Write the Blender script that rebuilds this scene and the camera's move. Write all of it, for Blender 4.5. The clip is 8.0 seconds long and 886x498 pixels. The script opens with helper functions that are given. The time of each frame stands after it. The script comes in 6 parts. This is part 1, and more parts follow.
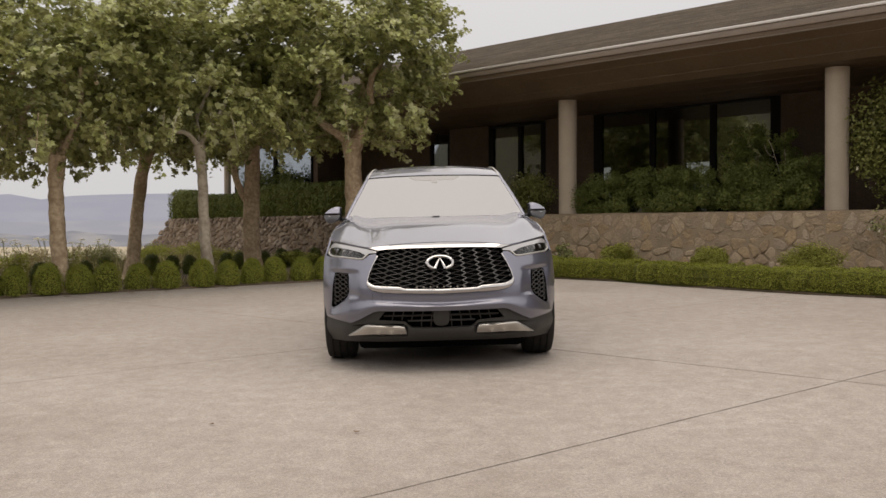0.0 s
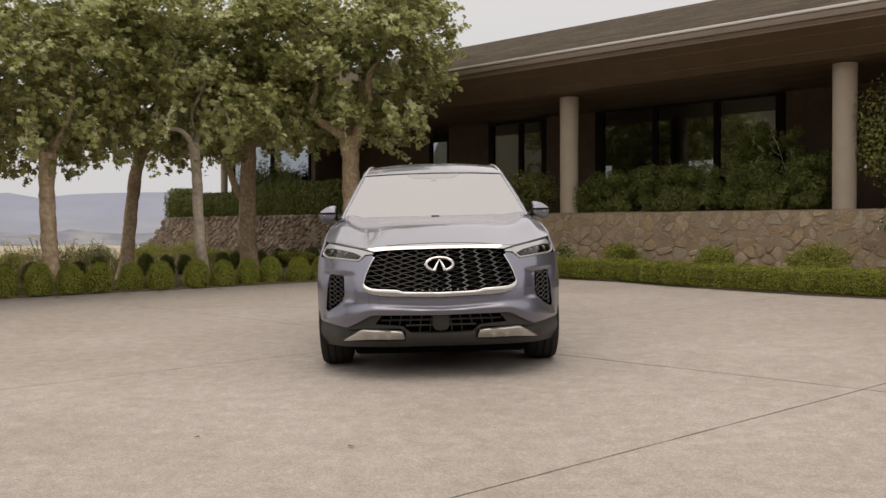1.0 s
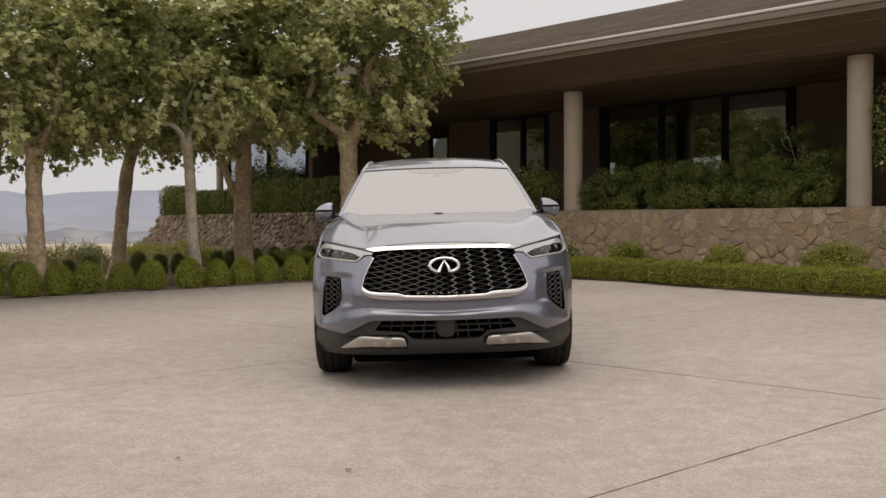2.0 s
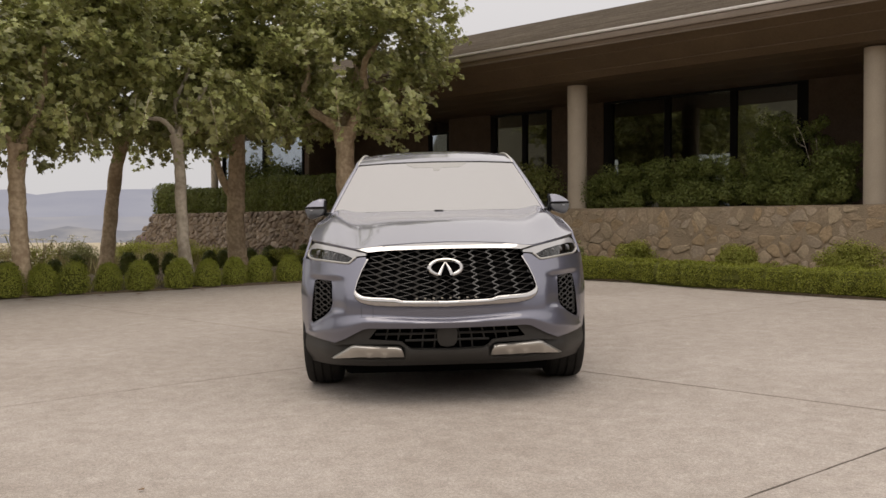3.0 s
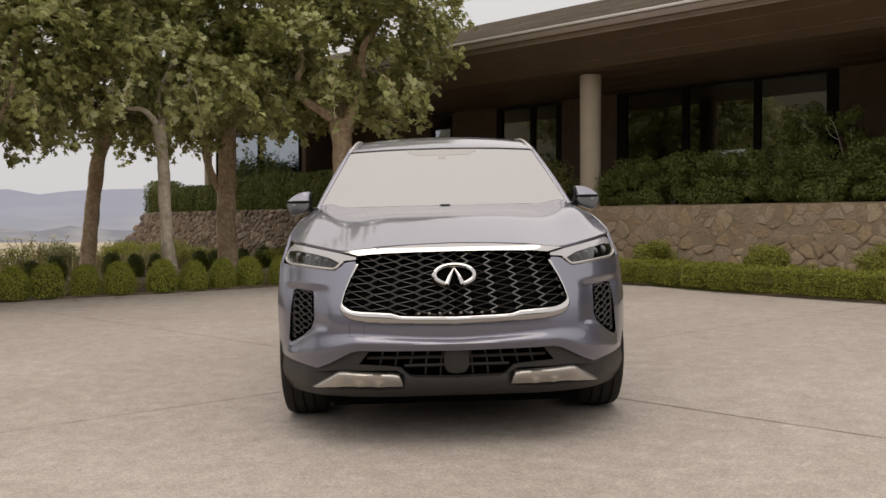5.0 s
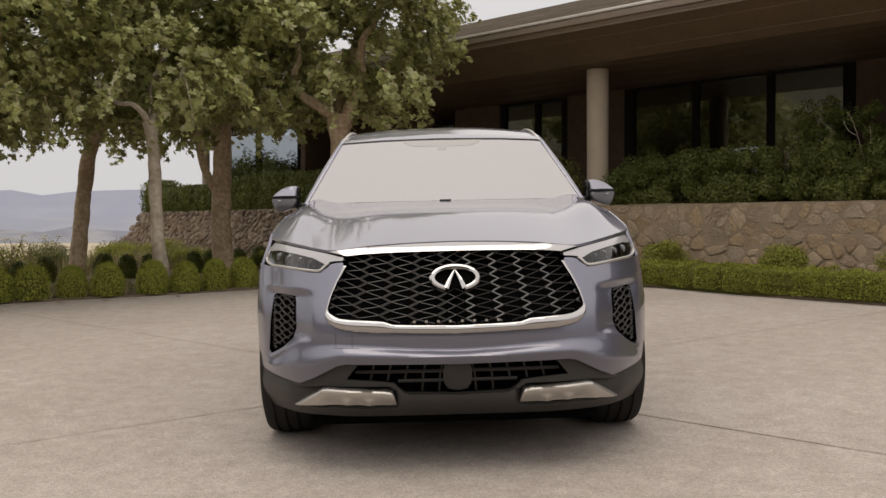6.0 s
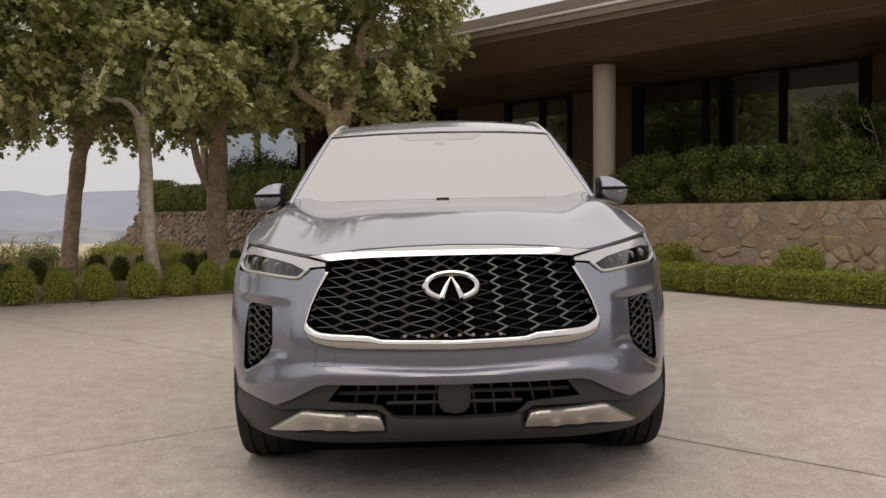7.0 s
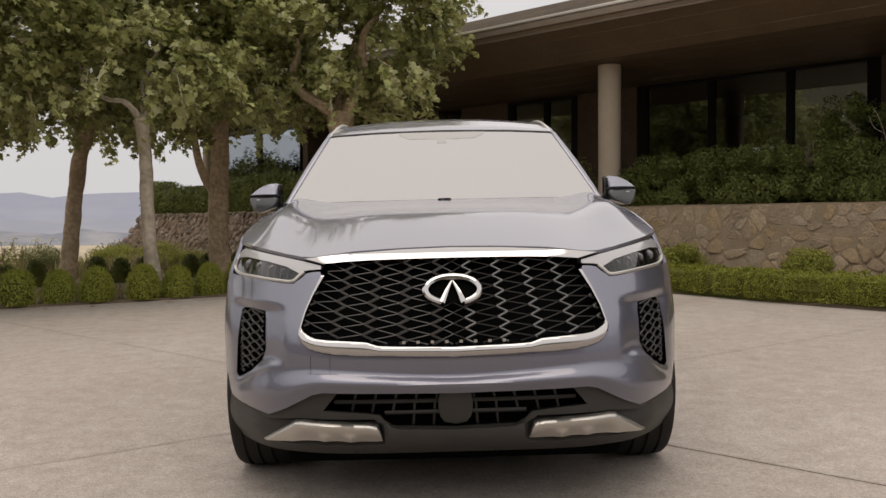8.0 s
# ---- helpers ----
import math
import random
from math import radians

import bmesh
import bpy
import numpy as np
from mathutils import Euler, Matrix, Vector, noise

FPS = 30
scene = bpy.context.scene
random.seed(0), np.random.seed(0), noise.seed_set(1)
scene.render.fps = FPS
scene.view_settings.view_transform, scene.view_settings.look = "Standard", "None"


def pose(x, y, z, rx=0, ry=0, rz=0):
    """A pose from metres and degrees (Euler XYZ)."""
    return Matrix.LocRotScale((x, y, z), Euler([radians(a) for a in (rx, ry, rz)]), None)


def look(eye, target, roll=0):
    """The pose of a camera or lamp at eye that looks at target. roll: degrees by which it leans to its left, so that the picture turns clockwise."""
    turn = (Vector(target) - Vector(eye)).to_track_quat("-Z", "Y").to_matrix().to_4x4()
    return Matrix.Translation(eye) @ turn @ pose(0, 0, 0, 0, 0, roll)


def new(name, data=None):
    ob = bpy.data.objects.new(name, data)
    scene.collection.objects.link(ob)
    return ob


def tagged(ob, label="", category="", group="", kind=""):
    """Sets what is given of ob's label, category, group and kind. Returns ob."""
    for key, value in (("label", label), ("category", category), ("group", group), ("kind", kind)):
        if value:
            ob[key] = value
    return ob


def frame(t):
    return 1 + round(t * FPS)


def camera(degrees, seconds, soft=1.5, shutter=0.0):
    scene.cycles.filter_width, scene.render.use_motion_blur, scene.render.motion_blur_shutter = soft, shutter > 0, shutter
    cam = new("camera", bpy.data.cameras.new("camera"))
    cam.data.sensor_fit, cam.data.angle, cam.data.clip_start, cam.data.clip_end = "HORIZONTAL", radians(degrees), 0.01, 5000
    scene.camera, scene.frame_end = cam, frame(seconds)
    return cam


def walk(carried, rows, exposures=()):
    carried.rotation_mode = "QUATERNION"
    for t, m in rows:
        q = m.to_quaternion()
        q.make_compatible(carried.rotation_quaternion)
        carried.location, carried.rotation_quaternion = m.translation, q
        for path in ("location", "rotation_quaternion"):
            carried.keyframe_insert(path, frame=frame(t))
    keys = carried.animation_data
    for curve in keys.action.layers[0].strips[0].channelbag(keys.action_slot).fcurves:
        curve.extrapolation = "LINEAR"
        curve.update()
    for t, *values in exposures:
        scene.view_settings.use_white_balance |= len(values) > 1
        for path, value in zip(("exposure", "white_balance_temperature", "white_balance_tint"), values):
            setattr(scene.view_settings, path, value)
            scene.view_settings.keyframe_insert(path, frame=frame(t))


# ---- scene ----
cam = camera(52.0, 8.0, soft=1.5)
PATH = [
    (0, (0.106, 0.138, 1.121), (-1.264, 1.595, 1.084), -0.1),
    (0.5, (0.009, 0.236, 1.124), (-1.36, 1.693, 1.086), -0.1),
    (1, (-0.124, 0.375, 1.134), (-1.492, 1.833, 1.094), -0.1),
    (1.5, (-0.314, 0.533, 1.137), (-1.681, 1.993, 1.095), -0.1),
    (3, (-0.929, 1.147, 1.135), (-2.293, 2.609, 1.088), -0.1),
    (3.5, (-1.14, 1.362, 1.14), (-2.504, 2.824, 1.093), -0.1),
    (4, (-1.334, 1.586, 1.135), (-2.698, 3.047, 1.088), -0.1),
    (4.5, (-1.541, 1.771, 1.133), (-2.907, 3.232, 1.085), -0.1),
    (6, (-2.113, 2.393, 1.103), (-3.485, 3.847, 1.057), -0.1),
    (6.5, (-2.29, 2.591, 1.111), (-3.665, 4.043, 1.065), -0.1),
    (7, (-2.424, 2.776, 1.107), (-3.802, 4.224, 1.062), -0.1),
    (7.5, (-2.499, 2.871, 1.103), (-3.88, 4.316, 1.06), -0.1),
    (8, (-2.525, 2.901, 1.105), (-3.91, 4.343, 1.064), -0.1),
]

walk(cam, [(t, look(eye, target, roll)) for t, eye, target, roll in PATH], [(0.0, 0.1, 7000, 12), (8.0, 0.1, 7000, 12)])

# ---- world and light: a bright overcast day ----
world = bpy.data.worlds.new("overcast")
scene.world = world
world.use_nodes = True
wn, wl = world.node_tree.nodes, world.node_tree.links
wn.clear()
w_out = wn.new("ShaderNodeOutputWorld")
w_add = wn.new("ShaderNodeAddShader")
w_blue = wn.new("ShaderNodeBackground")
w_cloud = wn.new("ShaderNodeBackground")
w_sky = wn.new("ShaderNodeTexSky")
w_sky.sky_type, w_sky.sun_disc = "NISHITA", False
w_sky.sun_elevation, w_sky.sun_rotation = radians(83), radians(190)
w_blue.inputs["Strength"].default_value = 0.006
wl.new(w_sky.outputs[0], w_blue.inputs["Color"])
# cloud layer: brightest overhead, evenly paler towards the horizon
w_geo = wn.new("ShaderNodeTexCoord")
w_sep = wn.new("ShaderNodeSeparateXYZ")
w_rmp = wn.new("ShaderNodeValToRGB")
wl.new(w_geo.outputs["Generated"], w_sep.inputs[0])
wl.new(w_sep.outputs["Z"], w_rmp.inputs["Fac"])
r0, r1 = w_rmp.color_ramp.elements
r0.position, r0.color = 0.0, (0.535, 0.548, 0.592, 1)
r1.position, r1.color = 1.0, (1.12, 1.10, 1.085, 1)
for pos, v in ((0.12, 0.575), (0.25, 0.635), (0.37, 1.0)):
    w_rmp.color_ramp.elements.new(pos).color = (v, v * (1.01 - 0.02 * max(0.0, pos - 0.25) / 0.12), v * (1.06 - 0.07 * max(0.0, pos - 0.25) / 0.12), 1)
wl.new(w_rmp.outputs["Color"], w_cloud.inputs["Color"])
w_cloud.inputs["Strength"].default_value = 1.0
wl.new(w_blue.outputs[0], w_add.inputs[0])
wl.new(w_cloud.outputs[0], w_add.inputs[1])
wl.new(w_add.outputs[0], w_out.inputs["Surface"])
sun = new("sun", bpy.data.lights.new("sun", "SUN"))
sun.data.energy, sun.data.angle, sun.data.color = 0.92, radians(40), (1.0, 0.93, 0.83)
sun.matrix_world = look((0.5, -2.5, 20.0), (0, 0, 0))


# ---- materials ----
def mat(name, base, rough=0.6, metal=0.0, vary=None, scale=6.0, fine=90.0, bump=0.0, bscale=60.0, spec=0.5, coat=0.0, mix=(0.35, 0.7), island=0.0, rand=0.0, trans=0.0):
    """Principled surface with variation at two scales, optional bump, variation by piece and translucency."""
    m = bpy.data.materials.new(name)
    m.use_nodes = True
    nt = m.node_tree
    b = nt.nodes["Principled BSDF"]
    b.inputs["Base Color"].default_value = (*base, 1)
    b.inputs["Roughness"].default_value = rough
    b.inputs["Metallic"].default_value = metal
    b.inputs["Specular IOR Level"].default_value = spec
    b.inputs["Coat Weight"].default_value = coat
    b.inputs["Coat Roughness"].default_value = 0.03
    tc = nt.nodes.new("ShaderNodeTexCoord")
    col = None
    if vary:
        n1 = nt.nodes.new("ShaderNodeTexNoise")
        n2 = nt.nodes.new("ShaderNodeTexNoise")
        n1.inputs["Scale"].default_value, n2.inputs["Scale"].default_value = scale, fine
        n1.inputs["Detail"].default_value, n2.inputs["Detail"].default_value = 5.0, 3.0
        for nd in (n1, n2):
            nt.links.new(tc.outputs["Object"], nd.inputs["Vector"])
        add = nt.nodes.new("ShaderNodeMath")
        add.operation = "MULTIPLY_ADD"
        add.inputs[1].default_value = 0.5
        half = nt.nodes.new("ShaderNodeMath")
        half.operation = "MULTIPLY"
        half.inputs[1].default_value = 0.5
        nt.links.new(n2.outputs["Fac"], half.inputs[0])
        nt.links.new(n1.outputs["Fac"], add.inputs[0])
        nt.links.new(half.outputs[0], add.inputs[2])
        ramp = nt.nodes.new("ShaderNodeMapRange")
        ramp.inputs["From Min"].default_value, ramp.inputs["From Max"].default_value = mix
        nt.links.new(add.outputs[0], ramp.inputs["Value"])
        mx = nt.nodes.new("ShaderNodeMix")
        mx.data_type = "RGBA"
        mx.inputs["A"].default_value, mx.inputs["B"].default_value = (*base, 1), (*vary, 1)
        nt.links.new(ramp.outputs[0], mx.inputs["Factor"])
        col = mx.outputs["Result"]
    if island or rand:
        hsv = nt.nodes.new("ShaderNodeHueSaturation")
        src = nt.nodes.new("ShaderNodeNewGeometry").outputs["Random Per Island"] if island else nt.nodes.new("ShaderNodeObjectInfo").outputs["Random"]
        amt = island or rand
        for key, lo, hi in (("Value", 1 - amt, 1 + amt), ("Hue", 0.5 - amt * 0.045, 0.5 + amt * 0.03)):
            mr = nt.nodes.new("ShaderNodeMapRange")
            mr.inputs["To Min"].default_value, mr.inputs["To Max"].default_value = lo, hi
            nt.links.new(src, mr.inputs["Value"])
            nt.links.new(mr.outputs[0], hsv.inputs[key])
        if col:
            nt.links.new(col, hsv.inputs["Color"])
        else:
            hsv.inputs["Color"].default_value = (*base, 1)
        col = hsv.outputs["Color"]
    if col:
        nt.links.new(col, b.inputs["Base Color"])
    if bump:
        n3 = nt.nodes.new("ShaderNodeTexNoise")
        n3.inputs["Scale"].default_value, n3.inputs["Detail"].default_value = bscale, 6.0
        nt.links.new(tc.outputs["Object"], n3.inputs["Vector"])
        bp = nt.nodes.new("ShaderNodeBump")
        bp.inputs["Strength"].default_value, bp.inputs["Distance"].default_value = bump, 0.02
        nt.links.new(n3.outputs["Fac"], bp.inputs["Height"])
        nt.links.new(bp.outputs[0], b.inputs["Normal"])
    if trans:
        out = nt.nodes["Material Output"]
        tr = nt.nodes.new("ShaderNodeBsdfTranslucent")
        ms = nt.nodes.new("ShaderNodeMixShader")
        ms.inputs[0].default_value = trans
        if col:
            nt.links.new(col, tr.inputs["Color"])
        else:
            tr.inputs["Color"].default_value = (*base, 1)
        nt.links.new(b.outputs[0], ms.inputs[1])
        nt.links.new(tr.outputs[0], ms.inputs[2])
        nt.links.new(ms.outputs[0], out.inputs["Surface"])
    return m


def glass(name, tint, gloss, rough=0.02, shine=(1, 1, 1)):
    """Thin pane: tinted see-through with a mirror share that grows at grazing angles."""
    m = bpy.data.materials.new(name)
    m.use_nodes = True
    nt = m.node_tree
    nt.nodes.remove(nt.nodes["Principled BSDF"])
    tr, gl = nt.nodes.new("ShaderNodeBsdfTransparent"), nt.nodes.new("ShaderNodeBsdfGlossy")
    tr.inputs["Color"].default_value = (*tint, 1)
    gl.inputs["Color"].default_value = (*shine, 1)
    gl.inputs["Roughness"].default_value = rough
    lw = nt.nodes.new("ShaderNodeLayerWeight")
    lw.inputs["Blend"].default_value = 0.5
    pw = nt.nodes.new("ShaderNodeMath")
    pw.operation = "POWER"
    pw.inputs[1].default_value = 4.0
    nt.links.new(lw.outputs["Facing"], pw.inputs[0])
    mr = nt.nodes.new("ShaderNodeMapRange")
    mr.inputs["To Min"].default_value, mr.inputs["To Max"].default_value = gloss, 1.0
    nt.links.new(pw.outputs[0], mr.inputs["Value"])
    ms = nt.nodes.new("ShaderNodeMixShader")
    nt.links.new(mr.outputs[0], ms.inputs[0])
    nt.links.new(tr.outputs[0], ms.inputs[1])
    nt.links.new(gl.outputs[0], ms.inputs[2])
    nt.links.new(ms.outputs[0], nt.nodes["Material Output"].inputs["Surface"])
    return m


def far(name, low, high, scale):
    """Hazy distance: a plain backdrop; the air's haze is painted in as emission colour."""
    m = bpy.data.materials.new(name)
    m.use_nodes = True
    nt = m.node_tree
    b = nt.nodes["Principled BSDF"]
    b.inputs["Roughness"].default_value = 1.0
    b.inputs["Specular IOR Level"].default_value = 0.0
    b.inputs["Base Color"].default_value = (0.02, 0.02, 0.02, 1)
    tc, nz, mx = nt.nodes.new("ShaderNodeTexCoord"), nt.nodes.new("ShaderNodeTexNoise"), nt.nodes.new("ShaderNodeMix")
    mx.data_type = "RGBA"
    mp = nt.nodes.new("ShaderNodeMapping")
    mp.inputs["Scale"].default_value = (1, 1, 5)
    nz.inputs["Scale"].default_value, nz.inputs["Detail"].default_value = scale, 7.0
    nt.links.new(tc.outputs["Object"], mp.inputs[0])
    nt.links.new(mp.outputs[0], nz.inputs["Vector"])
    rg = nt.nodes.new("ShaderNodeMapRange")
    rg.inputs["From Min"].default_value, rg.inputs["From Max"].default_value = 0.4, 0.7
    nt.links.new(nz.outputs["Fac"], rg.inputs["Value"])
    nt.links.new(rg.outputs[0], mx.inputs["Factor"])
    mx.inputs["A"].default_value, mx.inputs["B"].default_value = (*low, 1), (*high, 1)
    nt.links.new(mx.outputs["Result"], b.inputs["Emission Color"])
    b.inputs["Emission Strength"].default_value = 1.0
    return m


def concrete():
    """Exposed-aggregate concrete: broad stains, mottling and single grains."""
    m = mat("washed_concrete", (0.311, 0.270, 0.239), 0.85, vary=(0.397, 0.355, 0.324), scale=0.45, fine=7, bump=0.28, bscale=130, mix=(0.36, 0.64), spec=0.3)
    nt = m.node_tree
    b = nt.nodes["Principled BSDF"]
    src = b.inputs["Base Color"].links[0].from_socket
    tc = nt.nodes.new("ShaderNodeTexCoord")
    for scale, dark, light in ((75, 0.89, 1.09), (190, 0.79, 1.18), (22, 0.97, 1.03)):
        vo = nt.nodes.new("ShaderNodeTexVoronoi")
        vo.inputs["Scale"].default_value = scale
        nt.links.new(tc.outputs["Object"], vo.inputs["Vector"])
        sep = nt.nodes.new("ShaderNodeSeparateColor")
        nt.links.new(vo.outputs["Color"], sep.inputs[0])
        mr = nt.nodes.new("ShaderNodeMapRange")
        mr.inputs["To Min"].default_value, mr.inputs["To Max"].default_value = dark, light
        nt.links.new(sep.outputs[0], mr.inputs["Value"])
        mx = nt.nodes.new("ShaderNodeMix")
        mx.data_type, mx.blend_type = "RGBA", "MULTIPLY"
        mx.inputs["Factor"].default_value = 1.0
        nt.links.new(src, mx.inputs["A"])
        nt.links.new(mr.outputs[0], mx.inputs["B"])
        src = mx.outputs["Result"]
    # grimy worn shoulders along the three joints
    sep = nt.nodes.new("ShaderNodeSeparateXYZ")
    nt.links.new(tc.outputs["Object"], sep.inputs[0])
    wob = nt.nodes.new("ShaderNodeTexNoise")
    wob.inputs["Scale"].default_value, wob.inputs["Detail"].default_value = 5.0, 5.0
    nt.links.new(tc.outputs["Object"], wob.inputs["Vector"])

    def calc(op, a, c):
        nd = nt.nodes.new("ShaderNodeMath")
        nd.operation = op
        for i, q in enumerate((a, c)):
            if isinstance(q, (int, float)):
                nd.inputs[i].default_value = q
            else:
                nt.links.new(q, nd.inputs[i])
        return nd.outputs[0]

    for along, across, a, k, reach in (("Y", "X", -7.96, 0.2135, 0.030), ("Y", "X", -3.42, 0.17, 0.016), ("X", "Y", 6.80, -0.015, 0.038)):
        line = calc("ADD", calc("MULTIPLY", sep.outputs[along], k), a)
        off = calc("ABSOLUTE", calc("SUBTRACT", sep.outputs[across], line), 0.0)
        near = nt.nodes.new("ShaderNodeMapRange")
        near.inputs["From Min"].default_value, near.inputs["From Max"].default_value = 0.004, reach
        near.inputs["To Min"].default_value, near.inputs["To Max"].default_value = 1.0, 0.0
        nt.links.new(off, near.inputs["Value"])
        amount = calc("MULTIPLY", near.outputs[0], calc("MULTIPLY", wob.outputs["Fac"], 0.52))
        mx = nt.nodes.new("ShaderNodeMix")
        mx.data_type = "RGBA"
        nt.links.new(amount, mx.inputs["Factor"])
        nt.links.new(src, mx.inputs["A"])
        mx.inputs["B"].default_value = (0.13, 0.095, 0.07, 1)
        src = mx.outputs["Result"]
    nt.links.new(src, b.inputs["Base Color"])
    return m


def field_stone(name, tones, joined):
    """Rough stone whose tone differs from stone to stone, with grain and lichen-like mottling."""
    m = mat(name, tones[0], 0.9, vary=tones[1], scale=3, fine=25, bump=0.6, bscale=22, spec=0.2)
    nt = m.node_tree
    b = nt.nodes["Principled BSDF"]
    grain = b.inputs["Base Color"].links[0].from_node.inputs["Factor"].links[0].from_socket
    pick = nt.nodes.new("ShaderNodeNewGeometry").outputs["Random Per Island"] if joined else nt.nodes.new("ShaderNodeObjectInfo").outputs["Random"]
    ramp = nt.nodes.new("ShaderNodeValToRGB")
    el = ramp.color_ramp.elements
    el[0].position, el[0].color = 0.0, (*tones[0], 1)
    el[1].position, el[1].color = 1.0, (*tones[-1], 1)
    for i, c in enumerate(tones[1:-1]):
        el.new((i + 1) / (len(tones) - 1)).color = (*c, 1)
    nt.links.new(pick, ramp.inputs["Fac"])
    mr = nt.nodes.new("ShaderNodeMapRange")
    mr.inputs["To Min"].default_value, mr.inputs["To Max"].default_value = 0.74, 1.24
    nt.links.new(grain, mr.inputs["Value"])
    mx = nt.nodes.new("ShaderNodeMix")
    mx.data_type, mx.blend_type = "RGBA", "MULTIPLY"
    mx.inputs["Factor"].default_value = 1.0
    nt.links.new(ramp.outputs["Color"], mx.inputs["A"])
    nt.links.new(mr.outputs[0], mx.inputs["B"])
    nt.links.new(mx.outputs["Result"], b.inputs["Base Color"])
    return m


WARM = [(0.255, 0.189, 0.120), (0.335, 0.245, 0.152), (0.285, 0.220, 0.152), (0.365, 0.288, 0.198), (0.235, 0.182, 0.127), (0.325, 0.262, 0.195), (0.282, 0.201, 0.125)]
GREY = [(0.15, 0.115, 0.088), (0.25, 0.20, 0.16), (0.19, 0.14, 0.10), (0.31, 0.255, 0.205), (0.13, 0.10, 0.08), (0.22, 0.165, 0.125)]
M_CONCRETE = concrete()
M_JOINT = mat("joint_grit", (0.10, 0.083, 0.07), 0.95)
M_SOIL = mat("mulch_soil", (0.10, 0.075, 0.05), 0.95, vary=(0.20, 0.15, 0.10), scale=3, fine=50, bump=0.8, bscale=40)
M_DRY = mat("dry_grass_land", (0.33, 0.275, 0.19), 0.95, vary=(0.43, 0.37, 0.27), scale=0.15, fine=8, bump=0.5, bscale=20)
M_STONE = field_stone("warm_field_stone", WARM, False)
M_STONE_D = field_stone("grey_brown_field_stone", GREY, False)
M_STONE_R = field_stone("warm_field_stone_joined", WARM, True)
M_STONE_DR = field_stone("grey_brown_field_stone_joined", GREY, True)
M_MORTAR = mat("sandy_mortar", (0.200, 0.152, 0.102), 0.95, vary=(0.29, 0.224, 0.155), scale=4, fine=60, bump=0.6, bscale=45)
M_COLUMN = mat("cast_concrete_column", (0.40, 0.335, 0.265), 0.85, vary=(0.48, 0.41, 0.33), scale=3, fine=60, bump=0.15, bscale=90)
M_FASCIA = mat("taupe_painted_fascia", (0.21, 0.165, 0.13), 0.6, vary=(0.25, 0.20, 0.16), scale=2, fine=30)
M_DRIP = mat("pale_metal_drip_edge", (0.62, 0.58, 0.55), 0.35, metal=0.3)
M_SOFFIT = mat("brown_wood_soffit", (0.105, 0.069, 0.042), 0.55, vary=(0.155, 0.105, 0.064), scale=1.5, fine=25, bump=0.1)
M_SHINGLE = mat("weathered_wood_shingle", (0.145, 0.12, 0.095), 0.9, vary=(0.235, 0.20, 0.16), scale=3, fine=45, bump=0.5, bscale=50, island=0.18)
M_PIER = mat("brown_stone_cladding", (0.078, 0.050, 0.033), 0.85, vary=(0.125, 0.085, 0.058), scale=5, fine=30, bump=0.5, bscale=12)
M_FRAME = mat("black_window_frame", (0.006, 0.0055, 0.005), 0.7, spec=0.2)
M_ROOM = mat("dim_room_plaster", (0.30, 0.26, 0.21), 0.9, vary=(0.38, 0.33, 0.27), scale=2)
M_PANE = glass("dark_window_glass", (0.50, 0.52, 0.50), 0.19, shine=(0.86, 0.86, 0.82))
M_PANE_SKY = glass("reflective_corner_glass", (0.45, 0.5, 0.52), 0.35, shine=(0.85, 0.93, 1.0))
M_BARK = mat("mottled_plane_bark", (0.36, 0.262, 0.175), 0.9, vary=(0.60, 0.475, 0.335), scale=2.4, fine=14, bump=0.5, bscale=18, mix=(0.42, 0.6))
M_BARK_P = mat("pale_plane_bark", (0.34, 0.285, 0.225), 0.9, vary=(0.56, 0.49, 0.40), scale=2.4, fine=14, bump=0.5, bscale=18, mix=(0.40, 0.6))
M_BARK_D = mat("dark_plane_bark", (0.40, 0.295, 0.20), 0.9, vary=(0.66, 0.52, 0.37), scale=2.4, fine=14, bump=0.6, bscale=18, mix=(0.42, 0.6))
M_PLANE = mat("plane_tree_leaf", (0.262, 0.284, 0.100), 0.36, vary=(0.545, 0.545, 0.245), scale=0.9, fine=7, island=0.38, trans=0.40, spec=0.75)
M_BOX = mat("boxwood_leaf", (0.165, 0.182, 0.024), 0.5, vary=(0.265, 0.282, 0.046), scale=3, fine=20, island=0.2, trans=0.25, spec=0.25)
M_BALL = mat("clipped_boxwood_leaf", (0.255, 0.282, 0.045), 0.5, vary=(0.38, 0.40, 0.080), scale=3, fine=20, island=0.2, trans=0.25, spec=0.25)
# Core colour: the shade between the leaves is put into a dark base.
M_INNER_SHADE = mat("painted_inner_shade", (0.08, 0.088, 0.020), 0.9, vary=(0.12, 0.122, 0.036), scale=12, fine=60, bump=1.0, bscale=50, spec=0.1)
M_DEADLEAF = mat("dry_dead_leaf", (0.16, 0.09, 0.045), 0.8, vary=(0.24, 0.15, 0.08), scale=20)
# Darker copy of the boxwood leaf: tree shade is put into its colour.
M_BOX_SHADE = mat("shade_toned_boxwood_leaf", (0.075, 0.092, 0.020), 0.55, vary=(0.12, 0.14, 0.032), scale=3, fine=20, island=0.25, trans=0.15, spec=0.25)
M_SHRUB = mat("glossy_shrub_leaf", (0.088, 0.112, 0.026), 0.5, vary=(0.215, 0.24, 0.065), scale=1.2, fine=6, island=0.28, trans=0.2, spec=0.3)
M_BLOCK = mat("clipped_evergreen_leaf", (0.088, 0.110, 0.022), 0.5, vary=(0.155, 0.176, 0.038), scale=2, fine=14, island=0.4, trans=0.2, spec=0.3)
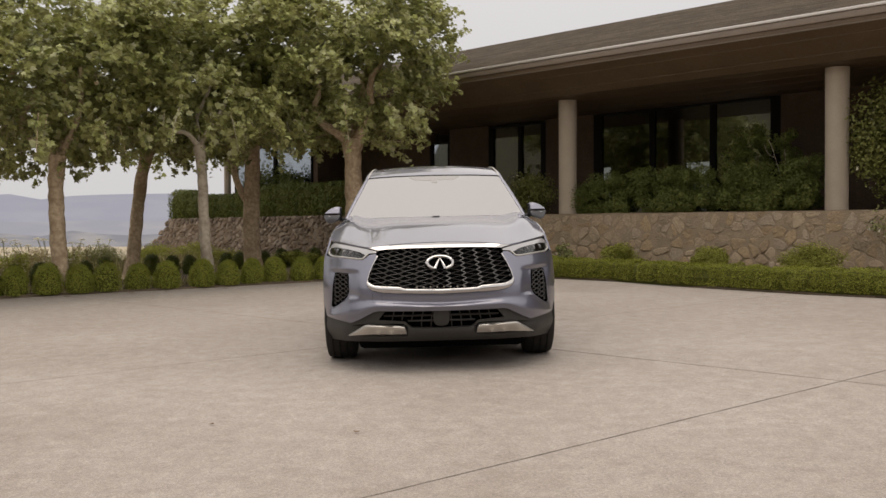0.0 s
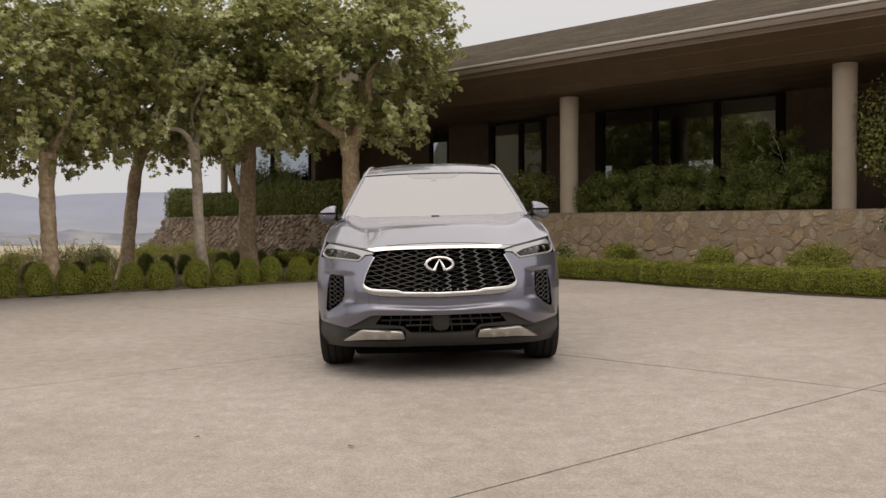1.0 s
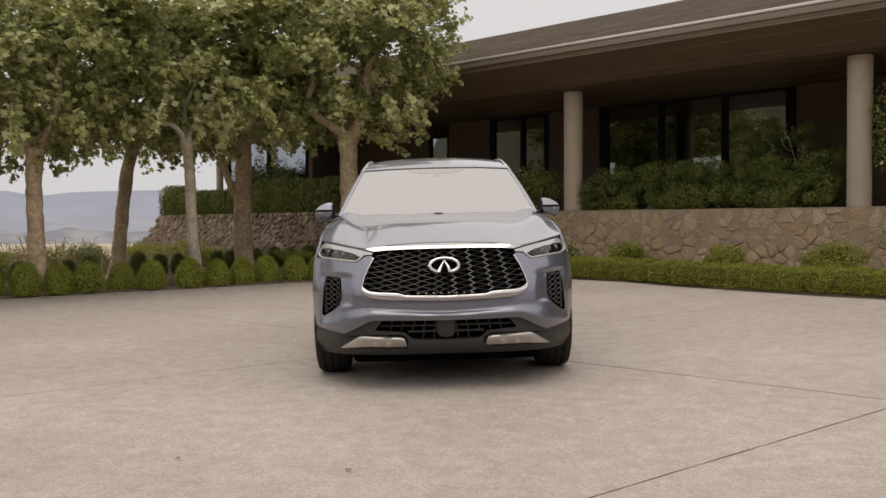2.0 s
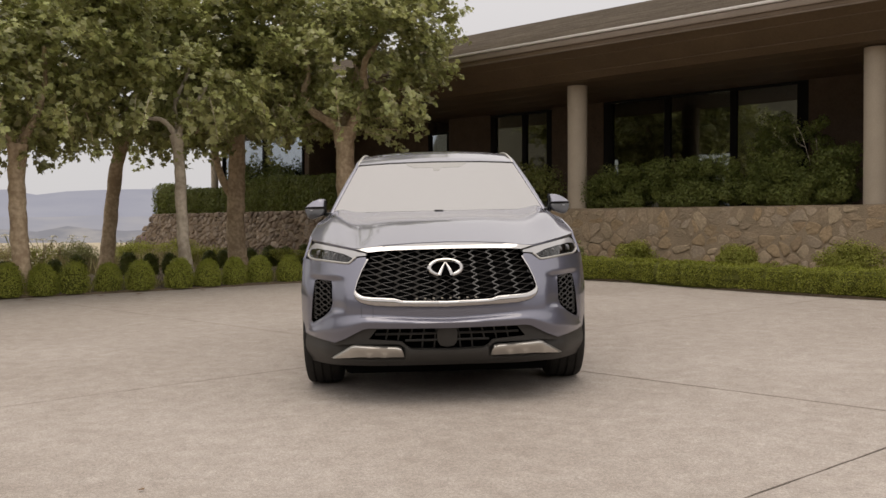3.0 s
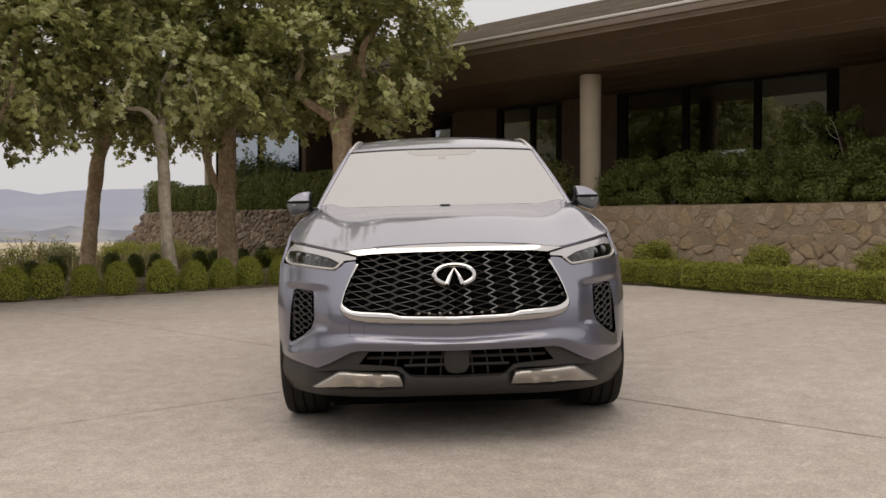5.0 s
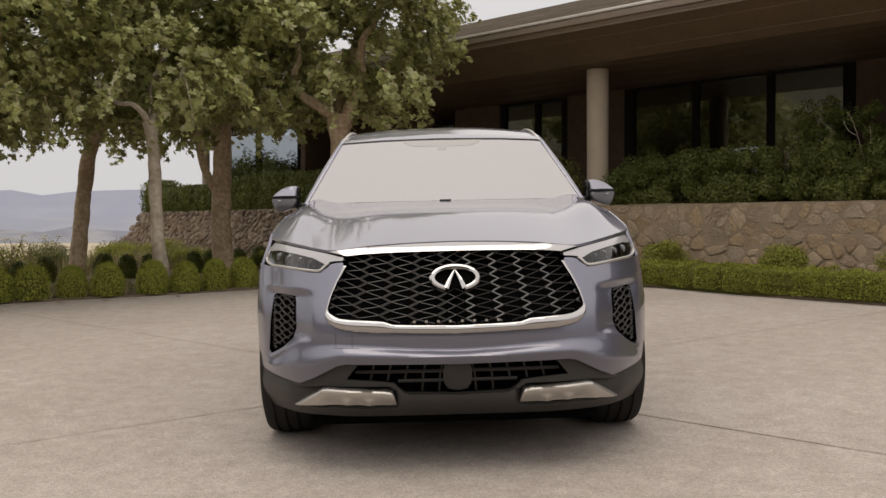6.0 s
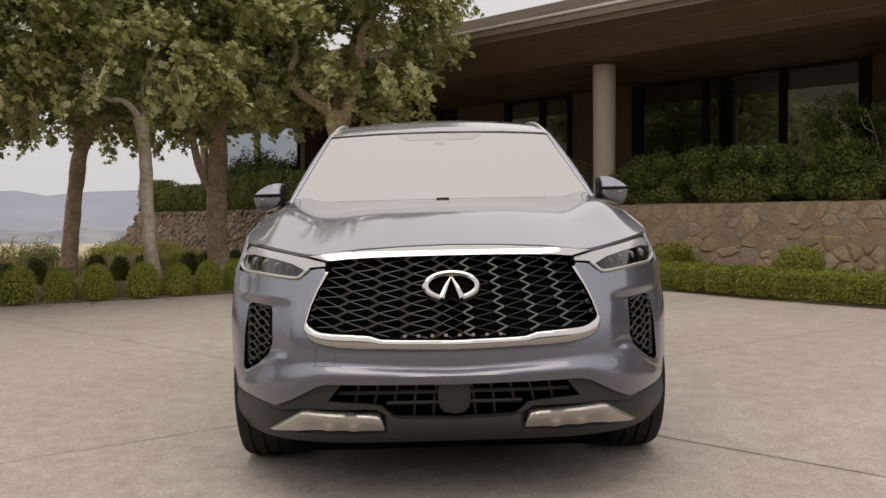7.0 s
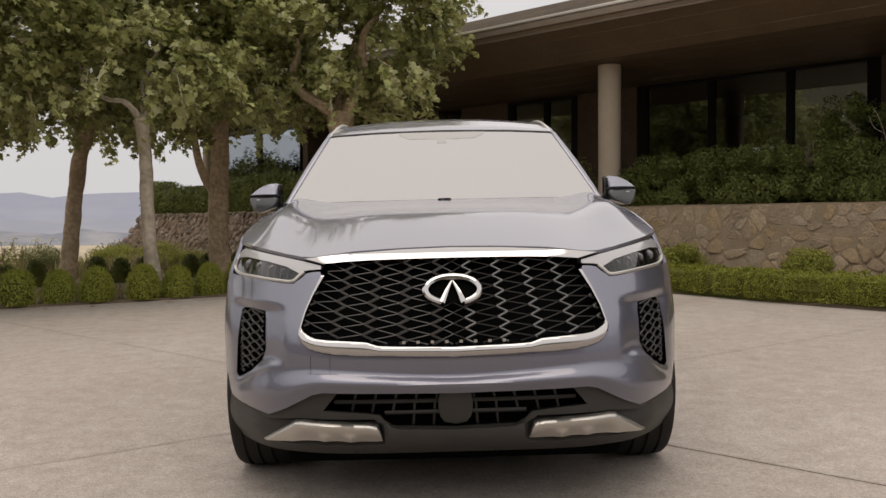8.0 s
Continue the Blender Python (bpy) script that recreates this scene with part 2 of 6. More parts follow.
M_LIMEDARK = mat("olive_shrub_leaf", (0.14, 0.158, 0.040), 0.5, vary=(0.27, 0.27, 0.085), scale=2, fine=14, island=0.4, trans=0.2, spec=0.35)
M_LIME = mat("yellow_green_shrub_leaf", (0.195, 0.215, 0.036), 0.6, vary=(0.32, 0.318, 0.075), scale=4, fine=20, island=0.3, trans=0.3, spec=0.25)
M_STRAW = mat("dry_grass_blade", (0.36, 0.31, 0.15), 0.8, vary=(0.50, 0.44, 0.26), scale=3, island=0.35, trans=0.25, spec=0.2)
M_GREYG = mat("grey_green_foliage", (0.19, 0.205, 0.085), 0.7, vary=(0.29, 0.29, 0.13), scale=3, island=0.35, trans=0.3, spec=0.2)
M_PETAL = mat("cream_petal", (0.72, 0.68, 0.56), 0.6, island=0.12, trans=0.2)
M_PURPLE = mat("lavender_petal", (0.20, 0.11, 0.20), 0.7, island=0.25)
M_WOODS = mat("dark_woodland", (0.115, 0.11, 0.085), 0.95, vary=(0.155, 0.147, 0.112), scale=0.35, fine=2.5, bump=0.7, bscale=1.5, spec=0.1)
# Distance tones: aerial haze put into the glowing colour of each layer.
M_HILL = far("haze_glow_blue_hills", (0.305, 0.32, 0.395), (0.345, 0.358, 0.425), 0.004)
M_HILL2 = far("haze_glow_nearer_hills", (0.305, 0.316, 0.374), (0.355, 0.356, 0.395), 0.006)
M_VALLEY = far("haze_glow_valley_floor", (0.225, 0.232, 0.268), (0.34, 0.333, 0.345), 0.014)


def paint(name, base, flake):
    m = mat(name, base, 0.45, metal=0.85, coat=1.0, spec=0.5)
    nt = m.node_tree
    b = nt.nodes["Principled BSDF"]
    b.inputs["Coat Roughness"].default_value, b.inputs["Coat IOR"].default_value = 0.06, 1.62
    tc, vo, mx = nt.nodes.new("ShaderNodeTexCoord"), nt.nodes.new("ShaderNodeTexVoronoi"), nt.nodes.new("ShaderNodeMix")
    vo.inputs["Scale"].default_value = 900
    mx.data_type = "RGBA"
    nt.links.new(tc.outputs["Object"], vo.inputs["Vector"])
    nt.links.new(vo.outputs["Distance"], mx.inputs["Factor"])
    mx.inputs["A"].default_value, mx.inputs["B"].default_value = (*base, 1), (*flake, 1)
    nt.links.new(mx.outputs["Result"], b.inputs["Base Color"])
    return m


M_PAINT = paint("slate_blue_metallic_paint", (0.132, 0.135, 0.184), (0.198, 0.201, 0.256))
M_CHROME = mat("bright_chrome", (0.47, 0.46, 0.462), 0.08, metal=1.0)
M_SATIN = mat("satin_silver_trim", (0.52, 0.50, 0.47), 0.4, metal=1.0)
M_GRILLE_D = mat("black_chrome_wire", (0.075, 0.073, 0.073), 0.36, metal=0.85)
M_GRILLE = mat("dark_chrome_lattice", (0.10, 0.098, 0.098), 0.34, metal=0.9)
M_BLACK = mat("gloss_black_plastic", (0.006, 0.006, 0.007), 0.15, spec=0.4)
M_VOID = mat("matt_black_cavity", (0.004, 0.004, 0.004), 0.9, spec=0.0)
M_CLAD = mat("dark_grey_bumper_plastic", (0.027, 0.025, 0.023), 0.5, vary=(0.037, 0.034, 0.031), scale=8, fine=400, bump=0.08, bscale=500, spec=0.4)
M_TYRE = mat("tyre_rubber", (0.016, 0.015, 0.014), 0.8, vary=(0.03, 0.028, 0.026), scale=9, fine=90, spec=0.2)
M_SMOKE = mat("smoked_mirror_case", (0.045, 0.045, 0.052), 0.28, coat=0.6, spec=0.5)
M_LAMP = mat("smoky_lamp_housing", (0.035, 0.034, 0.033), 0.35, metal=0.7, vary=(0.10, 0.097, 0.093), scale=25, fine=120)
M_RIM = mat("dark_alloy_wheel", (0.22, 0.22, 0.23), 0.3, metal=1.0)
M_SCREEN = glass("windscreen_glass", (0.30, 0.31, 0.31), 0.48, rough=0.03, shine=(0.905, 0.888, 0.888))
M_FRIT = glass("dark_printed_glass", (0.10, 0.10, 0.10), 0.435, rough=0.03, shine=(0.93, 0.91, 0.88))
M_TINT = glass("tinted_car_glass", (0.03, 0.03, 0.032), 0.12)
M_LENS = glass("clear_lamp_cover", (0.60, 0.61, 0.62), 0.03)
M_DRL = mat("white_light_guide", (0.40, 0.40, 0.42), 0.2, coat=1.0)
M_AMBER = mat("amber_marker", (0.55, 0.16, 0.02), 0.25, coat=0.6)
M_RED = mat("red_tail_lamp", (0.25, 0.01, 0.012), 0.2, coat=0.7)
M_SEAT = mat("dark_cabin_trim", (0.02, 0.018, 0.017), 0.8, spec=0.1)


# ---- mesh helpers ----
def finish(me, angle=32.0):
    bm = bmesh.new()
    bm.from_mesh(me)
    for f in bm.faces:
        f.smooth = True
    lim = radians(angle)
    for e in bm.edges:
        e.smooth = not (len(e.link_faces) != 2 or e.calc_face_angle(0) > lim)
    bm.to_mesh(me)
    bm.free()


def part(name, bm, material, parent=None, label="", angle=32.0):
    """Links a bmesh as one mesh object, under a thing or under a part."""
    me = bpy.data.meshes.new(name)
    bm.to_mesh(me)
    bm.free()
    me.materials.append(material)
    finish(me, angle)
    ob = new(name, me)
    if parent:
        ob.parent = parent
    return tagged(ob, label) if label else ob


def raw(name, verts, faces, material, parent=None, label="", smooth=False):
    """Links plain vertex and face arrays as one mesh object."""
    me = bpy.data.meshes.new(name)
    me.from_pydata(verts, [], faces)
    me.materials.append(material)
    if smooth:
        me.polygons.foreach_set("use_smooth", [True] * len(me.polygons))
    ob = new(name, me)
    if parent:
        ob.parent = parent
    return tagged(ob, label) if label else ob


def empty(name, m=None, label="", category="", group="", kind=""):
    ob = new(name)
    ob.empty_display_size = 0.2
    if m is not None:
        ob.matrix_world = m
    return tagged(ob, label, category, group, kind)


def add_box(bm, lo, hi, bevel=0.0, m=None):
    c = [(a + b) / 2 for a, b in zip(lo, hi)]
    s = [b - a for a, b in zip(lo, hi)]
    r = bmesh.ops.create_cube(bm, size=1.0, matrix=(m or Matrix()) @ Matrix.Translation(c) @ Matrix.Diagonal((*s, 1)))
    if bevel:
        es = list({e for v in r["verts"] for e in v.link_edges})
        bmesh.ops.bevel(bm, geom=es, offset=bevel, segments=2, affect="EDGES", profile=0.5)
    return bm


def box(lo, hi, bevel=0.0, m=None):
    return add_box(bmesh.new(), lo, hi, bevel, m)


def tube(bm, pts, radii, sides=10, squash=1.0, cap=True):
    """Round or flattened bar along a line of points."""
    pts = [Vector(p) for p in pts]
    if not hasattr(radii, "__len__"):
        radii = [radii] * len(pts)
    rings, side = [], None
    for i, p in enumerate(pts):
        d = (pts[min(i + 1, len(pts) - 1)] - pts[max(i - 1, 0)]).normalized()
        if side is None:
            side = d.cross(Vector((0, 0, 1)) if abs(d.z) < 0.9 else Vector((0, 1, 0)))
        side = (side - d * side.dot(d)).normalized()
        nrm = side.cross(d).normalized()
        rings.append([bm.verts.new(p + radii[i] * (math.cos(a) * side + squash * math.sin(a) * nrm)) for a in (2 * math.pi * k / sides for k in range(sides))])
    for a, b in zip(rings, rings[1:]):
        for k in range(sides):
            bm.faces.new((a[k], a[(k + 1) % sides], b[(k + 1) % sides], b[k]))
    if cap:
        bm.faces.new(rings[0][::-1])
        bm.faces.new(rings[-1])
    return bm


def loft(bm, rings):
    """Skin over closed rings of points, capped at both ends."""
    vs = [[bm.verts.new(p) for p in r] for r in rings]
    n = len(vs[0])
    for a, b in zip(vs, vs[1:]):
        for k in range(n):
            bm.faces.new((a[k], a[(k + 1) % n], b[(k + 1) % n], b[k]))
    bm.faces.new(vs[0][::-1])
    bm.faces.new(vs[-1])
    bmesh.ops.recalc_face_normals(bm, faces=bm.faces)
    return bm


def spline(pts, n=8, closed=False):
    """Catmull-Rom through 2D or 3D points."""
    p = [Vector(q) for q in pts]
    out, m = [], len(p)
    for i in range(m if closed else m - 1):
        if closed:
            a, b, c, d = p[i - 1], p[i], p[(i + 1) % m], p[(i + 2) % m]
        else:
            a, b, c, d = p[max(i - 1, 0)], p[i], p[i + 1], p[min(i + 2, m - 1)]
        for k in range(n):
            t = k / n
            out.append(0.5 * (2 * b + (c - a) * t + (2 * a - 5 * b + 4 * c - d) * t * t + (3 * b - a - 3 * c + d) * t ** 3))
    if not closed:
        out.append(p[-1])
    return out


def inside(poly, x, y):
    hit, j = False, len(poly) - 1
    for i in range(len(poly)):
        (xi, yi), (xj, yj) = poly[i], poly[j]
        if (yi > y) != (yj > y) and x < (xj - xi) * (y - yi) / (yj - yi) + xi:
            hit = not hit
        j = i
    return hit


def panel(outline, fn, step, thick=0.012, push=(0, 1, 0), holes=(), bm=None):
    """A sheet with an outline (and holes) in two parameters, bent by fn(u, v) into space, with thickness along push."""
    from mathutils.geometry import delaunay_2d_cdt
    loops = []
    for lp in (outline, *holes):
        q = []
        for i, a in enumerate(lp):
            b = lp[(i + 1) % len(lp)]
            k = max(1, int(math.dist(a[:2], b[:2]) / step))
            q += [(a[0] + (b[0] - a[0]) * s / k, a[1] + (b[1] - a[1]) * s / k) for s in range(k)]
        loops.append(q)
    co, edges = [], []
    for q in loops:
        n0 = len(co)
        co += [Vector(c) for c in q]
        edges += [(n0 + i, n0 + (i + 1) % len(q)) for i in range(len(q))]
    rim = np.array([tuple(c) for c in co])
    us, vs = rim[:, 0], rim[:, 1]
    u = us.min() + step / 2
    while u < us.max():
        v = vs.min() + step / 2
        while v < vs.max():
            if inside(loops[0], u, v) and not any(inside(h, u, v) for h in loops[1:]) and np.min((us - u) ** 2 + (vs - v) ** 2) > (0.45 * step) ** 2:
                co.append(Vector((u, v)))
            v += step
        u += step
    res = delaunay_2d_cdt(co, edges, [], 0, 1e-6)
    bm = bm or bmesh.new()
    push = Vector(push)
    front = [bm.verts.new(fn(c.x, c.y)) for c in res[0]]
    back = [bm.verts.new(v.co + push * thick) for v in front]
    ecount = {}
    for f in res[2]:
        c = sum((res[0][i] for i in f), Vector((0, 0))) / len(f)
        if not inside(loops[0], c.x, c.y) or any(inside(h, c.x, c.y) for h in loops[1:]):
            continue
        a = [front[i] for i in f]
        nrm = (a[1].co - a[0].co).cross(a[2].co - a[0].co)
        idx = list(f) if nrm.dot(push) < 0 else list(f)[::-1]
        bm.faces.new([front[i] for i in idx])
        bm.faces.new([back[i] for i in idx[::-1]])
        for i in range(len(idx)):
            e = (idx[i], idx[(i + 1) % len(idx)])
            ecount[e] = True
    for a, b in list(ecount):
        if (b, a) not in ecount:
            bm.faces.new((front[b], front[a], back[a], back[b]))
    for v in [v for v in front + back if not v.link_faces]:
        bm.verts.remove(v)
    return bm


def both(pts):
    """Mirror a right-hand outline (from the middle to the side) into a closed one."""
    return [tuple(p) for p in pts] + [(-p[0], p[1]) for p in reversed(pts) if abs(p[0]) > 1e-6]


def ground_z(x, y):
    return -0.153 + 0.0011 * x + 0.0299 * y


def smooth(a, b, x):
    t = min(1.0, max(0.0, (x - a) / (b - a)))
    return t * t * (3 - 2 * t)


# ---- land and distance ----
def build_ground():
    cx, cy = -8.0, 8.0
    radii = [0, 3, 6, 9, 12, 15, 18, 22, 27, 34, 42, 52, 64, 78, 95, 120, 160, 220, 300, 420, 600, 900, 1400, 2200, 3200, 4300]
    n, verts, faces = 72, [], []
    for r in radii:
        for k in range(n):
            a = 2 * math.pi * k / n
            x, y = cx + r * math.cos(a), cy + r * math.sin(a)
            near = 1 - smooth(20, 44, r)
            z = near * ground_z(x, y) + (1 - near) * 0.05 - 0.12 - 30 * smooth(66, 330, r)
            z += (1 - near) * 0.5 * noise.noise((x * 0.03, y * 0.03, 0))
            verts.append((x, y, z))
    for i in range(len(radii) - 1):
        for k in range(n):
            faces.append((i * n + k, i * n + (k + 1) % n, (i + 1) * n + (k + 1) % n, (i + 1) * n + k))
    g = raw("ground", verts, faces, M_DRY, smooth=True)
    tagged(g, "dry tan grassland falling away to a wide valley", "ground", kind="structure")


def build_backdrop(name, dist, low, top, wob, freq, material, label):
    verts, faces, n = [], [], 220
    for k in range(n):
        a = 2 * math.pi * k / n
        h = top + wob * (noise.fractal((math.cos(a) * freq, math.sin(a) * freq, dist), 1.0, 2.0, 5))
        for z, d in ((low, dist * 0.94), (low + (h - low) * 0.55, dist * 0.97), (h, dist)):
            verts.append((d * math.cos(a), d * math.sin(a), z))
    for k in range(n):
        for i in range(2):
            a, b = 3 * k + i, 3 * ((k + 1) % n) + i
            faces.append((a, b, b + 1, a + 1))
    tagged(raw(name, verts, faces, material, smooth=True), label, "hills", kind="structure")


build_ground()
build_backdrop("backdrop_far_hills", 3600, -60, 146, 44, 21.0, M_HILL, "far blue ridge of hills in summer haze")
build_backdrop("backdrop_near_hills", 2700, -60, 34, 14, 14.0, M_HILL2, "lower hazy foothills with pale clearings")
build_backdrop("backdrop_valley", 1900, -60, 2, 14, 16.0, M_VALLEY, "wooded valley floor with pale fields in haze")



def build_rear_woods():
    """Low wooded slope that closes the place on the open side, as the dark glass mirrors it."""
    verts, faces, n, rows = [], [], 150, 7
    for k in range(n + 1):
        a = radians(213 + 137 * k / n)
        edge = min(1, (k + 1) / 6, (n - k) / 14)
        for j in range(rows):
            u = j / (rows - 1)
            h = (16 + 4 * noise.fractal((math.cos(a) * 9, math.sin(a) * 9, 2), 1.0, 2.0, 5)) * edge
            r = 58 + 16 * u + 1.6 * noise.noise((a * 30, u * 6, 4))
            verts.append((-8 + r * math.cos(a), 8 + r * math.sin(a), -2.0 + (h + 2) * u ** 0.7 + 0.7 * noise.noise((a * 45, u * 7, 9)) * u))
    for k in range(n):
        for j in range(rows - 1):
            a, b = k * rows + j, (k + 1) * rows + j
            faces.append((a, b, b + 1, a + 1))
    tagged(raw("backdrop_woods", verts, faces, M_WOODS, smooth=True), "dark green wooded slope behind the forecourt", "woods", kind="structure")


build_rear_woods()

# ---- forecourt: cast slabs with open joints ----
JA = lambda y: -7.96 + 0.2135 * y
JB = lambda y: -3.42 + 0.17 * y
JC = lambda x: 6.80 - 0.015 * x


def build_forecourt():
    court = empty("driveway", None, "pale exposed-aggregate concrete forecourt with dark joints", "driveway", kind="structure")
    gap = 0.0055
    lo = -16.0
    left_edge = [(-17.0, 1.0), (-15.86, 6.0), (-15.2, 7.75), (-14.46, 9.25), (-14.06, 10.35), (-13.46, 11.85), (-12.4, 13.45), (-10.6, 14.0)]
    top = [(-9.6, 13.95), (-8.4, 13.85), (-7.0, 13.4), (-5.0, 13.05), (-3.8, 12.98), (-1.0, 12.9), (9.0, 12.8)]
    cross = JC(JB(6.83))
    slabs = [
        [(-20.0, lo), (JA(lo) - gap, lo), (JA(13.9) - gap, 13.75)] + top[1::-1] + left_edge[::-1] + [(-20.0, -6.0)],
        [(JA(lo) + gap, lo), (JB(lo) - gap, lo), (JB(cross) - gap, JC(JB(cross)) - gap), (JA(6.97) + gap, JC(JA(6.97)) - gap)],
        [(JA(6.97) + gap, JC(JA(6.97)) + gap), (JB(cross) - gap, JC(JB(cross)) + gap), (JB(12.9) - gap, 12.95), (-3.8, 12.98), (-5.0, 13.05), (JA(13.3) + gap, 13.2)],
        [(JB(lo) + gap, lo), (14.0, lo), (14.0, JC(14) - gap), (JB(cross) + gap, JC(JB(cross)) - gap)],
        [(JB(cross) + gap, JC(JB(cross)) + gap), (14.0, JC(14) + gap), (14.0, 12.8), (JB(12.9) + gap, 12.93)],
    ]
    for s in slabs:
        bm = bmesh.new()
        rng = random.Random(len(s))
        line = []
        for i, a in enumerate(s):
            b = s[(i + 1) % len(s)]
            k = max(1, int(math.dist(a, b) / 0.16))
            d = ((b[0] - a[0]) / max(math.dist(a, b), 1e-6), (b[1] - a[1]) / max(math.dist(a, b), 1e-6))
            for q in range(k):
                off = rng.uniform(-0.0035, 0.0035) if q else 0
                line.append((a[0] + (b[0] - a[0]) * q / k - d[1] * off, a[1] + (b[1] - a[1]) * q / k + d[0] * off))
        vs = [bm.verts.new((x, y, ground_z(x, y))) for x, y in line]
        f = bm.faces.new(vs)
        if f.normal.z < 0:
            f.normal_flip()
        bm.normal_update()
        if f.normal.z < 0:
            bmesh.ops.reverse_faces(bm, faces=[f])
        ex = bmesh.ops.extrude_face_region(bm, geom=[f])
        for v in ex["geom"]:
            if isinstance(v, bmesh.types.BMVert):
                v.co.z -= 0.06
        bmesh.ops.recalc_face_normals(bm, faces=bm.faces)
        part("slab", bm, M_CONCRETE, court, angle=20)
    bm = bmesh.new()
    q = [bm.verts.new((x, y, ground_z(x, y) - 0.012)) for x, y in ((-15.0, -15.9), (13.9, -15.9), (13.9, 12.7), (-12.0, 12.7))]
    bm.faces.new(q)
    part("joint_bed", bm, M_JOINT, court, "dark gritty joint filling")


build_forecourt()


# ---- planting beds and terrace ----
def build_bed(name, outline, lift, label):
    bm = panel(outline, lambda x, y: (x, y, ground_z(x, y) + lift + 0.03 * noise.noise((x * 1.3, y * 1.3, 1))), 0.45, 0.12, (0, 0, -1))
    tagged(part(name, bm, M_SOIL), label, "soil", kind="structure")


build_bed("ground_bed_east", [(-12.6, 13.75), (-9.6, 13.9), (-8.4, 13.8), (-7.0, 13.35), (-5.0, 13.0), (-1.0, 12.85), (6.0, 12.75), (6.0, 15.4), (-13.2, 15.45)], 0.03, "brown mulch bed between low hedge and stone wall")
build_bed("ground_bed_west", [(-20.5, 2.0), (-17.0, 1.0), (-15.84, 6.0), (-15.18, 7.75), (-14.44, 9.25), (-14.04, 10.35), (-13.44, 11.85), (-12.5, 13.75), (-13.2, 15.3), (-22.0, 15.2)], 0.03, "brown mulch bed under the plane trees")
bm = box((-27.0, 15.95, -0.2), (8.0, 31.0, 1.46))
tagged(part("ground_terrace", bm, M_SOIL), "raised terrace of brown soil behind the stone wall", "terrace", kind="structure")


# ---- stone retaining wall ----
def voronoi_cells(u0, u1, v0, v1, du, dv, rng):
    sites = []
    nv = max(1, round((v1 - v0) / dv))
    for j in range(nv):
        u = u0 + rng.uniform(-0.5, 0) * du
        while u < u1 + du * 0.3:
            sites.append((u + rng.uniform(-0.22, 0.22) * du, v0 + (j + 0.5 + rng.uniform(-0.42, 0.42)) * (v1 - v0) / nv))
            if rng.uniform(0, 1) < 0.28:
                sites.append((u + rng.uniform(0.3, 0.5) * du, sites[-1][1] + rng.choice((-0.4, 0.4)) * (v1 - v0) / nv))
            u += du * rng.uniform(0.62, 1.6)
    cells = []
    for i, (sx, sy) in enumerate(sites):
        poly = [(max(u0, sx - 2 * du), v0), (min(u1, sx + 2 * du), v0), (min(u1, sx + 2 * du), v1), (max(u0, sx - 2 * du), v1)]
        for j, (tx, ty) in enumerate(sites):
            if i == j or abs(tx - sx) > 3 * du:
                continue
            mx, my, nx, ny = (sx + tx) / 2, (sy + ty) / 2, tx - sx, ty - sy
            out = []
            for k in range(len(poly)):
                a, b = poly[k - 1], poly[k]
                da = (a[0] - mx) * nx + (a[1] - my) * ny
                db = (b[0] - mx) * nx + (b[1] - my) * ny
                if (da <= 0) != (db <= 0):
                    t = da / (da - db)
                    out.append((a[0] + (b[0] - a[0]) * t, a[1] + (b[1] - a[1]) * t))
                if db <= 0:
                    out.append(b)
            poly = out
            if len(poly) < 3:
                break
        if len(poly) >= 3:
            cells.append(poly)
    return cells


def stone_geo(poly, place, gap, proud, rng):
    """One rough stone: its cell shrunk by the joint, rounded over and domed."""
    cx = sum(p[0] for p in poly) / len(poly)
    cy = sum(p[1] for p in poly) / len(poly)
    ring = []
    m = len(poly)
    for i in range(m):
        a, b = poly[i], poly[(i + 1) % m]
        for t in (0.2, 0.8) if math.dist(a, b) > 0.1 else (0.5,):
            ring.append((a[0] + (b[0] - a[0]) * t + rng.uniform(-1, 1) * 0.02, a[1] + (b[1] - a[1]) * t + rng.uniform(-1, 1) * 0.012))
    ring = [(a[0] * (1 - t) + b[0] * t, a[1] * (1 - t) + b[1] * t) for a, b in zip(ring, ring[1:] + ring[:1]) for t in (0.28, 0.72)]
    size = max(0.06, min(max(p[0] for p in ring) - min(p[0] for p in ring), max(p[1] for p in ring) - min(p[1] for p in ring)))
    verts, faces, k = [], [], len(ring)
    tilt = (rng.uniform(-0.12, 0.12), rng.uniform(-0.12, 0.12))
    for shrink, d in ((gap, -0.04), (gap + 0.006, proud * 0.55), (gap + 0.03, proud)):
        f = max(0.3, 1 - 2 * shrink / size)
        for x, y in ring:
            dx, dy = (x - cx) * f, (y - cy) * f
            extra = (tilt[0] * dx + tilt[1] * dy + rng.uniform(-0.006, 0.006)) if d > 0 else 0
            verts.append(place(cx + dx, cy + dy, d + extra))
    verts.append(place(cx, cy, proud * 1.06))
    for r in range(2):
        for i in range(k):
            faces.append((r * k + i, r * k + (i + 1) % k, (r + 1) * k + (i + 1) % k, (r + 1) * k + i))
    faces += [(2 * k + i, 2 * k + (i + 1) % k, 3 * k) for i in range(k)]
    return verts, faces


WALL_TOP = lambda x: 1.50 - 0.004 * (x + 10)


def wall_face(x, z, d):
    return (x, 15.70 - 0.22 * (1.5 - z) - d, z)


